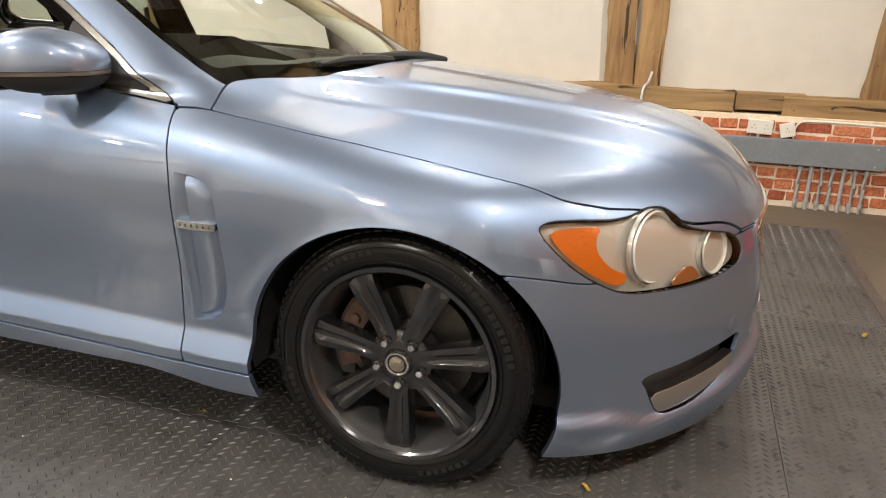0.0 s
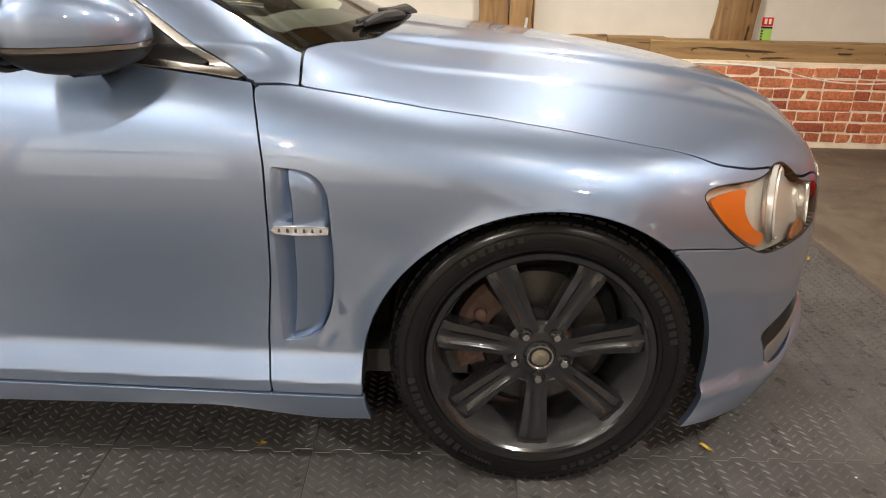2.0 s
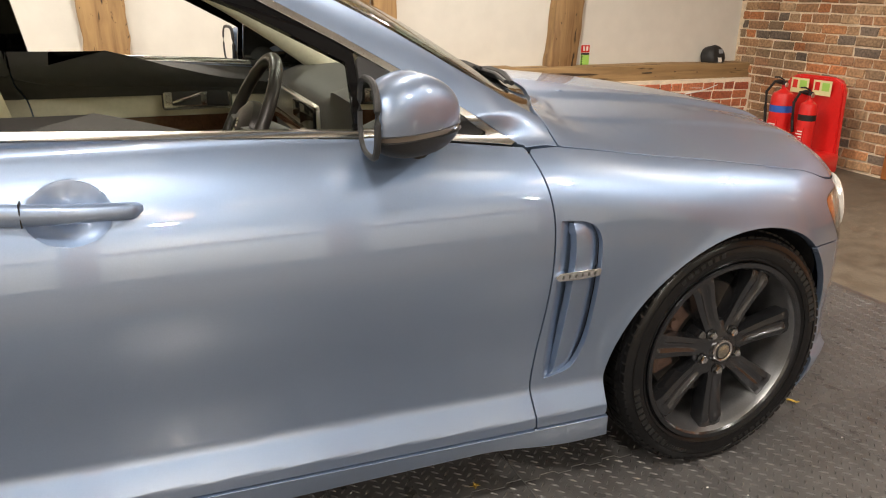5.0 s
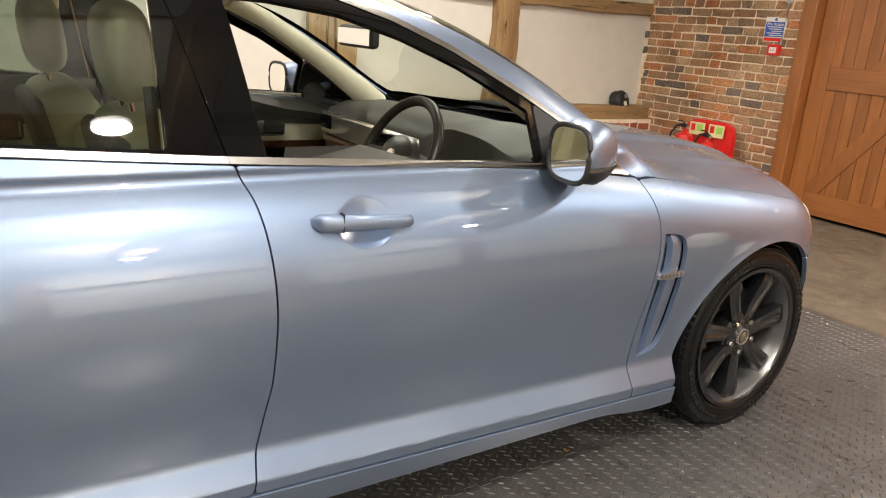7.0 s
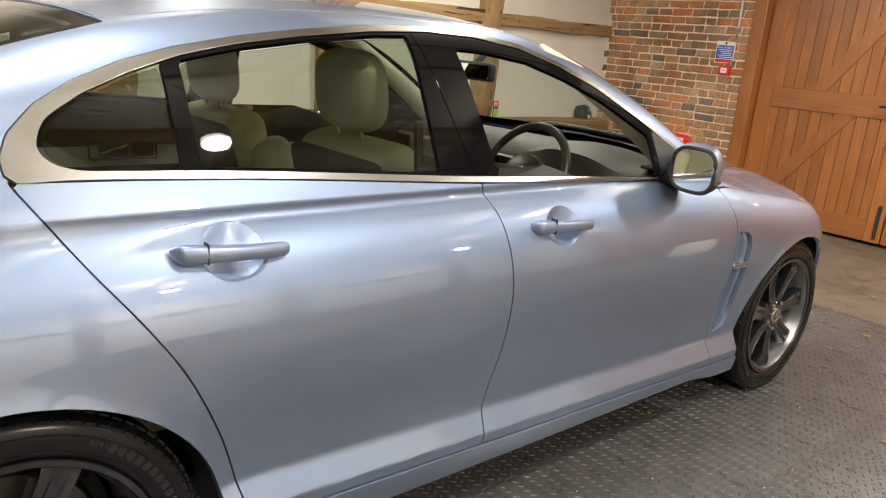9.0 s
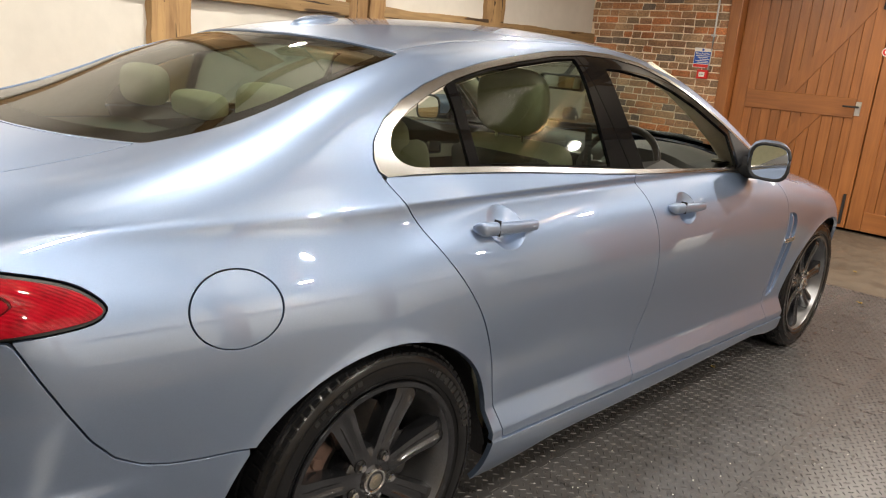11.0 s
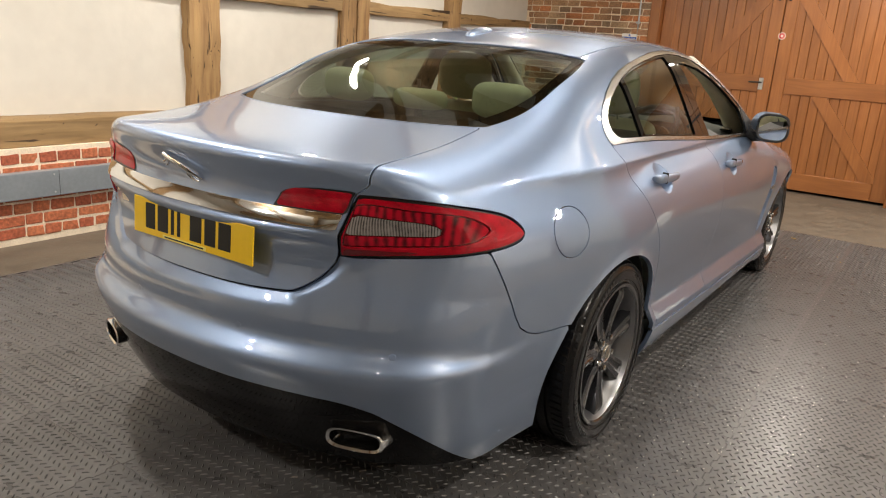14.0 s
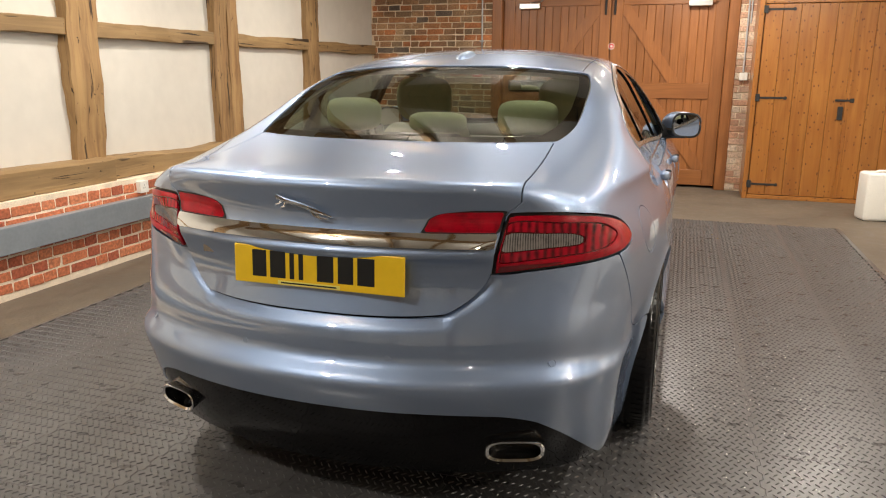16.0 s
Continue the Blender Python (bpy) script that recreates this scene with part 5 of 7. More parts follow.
# ---- wheels
def make_wheel():
    """A seven-spoked wheel with its tyre; the outer face looks along +z, the hub cap is the origin."""
    hub = thing("wheel", "dark grey seven-spoke alloy wheel with road tyre", "wheel")
    R, r = 0.339, 0.252
    prof = [(r - 0.012, -0.205), (r + 0.004, -0.218), (r + 0.030, -0.228), (R - 0.030, -0.226), (R - 0.009, -0.207), (R - 0.001, -0.190)]
    for g in (-0.165, -0.120, -0.075):
        prof += [(R, g - 0.012), (R, g - 0.006), (R - 0.007, g - 0.005), (R - 0.007, g + 0.005), (R, g + 0.006), (R, g + 0.012)]
    prof += [(R - 0.001, -0.020), (R - 0.006, -0.008), (R - 0.014, 0.002), (R - 0.022, 0.007), (R - 0.032, 0.0105), (R - 0.046, 0.0125), (R - 0.060, 0.0125), (r + 0.016, 0.009), (r + 0.008, 0.004), (r - 0.002, -0.002), (r - 0.012, -0.012)]
    tyre = part("tyre", lathe(prof, 120), RUBBER, hub, "black road tyre with raised lettering", smooth=True)
    # tread blocks at the shoulder
    bm = bmesh.new()
    n = 78
    for i in range(n):
        for lo, hi, rr in ((-0.014, 0.0035, R - 0.0085), (-0.058, -0.018, R - 0.0015), (-0.222, -0.182, R - 0.003)):
            a0, a1 = 2 * math.pi * i / n, 2 * math.pi * (i + 0.74) / n
            sk = 0.012
            v = []
            for rad in (rr - 0.006, rr + 0.0042):
                for a, h in ((a0, lo), (a1, lo), (a1 + sk, hi), (a0 + sk, hi)):
                    q = rad - (0.006 if h > -0.01 else 0)
                    v.append(bm.verts.new((q * math.cos(a), q * math.sin(a), h)))
            for f in ((4, 5, 6, 7), (0, 1, 5, 4), (1, 2, 6, 5), (2, 3, 7, 6), (3, 0, 4, 7)):
                bm.faces.new([v[k] for k in f])
    part("tread", bm, RUBBER, tyre)["kind"] = "stuff"
    # raised marks on the side wall
    bm = bmesh.new()
    mk = random.Random(4)
    for start, count, step, tall, wide in ((52, 11, 4.1, 0.017, 0.62), (-128, 11, 4.1, 0.017, 0.62), (128, 7, 4.2, 0.012, 0.6), (-50, 7, 4.2, 0.012, 0.6), (60, 9, 1.8, 0.007, 0.6), (250, 9, 1.8, 0.007, 0.6)):
        for i in range(count):
            a = math.radians(start - i * step)
            da = math.radians(step * wide / 2)
            rc = r + 0.043
            v = []
            for top in (0.0115, 0.0137):
                for rad, ang in ((rc - tall / 2, a - da), (rc + tall / 2, a - da), (rc + tall / 2, a + da), (rc - tall / 2, a + da)):
                    v.append(bm.verts.new((rad * math.cos(ang), rad * math.sin(ang), top)))
            for f in ((4, 5, 6, 7), (0, 1, 5, 4), (1, 2, 6, 5), (2, 3, 7, 6), (3, 0, 4, 7)):
                bm.faces.new([v[k] for k in f])
            if tall > 0.016:
                v = [bm.verts.new((rad * math.cos(ang), rad * math.sin(ang), 0.01395)) for rad, ang in ((rc - tall / 4, a - da / 2), (rc + tall / 4, a - da / 2), (rc + tall / 4, a + da / 2), (rc - tall / 4, a + da / 2))]
                bm.faces.new(v)
    part("sidewall_relief", bm, mat("pale_rubber", (0.014, 0.014, 0.014), 0.33), tyre, "raised sidewall marks")["kind"] = "stuff"
    for rr in (r + 0.019, R - 0.034):
        part("sidewall_ring", lathe([(rr - 0.001, 0.0095), (rr, 0.0128), (rr + 0.0014, 0.0128), (rr + 0.0024, 0.0095)], 96), RUBBER, tyre, smooth=True)
    # rim
    part("rim", lathe([(r - 0.003, 0.000), (r + 0.006, 0.007), (r + 0.004, 0.0105), (r - 0.004, 0.0095), (r - 0.010, 0.003), (r - 0.013, -0.012), (r - 0.022, -0.030), (r - 0.030, -0.055), (r - 0.036, -0.12), (r - 0.034, -0.17), (r - 0.018, -0.19), (r - 0.002, -0.205)], 96), ALLOY_LIGHT, hub, "grey alloy rim", smooth=True)
    part("rim_edge", lathe([(r - 0.011, 0.0045), (r - 0.006, 0.0102), (r + 0.005, 0.0110), (r + 0.0065, 0.0065)], 96), ALLOY, hub, smooth=True)
    # spokes
    for k in range(7):
        bm = bmesh.new()
        rows = []
        for i in range(13):
            u = i / 12
            rad = 0.055 + (r - 0.014 - 0.055) * u
            half = 0.0265 + 0.0150 * u ** 1.3 + 0.012 * max(0, 0.18 - u)
            h = -0.020 + 0.018 * u - 0.020 * max(0, u - 0.86) / 0.14 * 0.6 - 0.012 * math.sin(math.pi * u) * 0.5
            gr = 0.0058 * min(1, u / 0.25) * (1 - max(0, u - 0.9) / 0.1)
            ridge = 0.0042 * u
            y = (-half, -half * 0.86, -half * 0.42, -half * 0.20, 0.0, half * 0.20, half * 0.42, half * 0.86, half)
            hh = (h - 0.034, h - 0.002, h + ridge * 0.3, h - gr, h - gr * 1.12, h - gr, h + ridge * 0.3, h - 0.002, h - 0.034)
            rows.append([bm.verts.new((rad, yy, zz)) for yy, zz in zip(y, hh)] + [bm.verts.new((rad, half * 0.8, h - 0.052)), bm.verts.new((rad, -half * 0.8, h - 0.052))])
        m = len(rows[0])
        for a, b in zip(rows, rows[1:]):
            for j in range(m):
                bm.faces.new((a[j], a[(j + 1) % m], b[(j + 1) % m], b[j]))
        bm.faces.new(rows[0])
        bm.faces.new(rows[-1])
        bm.transform(Matrix.Rotation(2 * math.pi * k / 7 - math.pi / 2, 4, "Z"))
        part("spoke", bm, ALLOY, hub, smooth=True)
    part("hub_centre", lathe([(0.0, -0.012), (0.034, -0.012), (0.038, -0.018), (0.050, -0.020), (0.072, -0.023), (0.082, -0.030), (0.086, -0.045), (0.086, -0.09)], 56), ALLOY, hub, smooth=True)
    cap = part("centre_cap", lathe([(0.0, -0.004), (0.020, -0.0045), (0.0215, -0.0065), (0.0245, -0.0065), (0.027, -0.004), (0.030, -0.004), (0.0325, -0.008), (0.033, -0.014)], 40), CHROME, hub, "chrome centre cap", smooth=True)
    part("cap_emblem", lathe([(0, -0.0010), (0.008, -0.0016), (0.015, -0.0032), (0.0195, -0.0041)], 9), mat("cap_brass", (0.55, 0.50, 0.40), 0.25, 1.0), cap)
    part("cap_field", lathe([(0.0202, -0.0038), (0.0218, -0.0058), (0.0243, -0.0060)], 40), INK, cap)
    for k in range(5):
        a = 2 * math.pi * k / 5 - math.pi / 2
        m = pose(0.060 * math.cos(a), 0.060 * math.sin(a), 0)
        # shallow black disc on the hub, painting the shade of a nut hole
        part("nut_shade_disc", lathe([(0.0, -0.0215), (0.0145, -0.0208), (0.0165, -0.0185)], 20, m=m), INK, hub)
        part("wheel_nut", lathe([(0, -0.006), (0.0085, -0.0062), (0.0108, -0.010), (0.0112, -0.024)], 6, m=m), CHROME, hub, "chrome wheel nut")
    # brake
    disc = part("brake_disc", lathe([(0.0, -0.075), (0.080, -0.072), (0.084, -0.105), (0.170, -0.107), (0.172, -0.113), (0.172, -0.128), (0.165, -0.133), (0, -0.133)], 64), STEEL, hub, "worn steel brake disc", smooth=True)
    part("backing_plate", lathe([(0.205, -0.150), (0.195, -0.146), (0.0, -0.146)], 40), UNDER, hub)
    return hub


def make_caliper(m, parent, brass=False):
    bm = bmesh.new()
    rows = []
    for i in range(9):
        a = math.radians(-34 + 68 * i / 8)
        rows.append([bm.verts.new((rr * math.cos(a), rr * math.sin(a), h)) for rr, h in ((0.128, -0.062), (0.185, -0.062), (0.197, -0.078), (0.197, -0.150), (0.128, -0.150))])
    for a, b in zip(rows, rows[1:]):
        for k in range(5):
            bm.faces.new((a[k], a[(k + 1) % 5], b[(k + 1) % 5], b[k]))
    bm.faces.new(rows[0])
    bm.faces.new(rows[-1])
    bm.transform(m)
    c = part("brake_caliper", bm, RUST, parent, "rusty brake caliper")
    for a in (-16, 16):
        part("caliper_bolt", lathe([(0, -0.052), (0.013, -0.053), (0.015, -0.062)], 10, m=m @ pose(0.158 * math.cos(math.radians(a)), 0.158 * math.sin(math.radians(a)), 0)), mat("brass_bolt", (0.55, 0.38, 0.12), 0.4, 1.0) if brass else RUST, c)


proto = make_wheel()
spins = {(1, -1): 0.0, (-1, -1): 3.0, (1, 1): 20.0, (-1, 1): 33.0}
for (fx, fy), spin in spins.items():
    y = fy * (0.880 if fx > 0 else 0.893)
    m = pose(fx * AXLE, y, HUB_Z + 0.007, 90 if fy < 0 else -90, 0, 0) @ pose(0, 0, 0, 0, 0, spin)
    if (fx, fy) == (1, -1):
        w = proto
        w.matrix_basis = m
    else:
        w = copy_thing(proto, m)
    w.parent = car
    for key in ("category", "group"):
        if key in w:
            del w[key]
    turn = 165 if fx > 0 else 200
    make_caliper(pose(0, 0, 0, 0, 0, turn - spin), w, fx < 0)

# ---- cabin
def soft_box(x0, x1, y0, y1, z0, z1, r, m=None, seg=4):
    bm = box(x0, x1, y0, y1, z0, z1, r, seg)
    if m is not None:
        bm.transform(m)
    return bm


part("cabin_floor", box(-1.5, 1.3, -0.78, 0.78, 0.24, 0.30), DARK_TRIM, car)
part("bulkhead", box(1.05, 1.10, -0.64, 0.64, 0.3, 0.90), UNDER, car)
part("rear_bulkhead", box(-1.50, -1.45, -0.70, 0.70, 0.28, 0.98), CREAM_TRIM, car)
sheet_object("headliner", cut(keep(BOTH, lambda x, y, z: z - 1.03), less(screen_area, 0.02), less(rear_glass_area, 0.02), less(dlo, -0.004), bonnet_area, lid_area), CREAM_TRIM, car, "ivory headlining and pillar trim", lip=0, raise_by=-0.030)
for doors, area in ((front_doors, front_door_area), (rear_doors, rear_door_area)):
    for d in doors:
        sheet_object("door_top_trim", keep(HALF, less(fields(area, lambda x, y, z: z - 0.895), 0.0)), DARK_TRIM, d, "charcoal door capping", lip=0, raise_by=-0.085)
        sheet_object("door_card", keep(HALF, less(fields(area, lambda x, y, z: 0.895 - z, lambda x, y, z: z - 0.33), 0.0)), CREAM_TRIM, d, "cream door lining", lip=0, raise_by=-0.075)
        sheet_object("door_ledge", keep(HALF, less(fields(area, lambda x, y, z: z - belt(x) + 0.034), 0.0)), DARK_TRIM, d, lip=0.085, raise_by=-0.002)
        sheet_object("door_veneer", keep(HALF, less(fields(area, lambda x, y, z: 0.795 - z, lambda x, y, z: z - 0.70), 0.004)), WALNUT, d, "dark walnut strip", lip=0, raise_by=-0.088)
        xs = 0.25 if d in front_doors else -0.75
        part("pull_plate", box(xs - 0.09, xs + 0.17, -0.822, -0.806, 0.800, 0.886, 0.014, 3), TRIM_METAL, d, "satin metal door plate", smooth=True)
        part("pull_recess", box(xs - 0.055, xs + 0.055, -0.812, -0.803, 0.815, 0.873, 0.006, 2), DARK_TRIM, d, smooth=True)
        part("inner_pull", tube([(xs + 0.05, -0.804, 0.862), (xs + 0.02, -0.790, 0.852), (xs - 0.03, -0.788, 0.838), (xs - 0.05, -0.800, 0.830)], [0.008, 0.009, 0.008, 0.006], 10), CHROME, d, "chrome inner door pull", smooth=True)
        part("speaker_grille", box(xs + 0.075, xs + 0.155, -0.809, -0.803, 0.812, 0.876, 0.004), PLASTIC, d, smooth=True)


def make_seat(y, dx, rake=14):
    seat = part("front_seat", soft_box(dx - 0.42, dx + 0.10, y - 0.25, y + 0.25, 0.38, 0.55, 0.07, seg=5), CREAM, car, "cream leather front seat", smooth=True)
    lean = pose(dx - 0.40, y, 0.485, 0, -rake, 0)
    part("backrest", soft_box(-0.10, 0.06, -0.235, 0.235, 0.0, 0.60, 0.06, lean, 5), CREAM, seat, smooth=True)
    for s in (-1, 1):
        part("side_bolster", soft_box(-0.04, 0.12, s * 0.215 - 0.055, s * 0.215 + 0.055, 0.06, 0.50, 0.05, lean, 4), CREAM, seat, smooth=True)
        part("cushion_bolster", soft_box(dx - 0.36, dx + 0.10, y + s * 0.235 - 0.05, y + s * 0.235 + 0.05, 0.42, 0.59, 0.05, seg=4), CREAM, seat, smooth=True)
        part("headrest_post", tube([lean @ Vector((-0.03, s * 0.06, 0.58)), lean @ Vector((-0.03, s * 0.06, 0.70))], 0.007), CHROME, seat)
    part("seat_back_shell", soft_box(-0.125, -0.07, -0.225, 0.225, 0.0, 0.58, 0.03, lean, 3), DARK_TRIM, seat, "dark seat back", smooth=True)
    bm = bmesh.new()
    bmesh.ops.create_uvsphere(bm, u_segments=28, v_segments=18, radius=1)
    for v in bm.verts:
        x, yy, z = v.co
        f = lambda q, e: math.copysign(abs(q) ** e, q)
        v.co = (0.058 * f(x, 0.8), 0.150 * f(yy, 0.62), 0.115 * f(z, 0.62))
    bm.transform(lean @ pose(-0.005, 0, 0.735, 0, rake * 0.5, 0))
    part("headrest", bm, CREAM, seat, "cream leather headrest", smooth=True)
    return seat


make_seat(-0.37, 0.13)
make_seat(0.37, 0.04)
bench = part("rear_bench", soft_box(-1.30, -0.78, -0.66, 0.66, 0.42, 0.60, 0.06, seg=4), CREAM, car, "cream leather rear bench", smooth=True)
for y0, y1 in ((-0.62, -0.14), (-0.13, 0.13), (0.14, 0.62)):
    part("bench_back", soft_box(-0.09, 0.06, y0, y1, 0, 0.50, 0.05, pose(-1.28, 0, 0.53, 0, -20, 0), 4), CREAM, bench, smooth=True)
for y, w, h in ((-0.365, 0.118, 0.066), (0.0, 0.118, 0.040), (0.365, 0.118, 0.066)):
    bm = bmesh.new()
    bmesh.ops.create_uvsphere(bm, u_segments=24, v_segments=16, radius=1)
    for v in bm.verts:
        f = lambda q, e: math.copysign(abs(q) ** e, q)
        v.co = (0.052 * f(v.co.x, 0.8), w * f(v.co.y, 0.55), h * f(v.co.z, 0.6))
    bm.transform(pose(-1.44, y, 1.100 + h))
    part("rear_headrest", bm, CREAM, bench, "cream leather rear headrest", smooth=True)
shelf = part("parcel_shelf", soft_box(-1.86, -1.40, -0.60, 0.60, 1.018, 1.034, 0.006, seg=2), mat("grey_shelf_felt", (0.16, 0.17, 0.16), 0.9, noise_scale=60, amount=0.2), car, "grey felt parcel shelf", smooth=True)
part("shelf_speaker", lathe([(0.0, 0.010), (0.10, 0.010), (0.115, 0.004), (0.12, 0)], 32, m=pose(-1.62, 0, 1.034)), PLASTIC, shelf, smooth=True)

for s in (-1, 1):
    bm = tube([(0.10, s * 0.565, 1.345), (0.25, s * 0.60, 1.285), (0.42, s * 0.635, 1.195), (0.58, s * 0.665, 1.10), (0.72, s * 0.685, 1.01), (0.80, s * 0.69, 0.95)], [0.030, 0.034, 0.038, 0.044, 0.052, 0.058], 14)
    part("pillar_trim", bm, CREAM_TRIM, car, "ivory windscreen pillar trim", smooth=True)

# dashboard
bm = bmesh.new()
rows = []
for i in range(29):
    y = -0.70 + 1.40 * i / 28
    hood = 0.040 * math.exp(-((y + 0.37) / 0.17) ** 4)
    sag = 0.02 * (abs(y) / 0.74) ** 3
    rows.append([bm.verts.new((x, y, z)) for x, z in ((1.06, 0.935 - sag * 3), (0.97, 0.975 - sag * 2.5), (0.80, 0.995 - sag + hood * 0.5), (0.66, 0.985 - sag + hood), (0.58 - hood * 0.9, 0.955 - sag + hood), (0.56, 0.925 - sag), (0.565, 0.80), (0.58, 0.72), (0.64, 0.60), (0.72, 0.50))])
for a, b in zip(rows, rows[1:]):
    for k in range(len(a) - 1):
        bm.faces.new((a[k], a[k + 1], b[k + 1], b[k]))
dash = part("dashboard", bm, DARK_TRIM, car, "charcoal stitched dashboard with aluminium fascia", smooth=True)
part("fascia", soft_box(0.548, 0.572, -0.08, 0.72, 0.83, 0.925, 0.012, seg=3), SATIN, dash, "brushed aluminium fascia", smooth=True)
part("fascia_strip", soft_box(0.553, 0.578, -0.10, 0.72, 0.79, 0.825, 0.006, seg=2), WALNUT, dash, smooth=True)
part("centre_screen", soft_box(0.540, 0.556, -0.075, 0.11, 0.84, 0.918, 0.006, seg=2), GLOSS_BLACK, dash, smooth=True)
for y in (0.165, 0.66):
    part("air_vent", soft_box(0.540, 0.556, y - 0.05, y + 0.05, 0.855, 0.912, 0.006, seg=2), GLOSS_BLACK, dash, smooth=True)
part("switch_panel", soft_box(0.538, 0.556, -0.072, 0.108, 0.795, 0.832, 0.004, seg=2), SATIN, dash, smooth=True)
part("instrument_binnacle", soft_box(0.575, 0.60, -0.54, -0.20, 0.84, 0.965, 0.02, seg=3), GLOSS_BLACK, dash, "black instrument pack", smooth=True)
for y in (-0.455, -0.285):
    part("dial", lathe([(0.052, 0.0), (0.056, 0.006), (0.060, 0.0)], 32, m=pose(0.573, y, 0.905, 0, -90, 0)), CHROME, dash, smooth=True)
part("side_air_vent", box(0.62, 0.70, -0.70, -0.64, 0.976, 0.985, 0.004), INK, dash)
for k in range(5):
    part("vent_slat", box(0.625 + 0.015 * k, 0.630 + 0.015 * k, -0.698, -0.642, 0.984, 0.989), SATIN, dash)
part("centre_console", soft_box(-0.30, 0.60, -0.13, 0.13, 0.30, 0.64, 0.03, seg=3), WALNUT, car, "walnut centre console", smooth=True)

# steering wheel
col = pose(0.30, -0.37, 0.922, 0, -64, 0)
ring = [col @ Vector((0.185 * math.cos(a), 0.185 * math.sin(a), 0)) for a in [2 * math.pi * k / 56 for k in range(56)]]
LEATHER = mat("black_leather", (0.020, 0.017, 0.015), 0.35, noise_scale=40, amount=0.2, bump=0.1, bump_scale=500)
wheel = part("steering_wheel", tube(ring, 0.0155, 12, close=True), LEATHER, car, "black leather steering wheel", smooth=True)
part("wheel_boss", lathe([(0, 0.024), (0.06, 0.021), (0.088, 0.008), (0.096, -0.012), (0.07, -0.04)], 32, m=col @ Matrix.Diagonal((0.8, 1, 1, 1))), LEATHER, wheel, smooth=True)
part("boss_emblem", lathe([(0, 0.0275), (0.018, 0.027), (0.021, 0.0225)], 24, m=col), CHROME, wheel, "chrome emblem", smooth=True)
for a in (0, 180, 90):
    d = math.radians(a + 90)
    part("wheel_spoke", tube([col @ Vector((0.06 * math.cos(d), 0.06 * math.sin(d), 0.0)), col @ Vector((0.178 * math.cos(d), 0.178 * math.sin(d), 0))], [0.022, 0.011], 8), LEATHER, wheel, smooth=True)
part("steering_column", tube([col @ Vector((0, 0, -0.02)), col @ Vector((0, 0, -0.20))], 0.045, 14), DARK_TRIM, wheel, smooth=True)

# interior mirror
mr = part("interior_mirror", soft_box(0.33, 0.365, -0.125, 0.125, 1.220, 1.290, 0.016, seg=4), PLASTIC, car, "black interior mirror", smooth=True)
part("mirror_face", box(0.3285, 0.3300, -0.112, 0.112, 1.23, 1.28), MIRROR, mr)
part("mirror_stem", tube([(0.36, 0, 1.28), (0.40, 0, 1.31), (0.42, 0, 1.335)], 0.012), PLASTIC, mr)
for s in (-1, 1):
    part("seat_belt", tube([(-0.47, s * 0.71, 1.15), (-0.46, s * 0.725, 0.95), (-0.45, s * 0.74, 0.6)], 0.012, 6), PLASTIC, car)

# ---------------------------------------------------------------- the barn
X0, X1, Y0, Y1, H = -9.0, 5.11, -6.2, 3.07, 3.5
BASE = -0.014


def setting(name, bm, material, label, category):
    return tagged(part(name, bm, material), label, category, kind="structure")


floor = setting("floor", box(X0 - 0.3, X1 + 0.6, Y0 - 0.3, Y1 + 0.3, -0.3, BASE), CONCRETE, "worn brown concrete floor", "floor")
wall_north = setting("wall_north", box(X0, X1 + 0.25, Y1, Y1 + 0.25, BASE, H), PLASTER, "white plastered timber-framed wall", "wall")
# the next two walls are out of view, kept white to brighten the paint and chrome
unseen_wall_south = setting("unseen_wall_south", box(X0, X1 + 0.25, Y0 - 0.25, Y0, BASE, H), PLASTER, "unseen white wall with posts, assumed for reflections", "wall")
unseen_wall_west = setting("unseen_wall_west", box(X0 - 0.25, X0, Y0, Y1, BASE, H), PLASTER, "unseen white end wall with posts, added to brighten reflections", "wall")
wall_east = setting("wall_east", box(X1 - 0.012, X1 + 0.25, 1.41, Y1, BASE, H), MORTAR, "old stock brick end wall", "wall")
setting("wall_east_pier", box(X1 - 0.012, X1 + 0.25, -2.2, -1.43, BASE, H), MORTAR, "narrow old brick pier", "wall")
setting("wall_east_top", box(X1 + 0.006, X1 + 0.25, -1.43, 1.41, 2.42, H), MORTAR, "old brick over the doorway", "wall")
setting("wall_east_side", box(X1, X1 + 0.25, Y0, -2.2, BASE, H), PLASTER, "white plastered end wall", "wall")
# unseen black sheet added so that the door gaps look dark
setting("dark_backing", box(X1 + 0.30, X1 + 0.40, -1.6, 1.6, BASE, 2.6), UNDER, "black sheet standing in for the dark behind the doors", "wall")
setting("ceiling", box(X0, X1 + 0.25, Y0, Y1, H, H + 0.2), PLASTER, "white ceiling between oak beams", "ceiling")


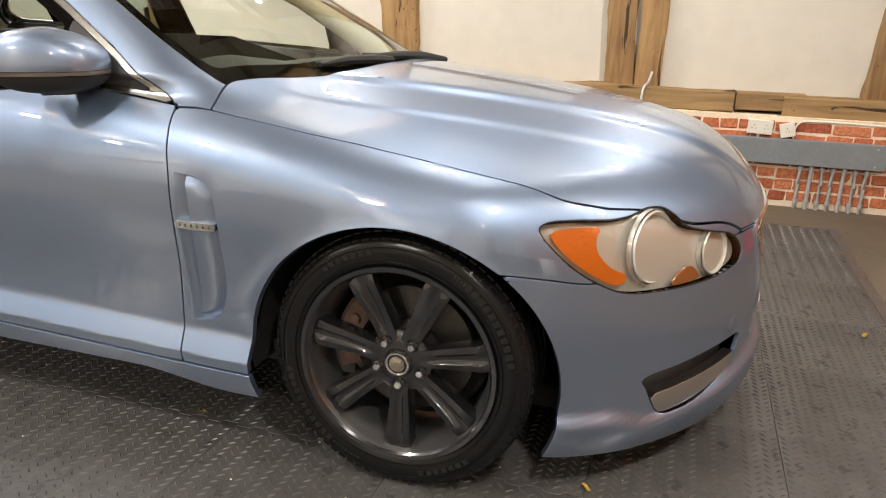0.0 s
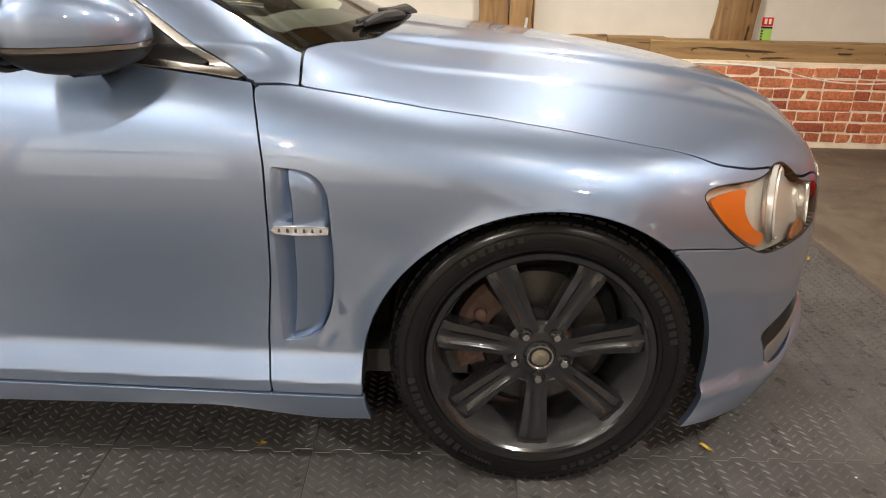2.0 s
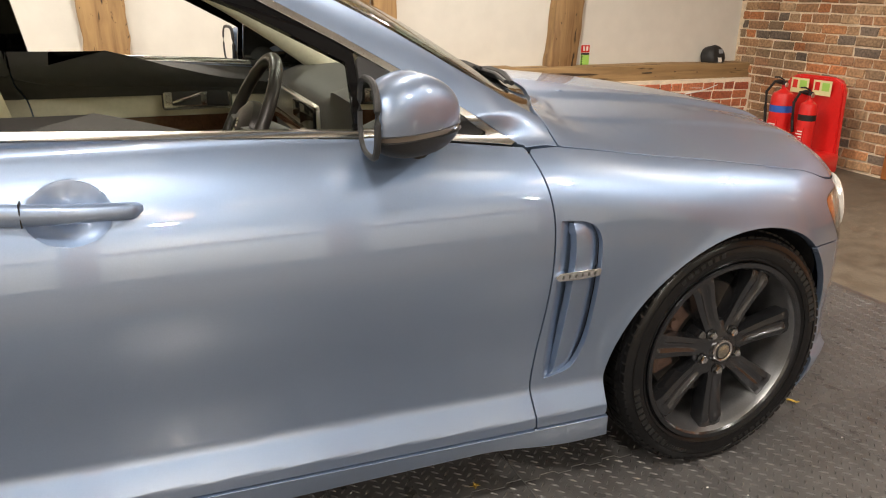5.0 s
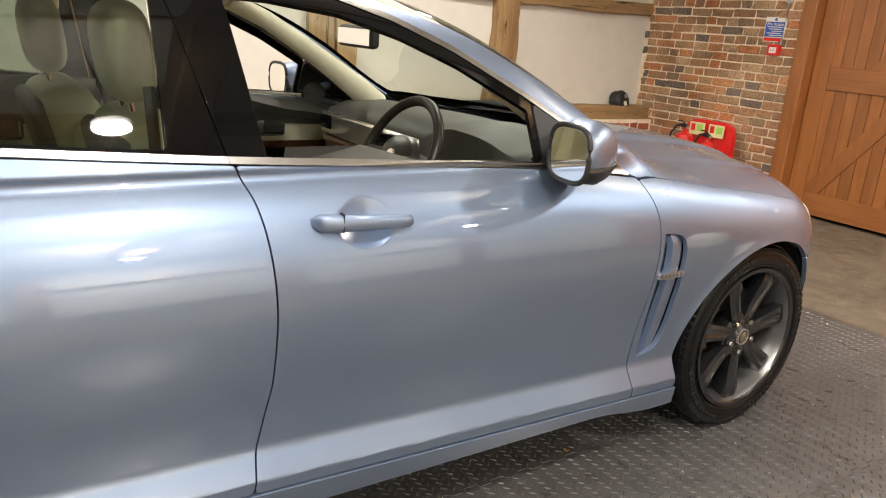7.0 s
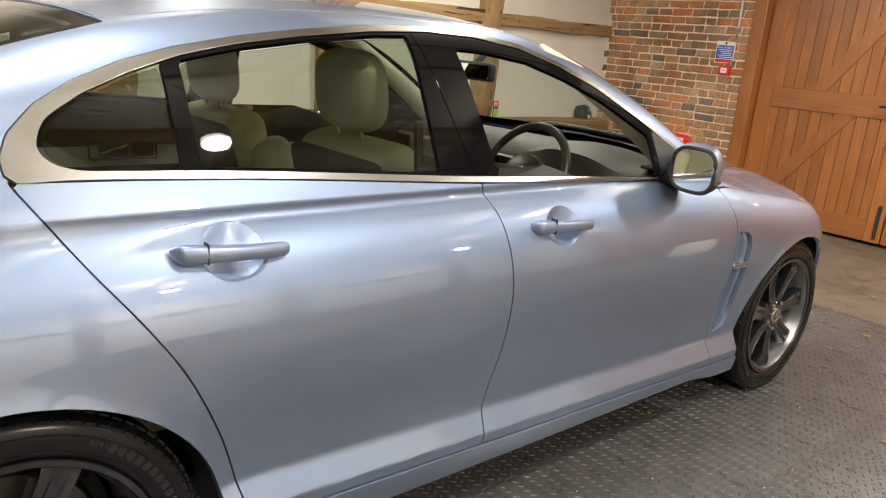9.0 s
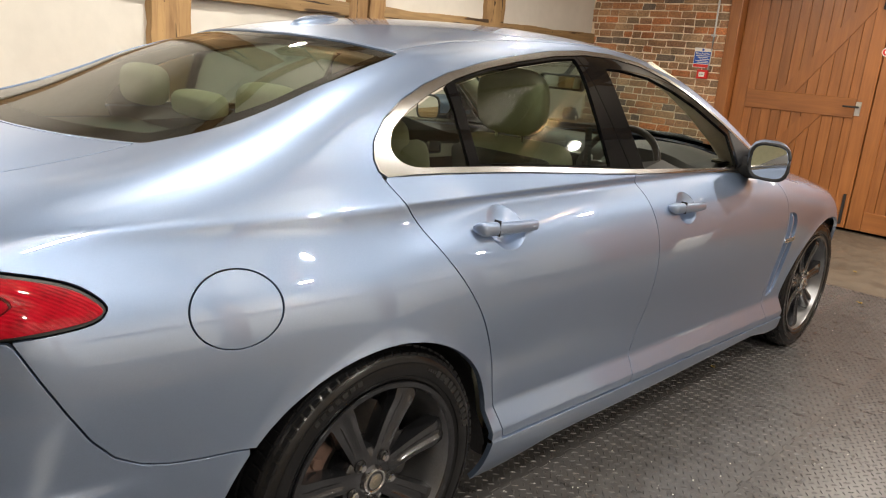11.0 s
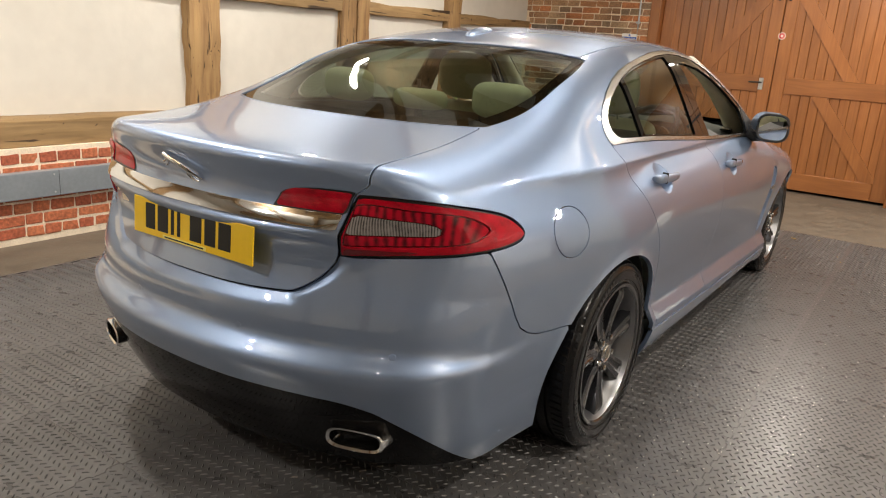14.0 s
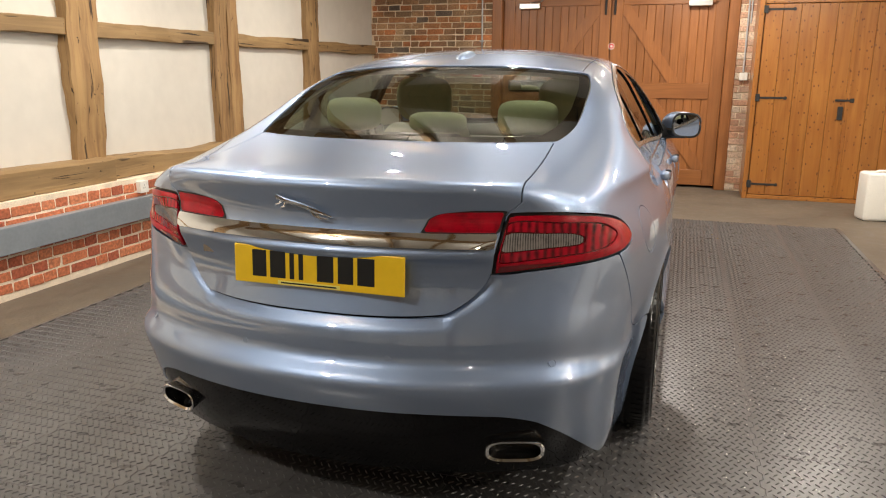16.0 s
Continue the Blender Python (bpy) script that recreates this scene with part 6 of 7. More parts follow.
def beam(name, x0, x1, y0, y1, z0, z1, material, label, seed, rough=0.012, axis=None, category="beam"):
    """A hand-hewn timber: a long box with uneven faces and worn edges."""
    dims = (x1 - x0, y1 - y0, z1 - z0)
    long = axis if axis is not None else dims.index(max(dims))
    n = max(6, int(dims[long] / 0.06))
    bm = bmesh.new()
    others = [k for k in range(3) if k != long]
    lo = (x0, y0, z0)
    rows = []
    off = Vector((seed * 7.3, seed * 3.1, seed * 1.7))
    for i in range(n + 1):
        row = []
        for a, b in ((0.06, 0), (0.5, 0), (0.94, 0), (1, 0.06), (1, 0.5), (1, 0.94), (0.94, 1), (0.5, 1), (0.06, 1), (0, 0.94), (0, 0.5), (0, 0.06)):
            p = [0, 0, 0]
            p[long] = lo[long] + dims[long] * i / n
            p[others[0]] = lo[others[0]] + dims[others[0]] * a
            p[others[1]] = lo[others[1]] + dims[others[1]] * b
            q = Vector(p)
            d = noise.noise_vector((q + off) * 1.3) * rough * 1.6 + noise.noise_vector((q + off) * 9) * rough * 0.45
            d[long] = 0
            row.append(bm.verts.new(q + d))
        rows.append(row)
    m = len(rows[0])
    for a, b in zip(rows, rows[1:]):
        for k in range(m):
            bm.faces.new((a[k], a[(k + 1) % m], b[(k + 1) % m], b[k]))
    bm.faces.new(rows[0])
    bm.faces.new(rows[-1])
    return tagged(part(name, bm, material, smooth=True), label, category, kind="structure")


# north wall framing
POST = "old oak post with worn edges and nail holes"
RAIL = "old oak rail let into the posts"
beam("post", -0.215, 0.085, 2.985, 3.10, 0.69, H, OAK_Z, POST, 1, 0.034)
beam("post", 1.49, 1.685, 2.985, 3.10, 0.70, H, OAK_Z, POST, 2, 0.022)
beam("post", 1.70, 1.87, 2.995, 3.10, 0.70, H, OAK_Z, POST, 3, 0.022)
beam("post", 3.145, 3.40, 2.985, 3.10, 0.69, H, OAK_Z, POST, 4, 0.034)
beam("post", -2.30, -2.02, 2.985, 3.10, 0.69, H, OAK_Z, POST, 5, 0.034)
beam("post", -4.2, -3.9, 2.985, 3.10, 0.69, H, OAK_Z, POST, 6, 0.034)
for k, (a, b) in enumerate(((-2.02, -0.20), (0.075, 1.50), (1.86, 3.20), (3.43, 5.11), (-3.9, -2.28))):
    beam("mid_rail", a, b, 3.01, 3.10, 1.555, 1.665, OAK_X, RAIL, 10 + k, 0.014)
beam("sole_plate", -6.0, -0.02, 2.865, 3.10, 0.565, 0.735, OAK_X, "long oak sole plate on the brick plinth", 20, 0.010)
beam("sole_plate", -0.03, 2.36, 2.885, 3.10, 0.565, 0.705, OAK_X, "rough oak sole plate on the brick plinth", 21, 0.020)
beam("sole_plate", 2.37, 2.80, 2.89, 3.10, 0.59, 0.700, OAK_X, "sawn oak sole plate on the brick plinth", 22, 0.008)
beam("sole_plate", 2.66, X1, 2.875, 3.10, 0.548, 0.695, OAK_X, "sawn oak sole plate on the brick plinth", 23, 0.006)

# timbers of the roof, and those added on the unseen south and west walls
for k, x in enumerate((-7.2, -5.0, -2.8, -0.6, 1.6, 3.8)):
    beam("post", x, x + 0.26, Y0 - 0.02, Y0 + 0.09, BASE, H, OAK_Z, POST, 30 + k, 0.015)
beam("mid_rail", X0, X1, Y0 - 0.02, Y0 + 0.07, 1.55, 1.68, OAK_X, RAIL, 40, 0.012)
for k, y in enumerate((-4.8, -2.4, 0.0, 2.0)):
    beam("post", X0 - 0.02, X0 + 0.09, y, y + 0.26, BASE, H, OAK_Z, POST, 42 + k, 0.015)
for k, x in enumerate((-7.0, -4.6, -2.2, 0.2, 2.6)):
    beam("tie_beam", x, x + 0.24, Y0, Y1, 3.10, 3.36, OAK_X, "heavy oak tie beam under the ceiling", 50 + k, 0.015, category="beam")
for k, y in enumerate((-5.2, -4.1, -3.0, -1.9, -0.8, 0.3, 1.4, 2.5)):
    beam("joist", X0, X1, y, y + 0.10, 3.38, 3.52, OAK_X, "oak ceiling joist", 60 + k, 0.008, category="beam")


# lamps under the roof, with bodies for the added fill lamps too
OVAL = Matrix.Diagonal((1, 0.55, 1, 1))


def make_lamp(x, y, z):
    t = thing("high_bay_lamp", "oval white lamp of the assumed, unseen roof lighting", "lamp", pose(x, y, z), "lamps under the roof")
    part("lamp_housing", lathe([(0.0, 0.09), (0.03, 0.09), (0.04, 0.05), (0.09, 0.02), (0.10, 0.0), (0.095, -0.004), (0.0, -0.002)], 36, m=OVAL), IRON, t, "black lamp housing", smooth=True)
    part("lamp_cord", tube([(0, 0, 0.09), (0, 0, 3.50 - z)], 0.006, 8), IRON, t)
    part("diffuser", lathe([(0.0, -0.010), (0.084, -0.010), (0.090, -0.005)], 36, m=OVAL), LAMP_FACE, t, "glowing diffuser")


for lx, ly, lz, lp in LAMPS:
    make_lamp(lx, ly, lz)


# ---- brickwork
def brick_mesh(l, seed, h=0.0625, d=0.02):
    r = random.Random(seed)
    bm = box(-l / 2, l / 2, -0.03, d, -h / 2, h / 2, 0.005, 1)
    for v in bm.verts:
        v.co += Vector((r.uniform(-1, 1) * 0.005, r.uniform(-1, 1) * 0.003, r.uniform(-1, 1) * 0.0035))
    me = bpy.data.meshes.new("brick")
    bmesh.ops.recalc_face_normals(bm, faces=bm.faces[:])
    bm.to_mesh(me)
    bm.free()
    return me


def lay_bricks(parent, start, along, length, out, courses, material, seed, z0=0.0, short=0.10):
    """Courses of stretchers and headers; short: the share of cut bricks."""
    r = random.Random(seed)
    forms = {}
    for l in (0.215, 0.1025, 0.15, 0.06):
        forms[l] = [brick_mesh(l, seed * 10 + k) for k in range(6)]
        for me in forms[l]:
            me.materials.append(material)
    turn = Matrix(((along[0], out[0], 0, 0), (along[1], out[1], 0, 0), (0, 0, 1, 0), (0, 0, 0, 1)))
    for c in range(courses):
        s = 0.0 if c % 2 else -0.05
        flem = c % 2 == 0
        while s < length - 0.03:
            if r.random() < short:
                l = 0.15
            else:
                l = 0.1025 if (flem if r.random() < 0.8 else not flem) else 0.215
            l = min(l, 0.215)
            if s + l > length:
                l = 0.06 if length - s < 0.1 else (0.1025 if length - s < 0.14 else 0.15)
            if s < 0:
                l = 0.1025
            mid = max(s, 0) + (l / 2)
            z = z0 + 0.0375 + 0.075 * c
            p = Vector(start) + Vector((*along, 0)) * mid + Vector((*out, 0)) * r.uniform(-0.003, 0.004) + Vector((0, 0, z + r.uniform(-0.002, 0.002)))
            o = new("brick", r.choice(forms[l]))
            o.parent = parent
            o.matrix_basis = Matrix.Translation(p) @ turn @ pose(0, 0, 0, 0, r.uniform(-0.5, 0.5), 0)
            s = max(s, 0) + l + 0.010


lay_bricks(wall_east, (X1, 1.42, 0), (0, 1), 1.63, (-1, 0), 32, OLD_BRICK, 5, short=0.42)
pier = bpy.data.objects["wall_east_pier"]
lay_bricks(pier, (X1, -1.66, 0), (0, 1), 0.23, (-1, 0), 32, PALE_BRICK, 8)
plinth = setting("brick_plinth", box(X0, X1 - 0.02, 2.8265, Y1, BASE, 0.57), PALE_MORTAR, "low red brick plinth under the oak frame", "wall")
lay_bricks(plinth, (-1.9, 2.842, 0), (1, 0), 6.98, (0, -1), 7, RED_BRICK, 11, z0=0.02)

# ---- the big double doors
GATE_X = 5.20
frame_t = setting("door_frame", box(X1 - 0.03, X1 + 0.14, 1.315, 1.435, BASE, 2.46, 0.006), DOOR_Z, "varnished timber door frame", "door frame")
part("jamb", box(X1 - 0.03, X1 + 0.14, -1.455, -1.335, BASE, 2.46, 0.006), DOOR_Z, frame_t)
part("head", box(X1 - 0.03, X1 + 0.14, -1.335, 1.315, 2.32, 2.46, 0.006), DOOR_Y, frame_t)


def make_gate(side):
    """One leaf, from the frame to the middle; side 1 is the leaf beside the stock brick wall."""
    g = setting("door_" + ("1" if side > 0 else "2"), box(GATE_X + 0.035, GATE_X + 0.05, min(side * 1.31, 0) , max(side * 1.31, 0), 0.012, 2.31), DOOR_Z, "closed varnished timber leaf with ledges and diagonal braces", "door")
    y = lambda v: side * v - 0.01
    def piece(name, a, b, z0, z1, x0, x1, m):
        lo, hi = sorted((y(a), y(b)))
        return part(name, box(x0, x1, lo, hi, z0, z1, 0.004), m, g)
    n = 11
    for k in range(n):
        a, b = 0.12 + 1.08 * k / n, 0.12 + 1.08 * (k + 1) / n
        piece("board", a + 0.0018, b - 0.0018, 0.02, 2.30, GATE_X + 0.016, GATE_X + 0.034, DOOR_Z)
    piece("stile", 1.18, 1.322, 0.015, 2.305, GATE_X, GATE_X + 0.034, DOOR_Z)
    piece("stile", 0.006, 0.135, 0.015, 2.305, GATE_X, GATE_X + 0.034, DOOR_Z)
    for z0, z1 in ((0.015, 0.20), (1.045, 1.225), (2.13, 2.305)):
        piece("ledge", 0.137, 1.178, z0, z1, GATE_X + 0.0015, GATE_X + 0.034, DOOR_Y)
    for (ya, za), (yb, zb) in (((1.14, 0.20), (0.50, 1.045)), ((0.78, 1.225), (0.14, 2.13))):
        w = 0.062
        dy, dz = yb - ya, zb - za
        l = math.hypot(dy, dz)
        ny, nz = -dz / l * w, dy / l * w
        bm = bmesh.new()
        e = 0.04
        quad = []
        for xx in (GATE_X + 0.003, GATE_X + 0.033):
            quad.append([bm.verts.new((xx, y(p), q)) for p, q in ((ya + w * l / abs(dz), za), (ya - w * l / abs(dz), za), (yb - w * l / abs(dz), zb), (yb + w * l / abs(dz), zb))])
        bm.faces.new(quad[0])
        bm.faces.new(quad[1])
        for k in range(4):
            bm.faces.new((quad[0][k], quad[0][(k + 1) % 4], quad[1][(k + 1) % 4], quad[1][k]))
        part("brace", bm, DOOR_Z, g)
    return g


g1, g2 = make_gate(1), make_gate(-1)
latch = part("latch_plate", box(GATE_X - 0.008, GATE_X - 0.001, 0.075, 0.125, 1.07, 1.20, 0.003), SATIN, g1, "steel latch plate")
part("latch_lever", tube([(GATE_X - 0.008, 0.10, 1.15), (GATE_X - 0.05, 0.10, 1.15), (GATE_X - 0.055, 0.13, 1.15), (GATE_X - 0.055, 0.22, 1.148)], 0.009, 8), IRON, latch)
part("round_sticker", lathe([(0, 0.001), (0.038, 0.001), (0.038, 0)], 24, m=pose(GATE_X - 0.0005, -0.03, 1.655, 0, -90, 0)), WHITE, g2, "small round white sticker")
part("sticker_mark", lathe([(0.015, 0.0015), (0.030, 0.0015)], 24, m=pose(GATE_X - 0.001, -0.03, 1.655, 0, -90, 0)), RED, g2)
part("drop_bolt", box(GATE_X - 0.02, GATE_X - 0.001, 0.03, 0.055, 0.05, 0.34, 0.004), IRON, g1, "black iron bolt")
for yy in (0.055, -0.055):
    part("top_bolt", box(GATE_X - 0.02, GATE_X - 0.001, yy - 0.012, yy + 0.012, 2.02, 2.28, 0.004), IRON, g1 if yy > 0 else g2, "black iron bolt")
for yy, g in ((0.98, g1), (-1.02, g2)):
    c = part("door_closer", box(GATE_X - 0.06, GATE_X - 0.001, yy - 0.13, yy + 0.13, 2.10, 2.165, 0.006, 2), SATIN, g, "grey overhead door closer")
    part("closer_arm", tube([(GATE_X - 0.03, yy, 2.17), (GATE_X - 0.10, yy - 0.15, 2.18), (X1 - 0.03, yy - 0.30, 2.33)], 0.009, 6), SATIN, c)

# ---- pine cupboard doors
PX = 4.56
cup = setting("pine_partition", box(PX + 0.05, PX + 0.09, -4.6, -1.64, BASE, 2.5), PINE_Z, "knotty pine partition with ledged doors", "partition")
part("corner_post", box(PX, PX + 0.10, -1.665, -1.615, BASE, 2.5, 0.004), PINE_Z, cup)
part("return_board", box(PX + 0.10, X1, -1.64, -1.62, BASE, 2.5), PINE_Z, cup)
part("head_board", box(PX + 0.01, PX + 0.05, -4.6, -1.667, 2.065, 2.5, 0.004), PINE_Y, cup)
part("threshold", box(PX - 0.002, PX + 0.05, -4.6, -1.667, BASE, 0.03, 0.004), PINE_Y, cup)


def pine_door(name, ya, yb, n, label):
    d = setting(name, box(PX + 0.034, PX + 0.048, yb, ya, 0.035, 2.06), PINE_Z, label, "door")
    for k in range(n):
        a, b = ya + (yb - ya) * k / n, ya + (yb - ya) * (k + 1) / n
        part("board", box(PX + 0.010, PX + 0.033, b + 0.0012, a - 0.0012, 0.036, 2.058, 0.003), PINE_Z, d)
    return d


pd = pine_door("door_3", -1.675, -2.545, 5, "closed knotty pine boarded door with black hinges")
pd2 = pine_door("door_4", -2.565, -3.45, 5, "closed knotty pine boarded door")
pine_door("door_5", -3.47, -4.4, 5, "closed knotty pine boarded door")
part("door_stop", box(PX - 0.004, PX + 0.012, -2.575, -2.535, 0.035, 2.06, 0.003), PINE_Z, pd2)
for z in (0.15, 1.09, 2.005):
    hg = part("strap_hinge", box(PX + 0.003, PX + 0.010, -1.955, -1.70, z - 0.011, z + 0.011, 0.002), IRON, pd, "black tee hinge")
    part("hinge_butt", box(PX - 0.008, PX + 0.001, -1.70, -1.655, z - 0.04, z + 0.04, 0.003), IRON, hg)
    part("hinge_tip", lathe([(0, 0.002), (0.018, 0.001), (0.018, 0)], 14, m=pose(PX + 0.004, -1.955, z, 0, -90, 0)), IRON, hg)
bt = part("slide_bolt", box(PX - 0.006, PX + 0.010, -2.60, -2.44, 1.062, 1.085, 0.003), IRON, pd, "black slide bolt")
part("bolt_keep", box(PX - 0.008, PX - 0.0005, -2.62, -2.58, 1.052, 1.095, 0.003), IRON, bt)
part("latch_box", box(PX - 0.015, PX + 0.010, -2.525, -2.475, 0.87, 1.01, 0.004), IRON, pd, "black latch")

# ---- black rubber matting in interlocking tiles
T, RAMP = 0.506, 0.06
mats = thing("floor_mat", "interlocking black rubber tiles with raised tread", "mat", pose(0, 0, 0))


def mat_tile():
    """One tile: straight ends, toothed sides that mesh with the next tile, slanting tread bars."""
    d, teeth, g, n = 0.0065, 5, 0.0007, 40
    side = [((k + f) / (2 * teeth) * T - T / 2, (d if k % 2 else -d)) for k in range(2 * teeth) for f in ((0.0 if k == 0 else 0.10), (1.0 if k == 2 * teeth - 1 else 0.90))]
    low = [(x, o - T / 2) for x, o in side]
    high = [(x, o + T / 2) for x, o in side]
    verts, faces = [], []
    for z, e in ((-0.0135, 0.0), (-0.0014, 0.0), (0.0, 0.0010)):
        k = 1 - (0.0004 + e) / (T / 2)
        verts += [(x * k, y + g + e, z) for x, y in low] + [(x * k, y - g - e, z) for x, y in high[::-1]]
    m = len(low)
    n = 2 * m
    for ring in (0, n):
        faces += [(ring + k, ring + (k + 1) % n, ring + n + (k + 1) % n, ring + n + k) for k in range(n)]
    faces += [(2 * n + k, 2 * n + k + 1, 3 * n - 2 - k, 3 * n - 1 - k) for k in range(m - 1)]
    c, p = 18, T / 18
    for i in range(c):
        for j in range(c):
            x, y = (i + 0.5) * p - T / 2, (j + 0.5 + 0.25 * (i % 2 * 2 - 1)) * p - T / 2
            if abs(y) > T / 2 - 0.017:
                continue
            a = math.radians(42 if i % 2 else -42)
            u, v = Vector((math.cos(a), math.sin(a))) * 0.0128, Vector((-math.sin(a), math.cos(a))) * 0.0026
            b, q = len(verts), Vector((x, y))
            verts += [(*(q - u), 0), (*(q - u * 0.35 - v), 0), (*(q + u * 0.35 - v), 0), (*(q + u), 0), (*(q + u * 0.35 + v), 0), (*(q - u * 0.35 + v), 0), (*(q - u * 0.5), 0.0034), (*(q + u * 0.5), 0.0034)]
            faces += [(b, b + 1, b + 6), (b + 1, b + 2, b + 7, b + 6), (b + 2, b + 3, b + 7), (b + 3, b + 4, b + 7), (b + 4, b + 5, b + 6, b + 7), (b + 5, b, b + 6)]
    me = bpy.data.meshes.new("mat_tile")
    me.from_pydata(verts, [], faces)
    me.update()
    me.materials.append(MAT_RUBBER)
    return me


tile = mat_tile()
mx1, my0, my1 = 3.0 - RAMP, -2.293, 2.261
for i in range(18):
    for j in range(9):
        o = new("mat_tile", tile)
        o.parent = mats
        o.matrix_basis = pose(mx1 - T * (i + 0.5), my0 + T * (j + 0.5), 0)
ey = my1
xe = mx1 - T * 18


def ramp(name, pts):
    bm = bmesh.new()
    lo = [bm.verts.new((x, y, BASE + 0.0005)) for x, y, z in pts]
    hi = [bm.verts.new((x, y, z)) for x, y, z in pts]
    bm.faces.new(hi)
    for k in range(4):
        bm.faces.new((lo[k], lo[(k + 1) % 4], hi[(k + 1) % 4], hi[k]))
    part(name, bm, MAT_RUBBER, mats, "plain sloping mat edge")


e = BASE + 0.003
RY = 0.05
ramp("mat_edge", [(mx1 + 0.001, my0 - 0.004, 0), (mx1 + 0.001, ey + 0.004, 0), (3.0, ey + RY, e), (3.0, my0 - RY, e)])
ramp("mat_edge", [(xe, my0 - 0.0075, 0), (mx1, my0 - 0.0075, 0), (2.999, my0 - RY, e), (xe, my0 - RY, e)])
ramp("mat_edge", [(xe, ey + 0.0075, 0), (mx1, ey + 0.0075, 0), (2.999, ey + RY, e), (xe, ey + RY, e)])

# ---- trunking, sockets and pipes on the plinth
trunk = thing("cable_trunking", "long grey painted steel cable trunking on the plinth", "trunking", pose(0, 0, 0))
part("trunking_body", box(-5.5, 3.29, 2.765, 2.834, 0.275, 0.435, 0.004, 2), GREY_METAL, trunk)
for x in (-4.6, -3.0, -1.4, 0.2, 1.8, 3.23):
    for z in (0.30, 0.41):
        part("screw", lathe([(0, 0.003), (0.005, 0.002), (0.006, 0)], 10, m=pose(x, 2.765, z, 90)), ZINC, trunk)
    if x < 3:
        part("cover_joint", box(x + 0.03, x + 0.032, 2.7636, 2.766, 0.276, 0.434), INK, trunk)
for k in range(7):
    x = 2.815 + 0.064 * k
    p = thing("conduit_pipe", "short galvanised conduit running into the floor", "pipe", pose(x, 2.80, 0), "conduits below the trunking")
    part("pipe", tube([(0, 0, 0.285), (0.004 * (k % 3 - 1), 0, 0.15), (0, 0, BASE)], 0.0125, 12), ZINC, p, smooth=True)
    for z in (0.25, 0.035):
        part("collar", lathe([(0.0125, -0.012), (0.0165, -0.012), (0.0165, 0.012), (0.0125, 0.012)], 12, m=pose(0, 0, z)), ZINC, p, smooth=True)


def make_socket(x, z, w, turn, label):
    t = thing("wall_socket", label, "socket", pose(x, 2.826, z, 0, turn, 0))
    part("back_box", box(-w / 2, w / 2, -0.030, 0.016, -0.043, 0.043, 0.004, 2), WHITE, t)
    part("face_plate", box(-w / 2 - 0.001, w / 2 + 0.001, -0.039, -0.031, -0.044, 0.044, 0.003, 2), WHITE, t)
    for c in ((-w / 4, w / 4) if w > 0.1 else (0,)):
        for dx, dz, a, b in ((0, 0.012, 0.002, 0.004), (-0.011, -0.008, 0.0035, 0.002), (0.011, -0.008, 0.0035, 0.002)):
            part("pin_hole", box(c + dx - a, c + dx + a, -0.0395, -0.0385, dz - b, dz + b), INK, t)
        part("switch_rocker", box(c + 0.018, c + 0.028, -0.042, -0.038, 0.012, 0.030, 0.002), WHITE, t)
    return t


make_socket(2.535, 0.500, 0.150, 2, "double white plastic wall socket on the brick plinth")
make_socket(2.70, 0.490, 0.088, -14, "tilted white data socket on the brick plinth")
make_socket(0.17, 0.505, 0.086, 0, "single white wall socket on the brick plinth")
make_socket(0.52, 0.495, 0.15, 0, "double white wall socket near an oak post")
part("socket_lead", tube([(2.53, 2.80, 0.46), (2.53, 2.80, 0.43)], 0.010, 8), ZINC, trunk)


def cable(name, pts, r, material, label):
    """A sagging cable through a few points."""
    out = []
    for i in range(len(pts) - 1):
        p = [Vector(pts[max(i - 1, 0)]), Vector(pts[i]), Vector(pts[i + 1]), Vector(pts[min(i + 2, len(pts) - 1)])]
        for k in range(10):
            t = k / 10
            out.append(0.5 * (2 * p[1] + (p[2] - p[0]) * t + (2 * p[0] - 5 * p[1] + 4 * p[2] - p[3]) * t * t + (3 * p[1] - p[0] - 3 * p[2] + p[3]) * t**3))
    out.append(Vector(pts[-1]))
    t = tagged(part(name, tube(out, r, 8), material, smooth=True), label, "cable")
    return t


cable("cable", [(1.815, 2.96, 0.80), (1.80, 2.90, 0.735), (1.775, 2.868, 0.70), (1.768, 2.838, 0.60), (1.765, 2.80, 0.44)], 0.009, ZINC, "grey cable dropping over the sole plate")
cable("cable", [(2.74, 2.80, 0.44), (2.76, 2.815, 0.53), (2.86, 2.82, 0.552), (3.3, 2.826, 0.545), (3.7, 2.83, 0.515), (4.1, 2.83, 0.53), (4.55, 2.83, 0.50), (4.78, 2.86, 0.545), (4.86, 2.94, 0.66)], 0.006, WHITE, "white cable slung along the sole plate")
cable("cable", [(3.2, 2.835, 0.555), (3.5, 2.83, 0.535), (3.8, 2.825, 0.465), (4.15, 2.825, 0.44), (4.5, 2.82, 0.47), (4.72, 2.83, 0.52)], 0.006, WHITE, "white cable sagging across the plinth")
cable("cable", [(3.15, 2.835, 0.56), (3.6, 2.83, 0.53), (4.0, 2.828, 0.51), (4.4, 2.828, 0.515), (4.74, 2.84, 0.545)], 0.004, INK, "thin black cable along the plinth")
beam("split_peg", 3.96, 4.05, 2.866, 2.885, 0.630, 0.636, IRON, "dark split in the sole plate", 90, 0.003)

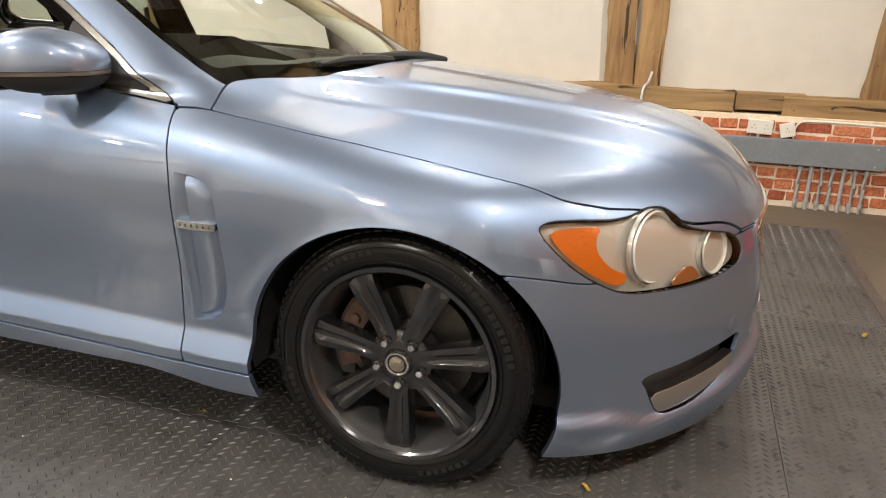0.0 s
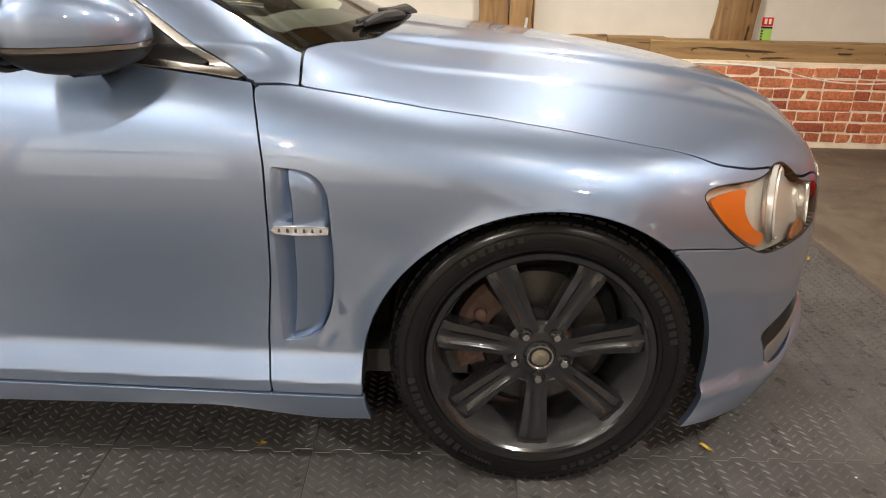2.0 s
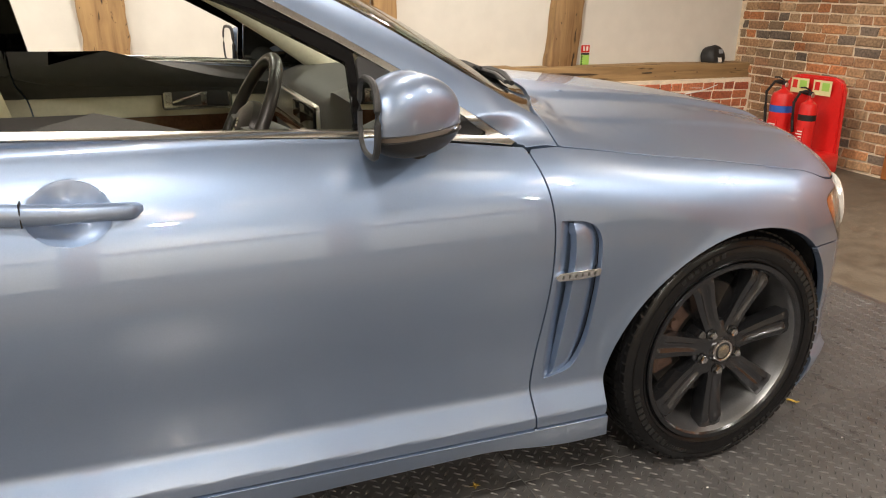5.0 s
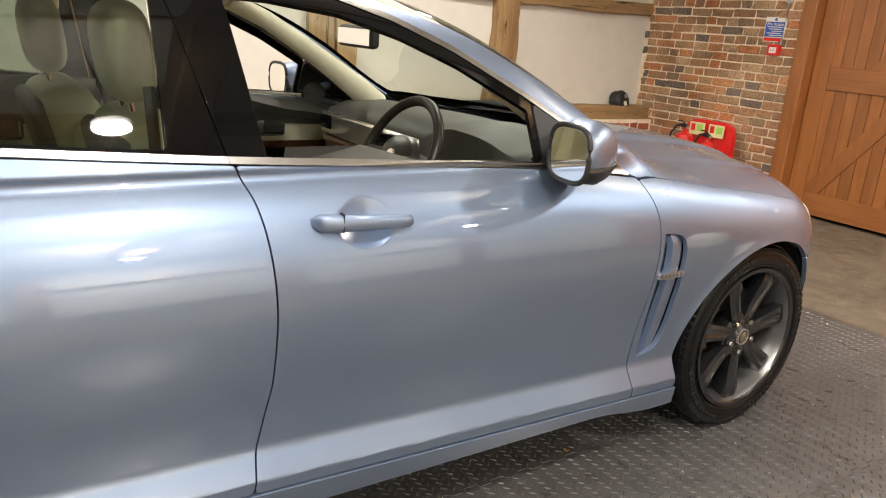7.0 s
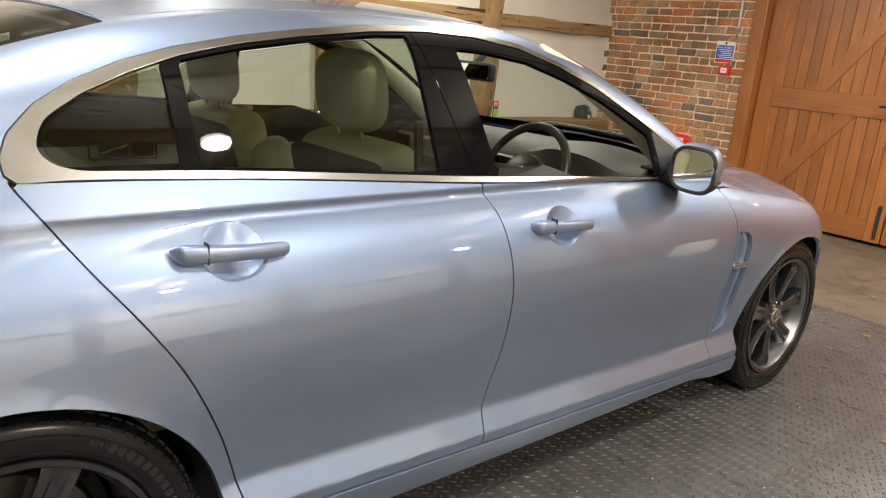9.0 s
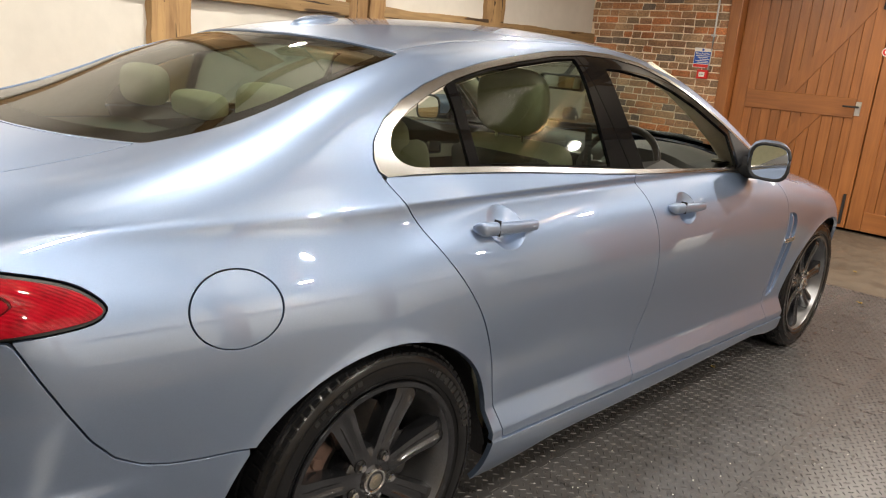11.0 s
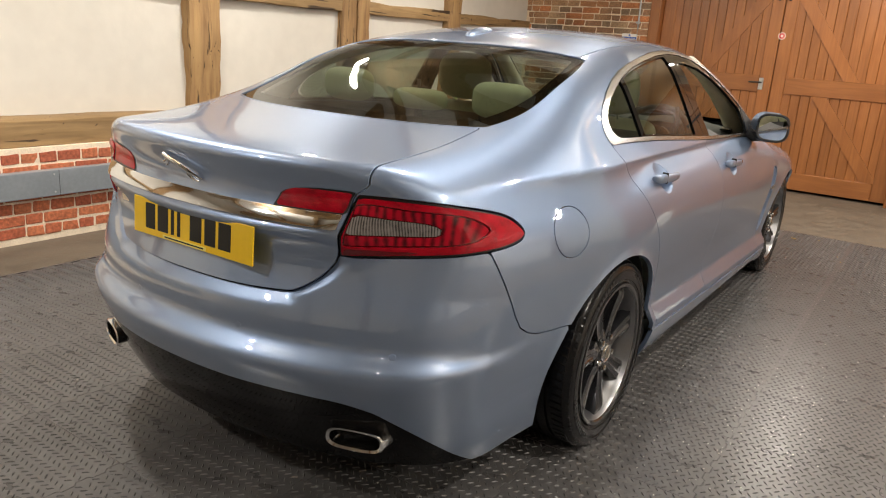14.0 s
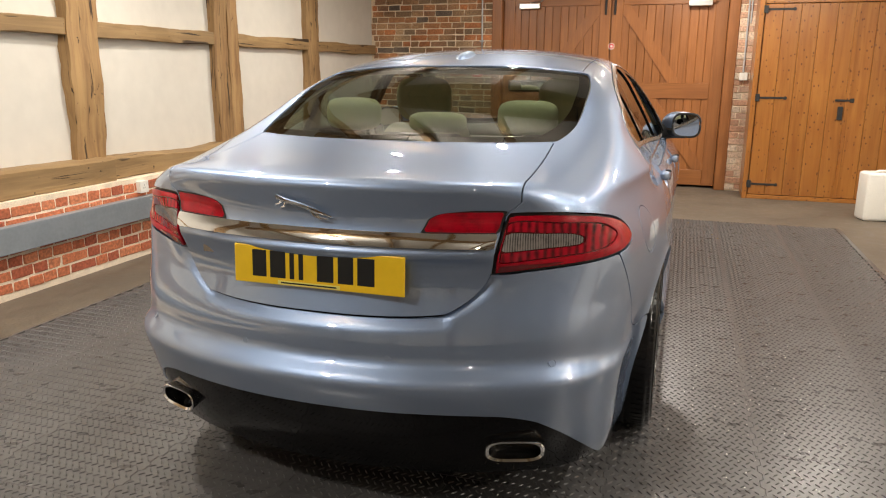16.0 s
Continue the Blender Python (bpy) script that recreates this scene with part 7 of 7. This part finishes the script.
# ---- round black lamp in the corner
bl = thing("bulkhead_lamp", "round black bulkhead lamp with pale labels", "lamp", pose(4.80, 3.0, 0.735, 75, 0, 8))
part("lamp_body", lathe([(0.0, 0.055), (0.06, 0.055), (0.085, 0.045), (0.10, 0.02), (0.102, -0.06), (0.0, -0.06)], 36), IRON, bl, smooth=True)
part("label_square", box(-0.02, 0.025, -0.055, -0.015, 0.055, 0.057), WHITE, bl)
part("label_square", box(0.0, 0.05, 0.02, 0.055, 0.055, 0.057), GREY_METAL, bl)

# ---- water pipe with brass valve
wp = thing("water_pipe", "grey standpipe with brass valve in the corner", "pipe", pose(4.45, 2.74, 0))
part("riser", tube([(0, 0, BASE), (0, 0, 0.30), (0, 0.02, 0.36), (0.02, 0.07, 0.38)], 0.022, 14), ZINC, wp, smooth=True)
part("riser", tube([(0.38, 0.04, BASE), (0.38, 0.04, 0.24), (0.36, 0.06, 0.28)], 0.014, 12), ZINC, wp, smooth=True)
part("valve_body", tube([(-0.02, 0, 0.33), (0.14, 0.0, 0.34)], 0.024, 12), IRON, wp, smooth=True)
part("union", lathe([(0.0, -0.02), (0.028, -0.018), (0.028, 0.018), (0, 0.02)], 8, m=pose(0.09, 0, 0.335, 0, 90, 0)), BRASS, wp)
part("lever", tube([(0.08, 0, 0.36), (0.10, -0.02, 0.38), (0.22, -0.03, 0.37)], 0.007, 8), IRON, wp)
coil = [(0.10 + 0.012 * k / 6, -0.01 + 0.022 * math.cos(k * 1.05), 0.30 - 0.004 * k + 0.022 * math.sin(k * 1.05)) for k in range(34)]
part("coiled_hose", tube(coil, 0.0045, 6), mat("yellow_hose", (0.62, 0.55, 0.16), 0.4), wp, smooth=True)

# ---- football
bm = bmesh.new()
bmesh.ops.create_icosphere(bm, subdivisions=3, radius=0.110)
ball = thing("football", "scuffed white and tan leather football by the wall", "ball", pose(4.31, 2.38, BASE + 0.109, 20, 35, 10))
part("ball_skin", bm, mat("scuffed_leather", (0.55, 0.47, 0.36), 0.6, noise_scale=14, amount=0.35, bump=0.3, bump_scale=60), ball, smooth=True)
ico = bmesh.new()
bmesh.ops.create_icosphere(ico, subdivisions=1, radius=1)
for v in [v.co.copy() for v in ico.verts]:
    m = Matrix.Translation(v.normalized() * 0.1085) @ v.normalized().to_track_quat("Z", "Y").to_matrix().to_4x4()
    part("ball_patch", lathe([(0, 0.0035), (0.024, 0.0010), (0.030, -0.0025)], 5, m=m), mat("worn_tan_patch", (0.32, 0.24, 0.15), 0.6), ball)
ico.free()

# ---- fire point
st = thing("extinguisher_stand", "red moulded fire extinguisher stand with notices", "stand", pose(4.72, 1.93, BASE, 0, 0, 6))
bm = box(-0.20, 0.16, -0.29, 0.29, 0.0, 0.16, 0.03, 3)
part("stand_base", bm, RED, st, smooth=True)
bm = bmesh.new()
rows = []
for x0, x1 in ((0.10, 0.16),):
    for xx in (x0, x1):
        rows.append([bm.verts.new((xx + (0.03 if z > 0.6 else 0), y, z)) for y, z in ((-0.28, 0.10), (0.28, 0.10), (0.255, 0.60), (0.215, 0.675), (0.15, 0.70), (-0.15, 0.70), (-0.215, 0.675), (-0.255, 0.60))])
bm.faces.new(rows[0])
bm.faces.new(rows[1][::-1])
for k in range(8):
    bm.faces.new((rows[0][k], rows[0][(k + 1) % 8], rows[1][(k + 1) % 8], rows[1][k]))
bmesh.ops.bevel(bm, geom=bm.edges[:], offset=0.015, segments=2, affect="EDGES")
part("stand_back", bm, RED, st, smooth=True)
for y in (0.095, -0.095):
    nt_ = part("notice", box(0.083, 0.086, y - 0.075, y + 0.075, 0.565, 0.675), CREAM_INK, st, "cream fire notice")
    part("notice_mark", box(0.081, 0.0825, y + 0.02, y + 0.06, 0.60, 0.66), RED, nt_)
    part("notice_lines", box(0.081, 0.0825, y - 0.06, y + 0.0, 0.60, 0.66), GREEN_INK, nt_)


def make_extinguisher(x, y, r, h, band, label):
    t = thing("fire_extinguisher", label, "fire extinguisher", st.matrix_world @ pose(x, y, 0.165), "extinguishers on the stand")
    part("cylinder", lathe([(0, 0), (r * 0.9, 0.0), (r, 0.015), (r, h - 0.06), (r * 0.85, h - 0.02), (r * 0.4, h), (0.02, h + 0.01), (0.02, h + 0.04), (0, h + 0.04)], 32), RED, t, smooth=True)
    part("colour_band", lathe([(r + 0.0012, h * 0.62), (r + 0.0012, h * 0.74)], 32), band, t, "printed band", smooth=True)
    part("text_panel", box(-r - 0.0015, -r * 0.86, -r * 0.48, r * 0.48, h * 0.16, h * 0.48), RED, t)
    for k in range(5):
        part("text_bar", box(-r - 0.0030, -r - 0.0012, -r * 0.4, r * 0.4 - 0.01 * (k % 3), h * (0.18 + 0.055 * k), h * (0.18 + 0.055 * k) + 0.008), WHITE, t)
    part("valve", lathe([(0.014, h + 0.03), (0.020, h + 0.035), (0.020, h + 0.065), (0.0, h + 0.07)], 12), IRON, t)
    part("carry_handle", tube([(-0.01, 0, h + 0.06), (-0.05, 0.01, h + 0.075), (-0.10, 0.02, h + 0.065)], 0.009, 8), IRON, t, smooth=True)
    part("squeeze_lever", tube([(-0.01, 0, h + 0.075), (-0.06, 0.01, h + 0.10), (-0.10, 0.02, h + 0.10)], 0.006, 8), IRON, t, smooth=True)
    part("gauge", lathe([(0, 0.008), (0.016, 0.006), (0.018, 0)], 16, m=pose(-0.02, -0.03, h + 0.045, 90)), SATIN, t, smooth=True)
    part("hose", tube([(0.0, 0.02, h + 0.05), (-0.04, 0.06, h + 0.06), (-0.05, r + 0.03, h - 0.02), (-0.03, r + 0.035, h - 0.15), (-0.02, r + 0.025, h * 0.35)], 0.011, 8), IRON, t, smooth=True)


make_extinguisher(-0.05, 0.125, 0.082, 0.42, BLUE_INK, "large red fire extinguisher with blue band and hose")
make_extinguisher(-0.06, -0.115, 0.062, 0.37, INK, "slim red fire extinguisher with black band and hose")

# ---- notices and call point
sg = thing("fire_notice", "blue and white fire action notice on brick", "sign", pose(X1 - 0.022, 1.65, 1.49))
part("sign_plate", box(-0.003, 0.003, -0.095, 0.095, -0.10, 0.10, 0.001), WHITE, sg)
part("sign_panel", box(-0.0042, -0.0030, -0.088, 0.088, -0.060, 0.062), BLUE_INK, sg)
part("sign_foot", box(-0.0042, -0.0030, -0.088, 0.088, -0.095, -0.066), RED, sg)
part("sign_emblem", lathe([(0, 0.0042), (0.013, 0.0042)], 20, m=pose(0, 0, 0.081, 0, -90, 0)), BLUE_INK, sg)
txt = bpy.data.curves.new("sign_heading", "FONT")
txt.body, txt.size, txt.align_x, txt.align_y, txt.extrude = "Fire Action", 0.034, "CENTER", "CENTER", 0.0003
to = new("sign_heading", txt)
to.data.materials.append(WHITE)
to.parent = sg
to.matrix_basis = pose(-0.0046, 0, 0.043, 90, 0, -90)
for k in range(5):
    part("sign_line", box(-0.0050, -0.0040, -0.078 + 0.012 * (k % 2), 0.07 - 0.02 * (k % 3), 0.018 - 0.017 * k, 0.024 - 0.017 * k), WHITE, sg)
cp = thing("call_point", "small red fire alarm call point", "call point", pose(X1 - 0.03, 1.615, 1.325))
part("call_body", box(-0.025, 0.03, -0.055, 0.055, -0.045, 0.045, 0.005, 2), RED, cp)
part("call_glass", box(-0.0275, -0.0245, -0.032, 0.032, -0.026, 0.022, 0.001), WHITE, cp)
for k in (-1, 0, 1):
    part("call_mark", box(-0.0285, -0.0270, k * 0.017 - 0.004, k * 0.017 + 0.004, -0.006, 0.002), INK, cp)
cd = thing("conduit", "slim galvanised conduit up the brick wall", "conduit", pose(0, 0, 0))
part("conduit_run", tube([(X1 - 0.025, 1.565, 1.37), (X1 - 0.025, 1.56, 1.70), (X1 - 0.025, 1.575, 3.4)], 0.010, 10), ZINC, cd, smooth=True)
for z in (1.72, 2.5):
    part("saddle", box(X1 - 0.036, X1 - 0.004, 1.54, 1.59, z - 0.012, z + 0.012, 0.003), ZINC, cd)
cd2 = thing("conduit", "slim galvanised conduit down the brick pier", "conduit", pose(0, 0, 0))
part("conduit_run", tube([(X1 - 0.025, -1.545, 1.36), (X1 - 0.025, -1.54, 3.4)], 0.011, 10), ZINC, cd2, smooth=True)
part("conduit_run", tube([(X1 - 0.025, -1.575, 1.9), (X1 - 0.025, -1.57, 3.4)], 0.009, 10), ZINC, cd2, smooth=True)
sw = thing("light_switch", "white light switch on the brick pier", "switch", pose(X1 - 0.03, -1.55, 1.31))
part("switch_box", box(-0.02, 0.03, -0.044, 0.044, -0.044, 0.044, 0.004, 2), WHITE, sw)
part("rocker", box(-0.025, -0.019, -0.012, 0.012, -0.018, 0.018, 0.002), WHITE, sw)
fs = thing("extinguisher_notice", "small red and green extinguisher notice above the sole plate", "sign", pose(3.515, 3.066, 0.757))
part("sign_plate", box(-0.042, 0.042, -0.003, 0.003, -0.092, 0.092), WHITE, fs)
part("sign_top", box(-0.040, 0.040, -0.0042, -0.003, 0.032, 0.090), RED, fs)
part("sign_symbol", box(-0.022, -0.004, -0.0050, -0.0040, 0.045, 0.080), WHITE, fs)
part("sign_symbol", box(0.008, 0.026, -0.0050, -0.0040, 0.045, 0.080), WHITE, fs)
part("sign_lower", box(-0.040, 0.040, -0.0042, -0.003, -0.090, 0.012), GREEN_INK, fs)
part("sign_bar", box(-0.040, 0.040, -0.0042, -0.003, 0.014, 0.028), INK, fs)
for k in range(5):
    part("sign_symbol", box(-0.036, -0.022, -0.0050, -0.0040, -0.084 + 0.019 * k, -0.072 + 0.019 * k), INK, fs)

# ---- white box by the pine doors
wb = thing("white_box", "tall narrow white plastic container on the floor", "box", pose(3.63, -2.74, BASE, 0, 0, 12))
part("box_body", box(-0.11, 0.11, -0.14, 0.14, 0.0, 0.46, 0.03, 4), WHITE, wb, smooth=True)
part("box_handle", tube([(-0.06, -0.09, 0.455), (-0.06, -0.03, 0.475), (-0.06, 0.03, 0.475), (-0.06, 0.09, 0.455)], 0.012, 8), WHITE, wb, smooth=True)

# ---- fallen leaves and grit on the matting
LEAF = mat("dry_yellow_leaf", (0.50, 0.34, 0.05), rough=0.6, noise_scale=60, amount=0.3, rand=0.3)


def make_leaf(x, y, size, turn, kind):
    bm = bmesh.new()
    pts = []
    n = 14
    for k in range(n):
        a = 2 * math.pi * k / n
        r = size * (1 if kind == 0 else (1.0 if k % 3 == 0 else 0.45))
        pts.append(bm.verts.new((r * math.cos(a), r * math.sin(a) * (0.28 if kind == 0 else 0.8), 0.004 + 0.25 * size * abs(math.sin(a * 1.5)))))
    c = bm.verts.new((0, 0, 0.003))
    for k in range(n):
        bm.faces.new((c, pts[k], pts[(k + 1) % n]))
    l = part("fallen_leaf", bm, LEAF)
    l.matrix_world = pose(x, y, 0.001, 0, 0, turn)
    mod = l.modifiers.new("thickness", "SOLIDIFY")
    mod.thickness = 0.0006
    tagged(l, "small dry yellow leaf lying on the matting", "leaf", "fallen leaves")


for x, y, s, a, k in ((0.782, -0.755, 0.017, 20, 1), (1.932, -0.735, 0.020, 130, 0), (2.645, -0.876, 0.030, 15, 1), (2.83, 0.62, 0.028, 60, 0), (2.13, -1.28, 0.009, 0, 1), (2.28, -1.24, 0.010, 40, 0), (2.75, -1.05, 0.012, 80, 1), (3.5, -0.6, 0.02, 10, 1)):
    make_leaf(x, y, s, a, k)
gr = random.Random(21)
bm = bmesh.new()
for k in range(420):
    near = gr.random() < 0.6
    x, y = (gr.gauss(-0.9, 0.7), gr.gauss(-1.25, 0.22)) if near else (gr.uniform(-3.5, 2.8), gr.uniform(-2.2, -0.4))
    s = gr.uniform(0.0007, 0.0030)
    bmesh.ops.create_icosphere(bm, subdivisions=1, radius=s, matrix=pose(x, y, s * 0.6) @ Matrix.Diagonal((1.6, 1, 0.6, 1)))
tagged(part("grit", bm, WHITE), "pale grit and crumbs scattered on the matting", "grit", kind="stuff")
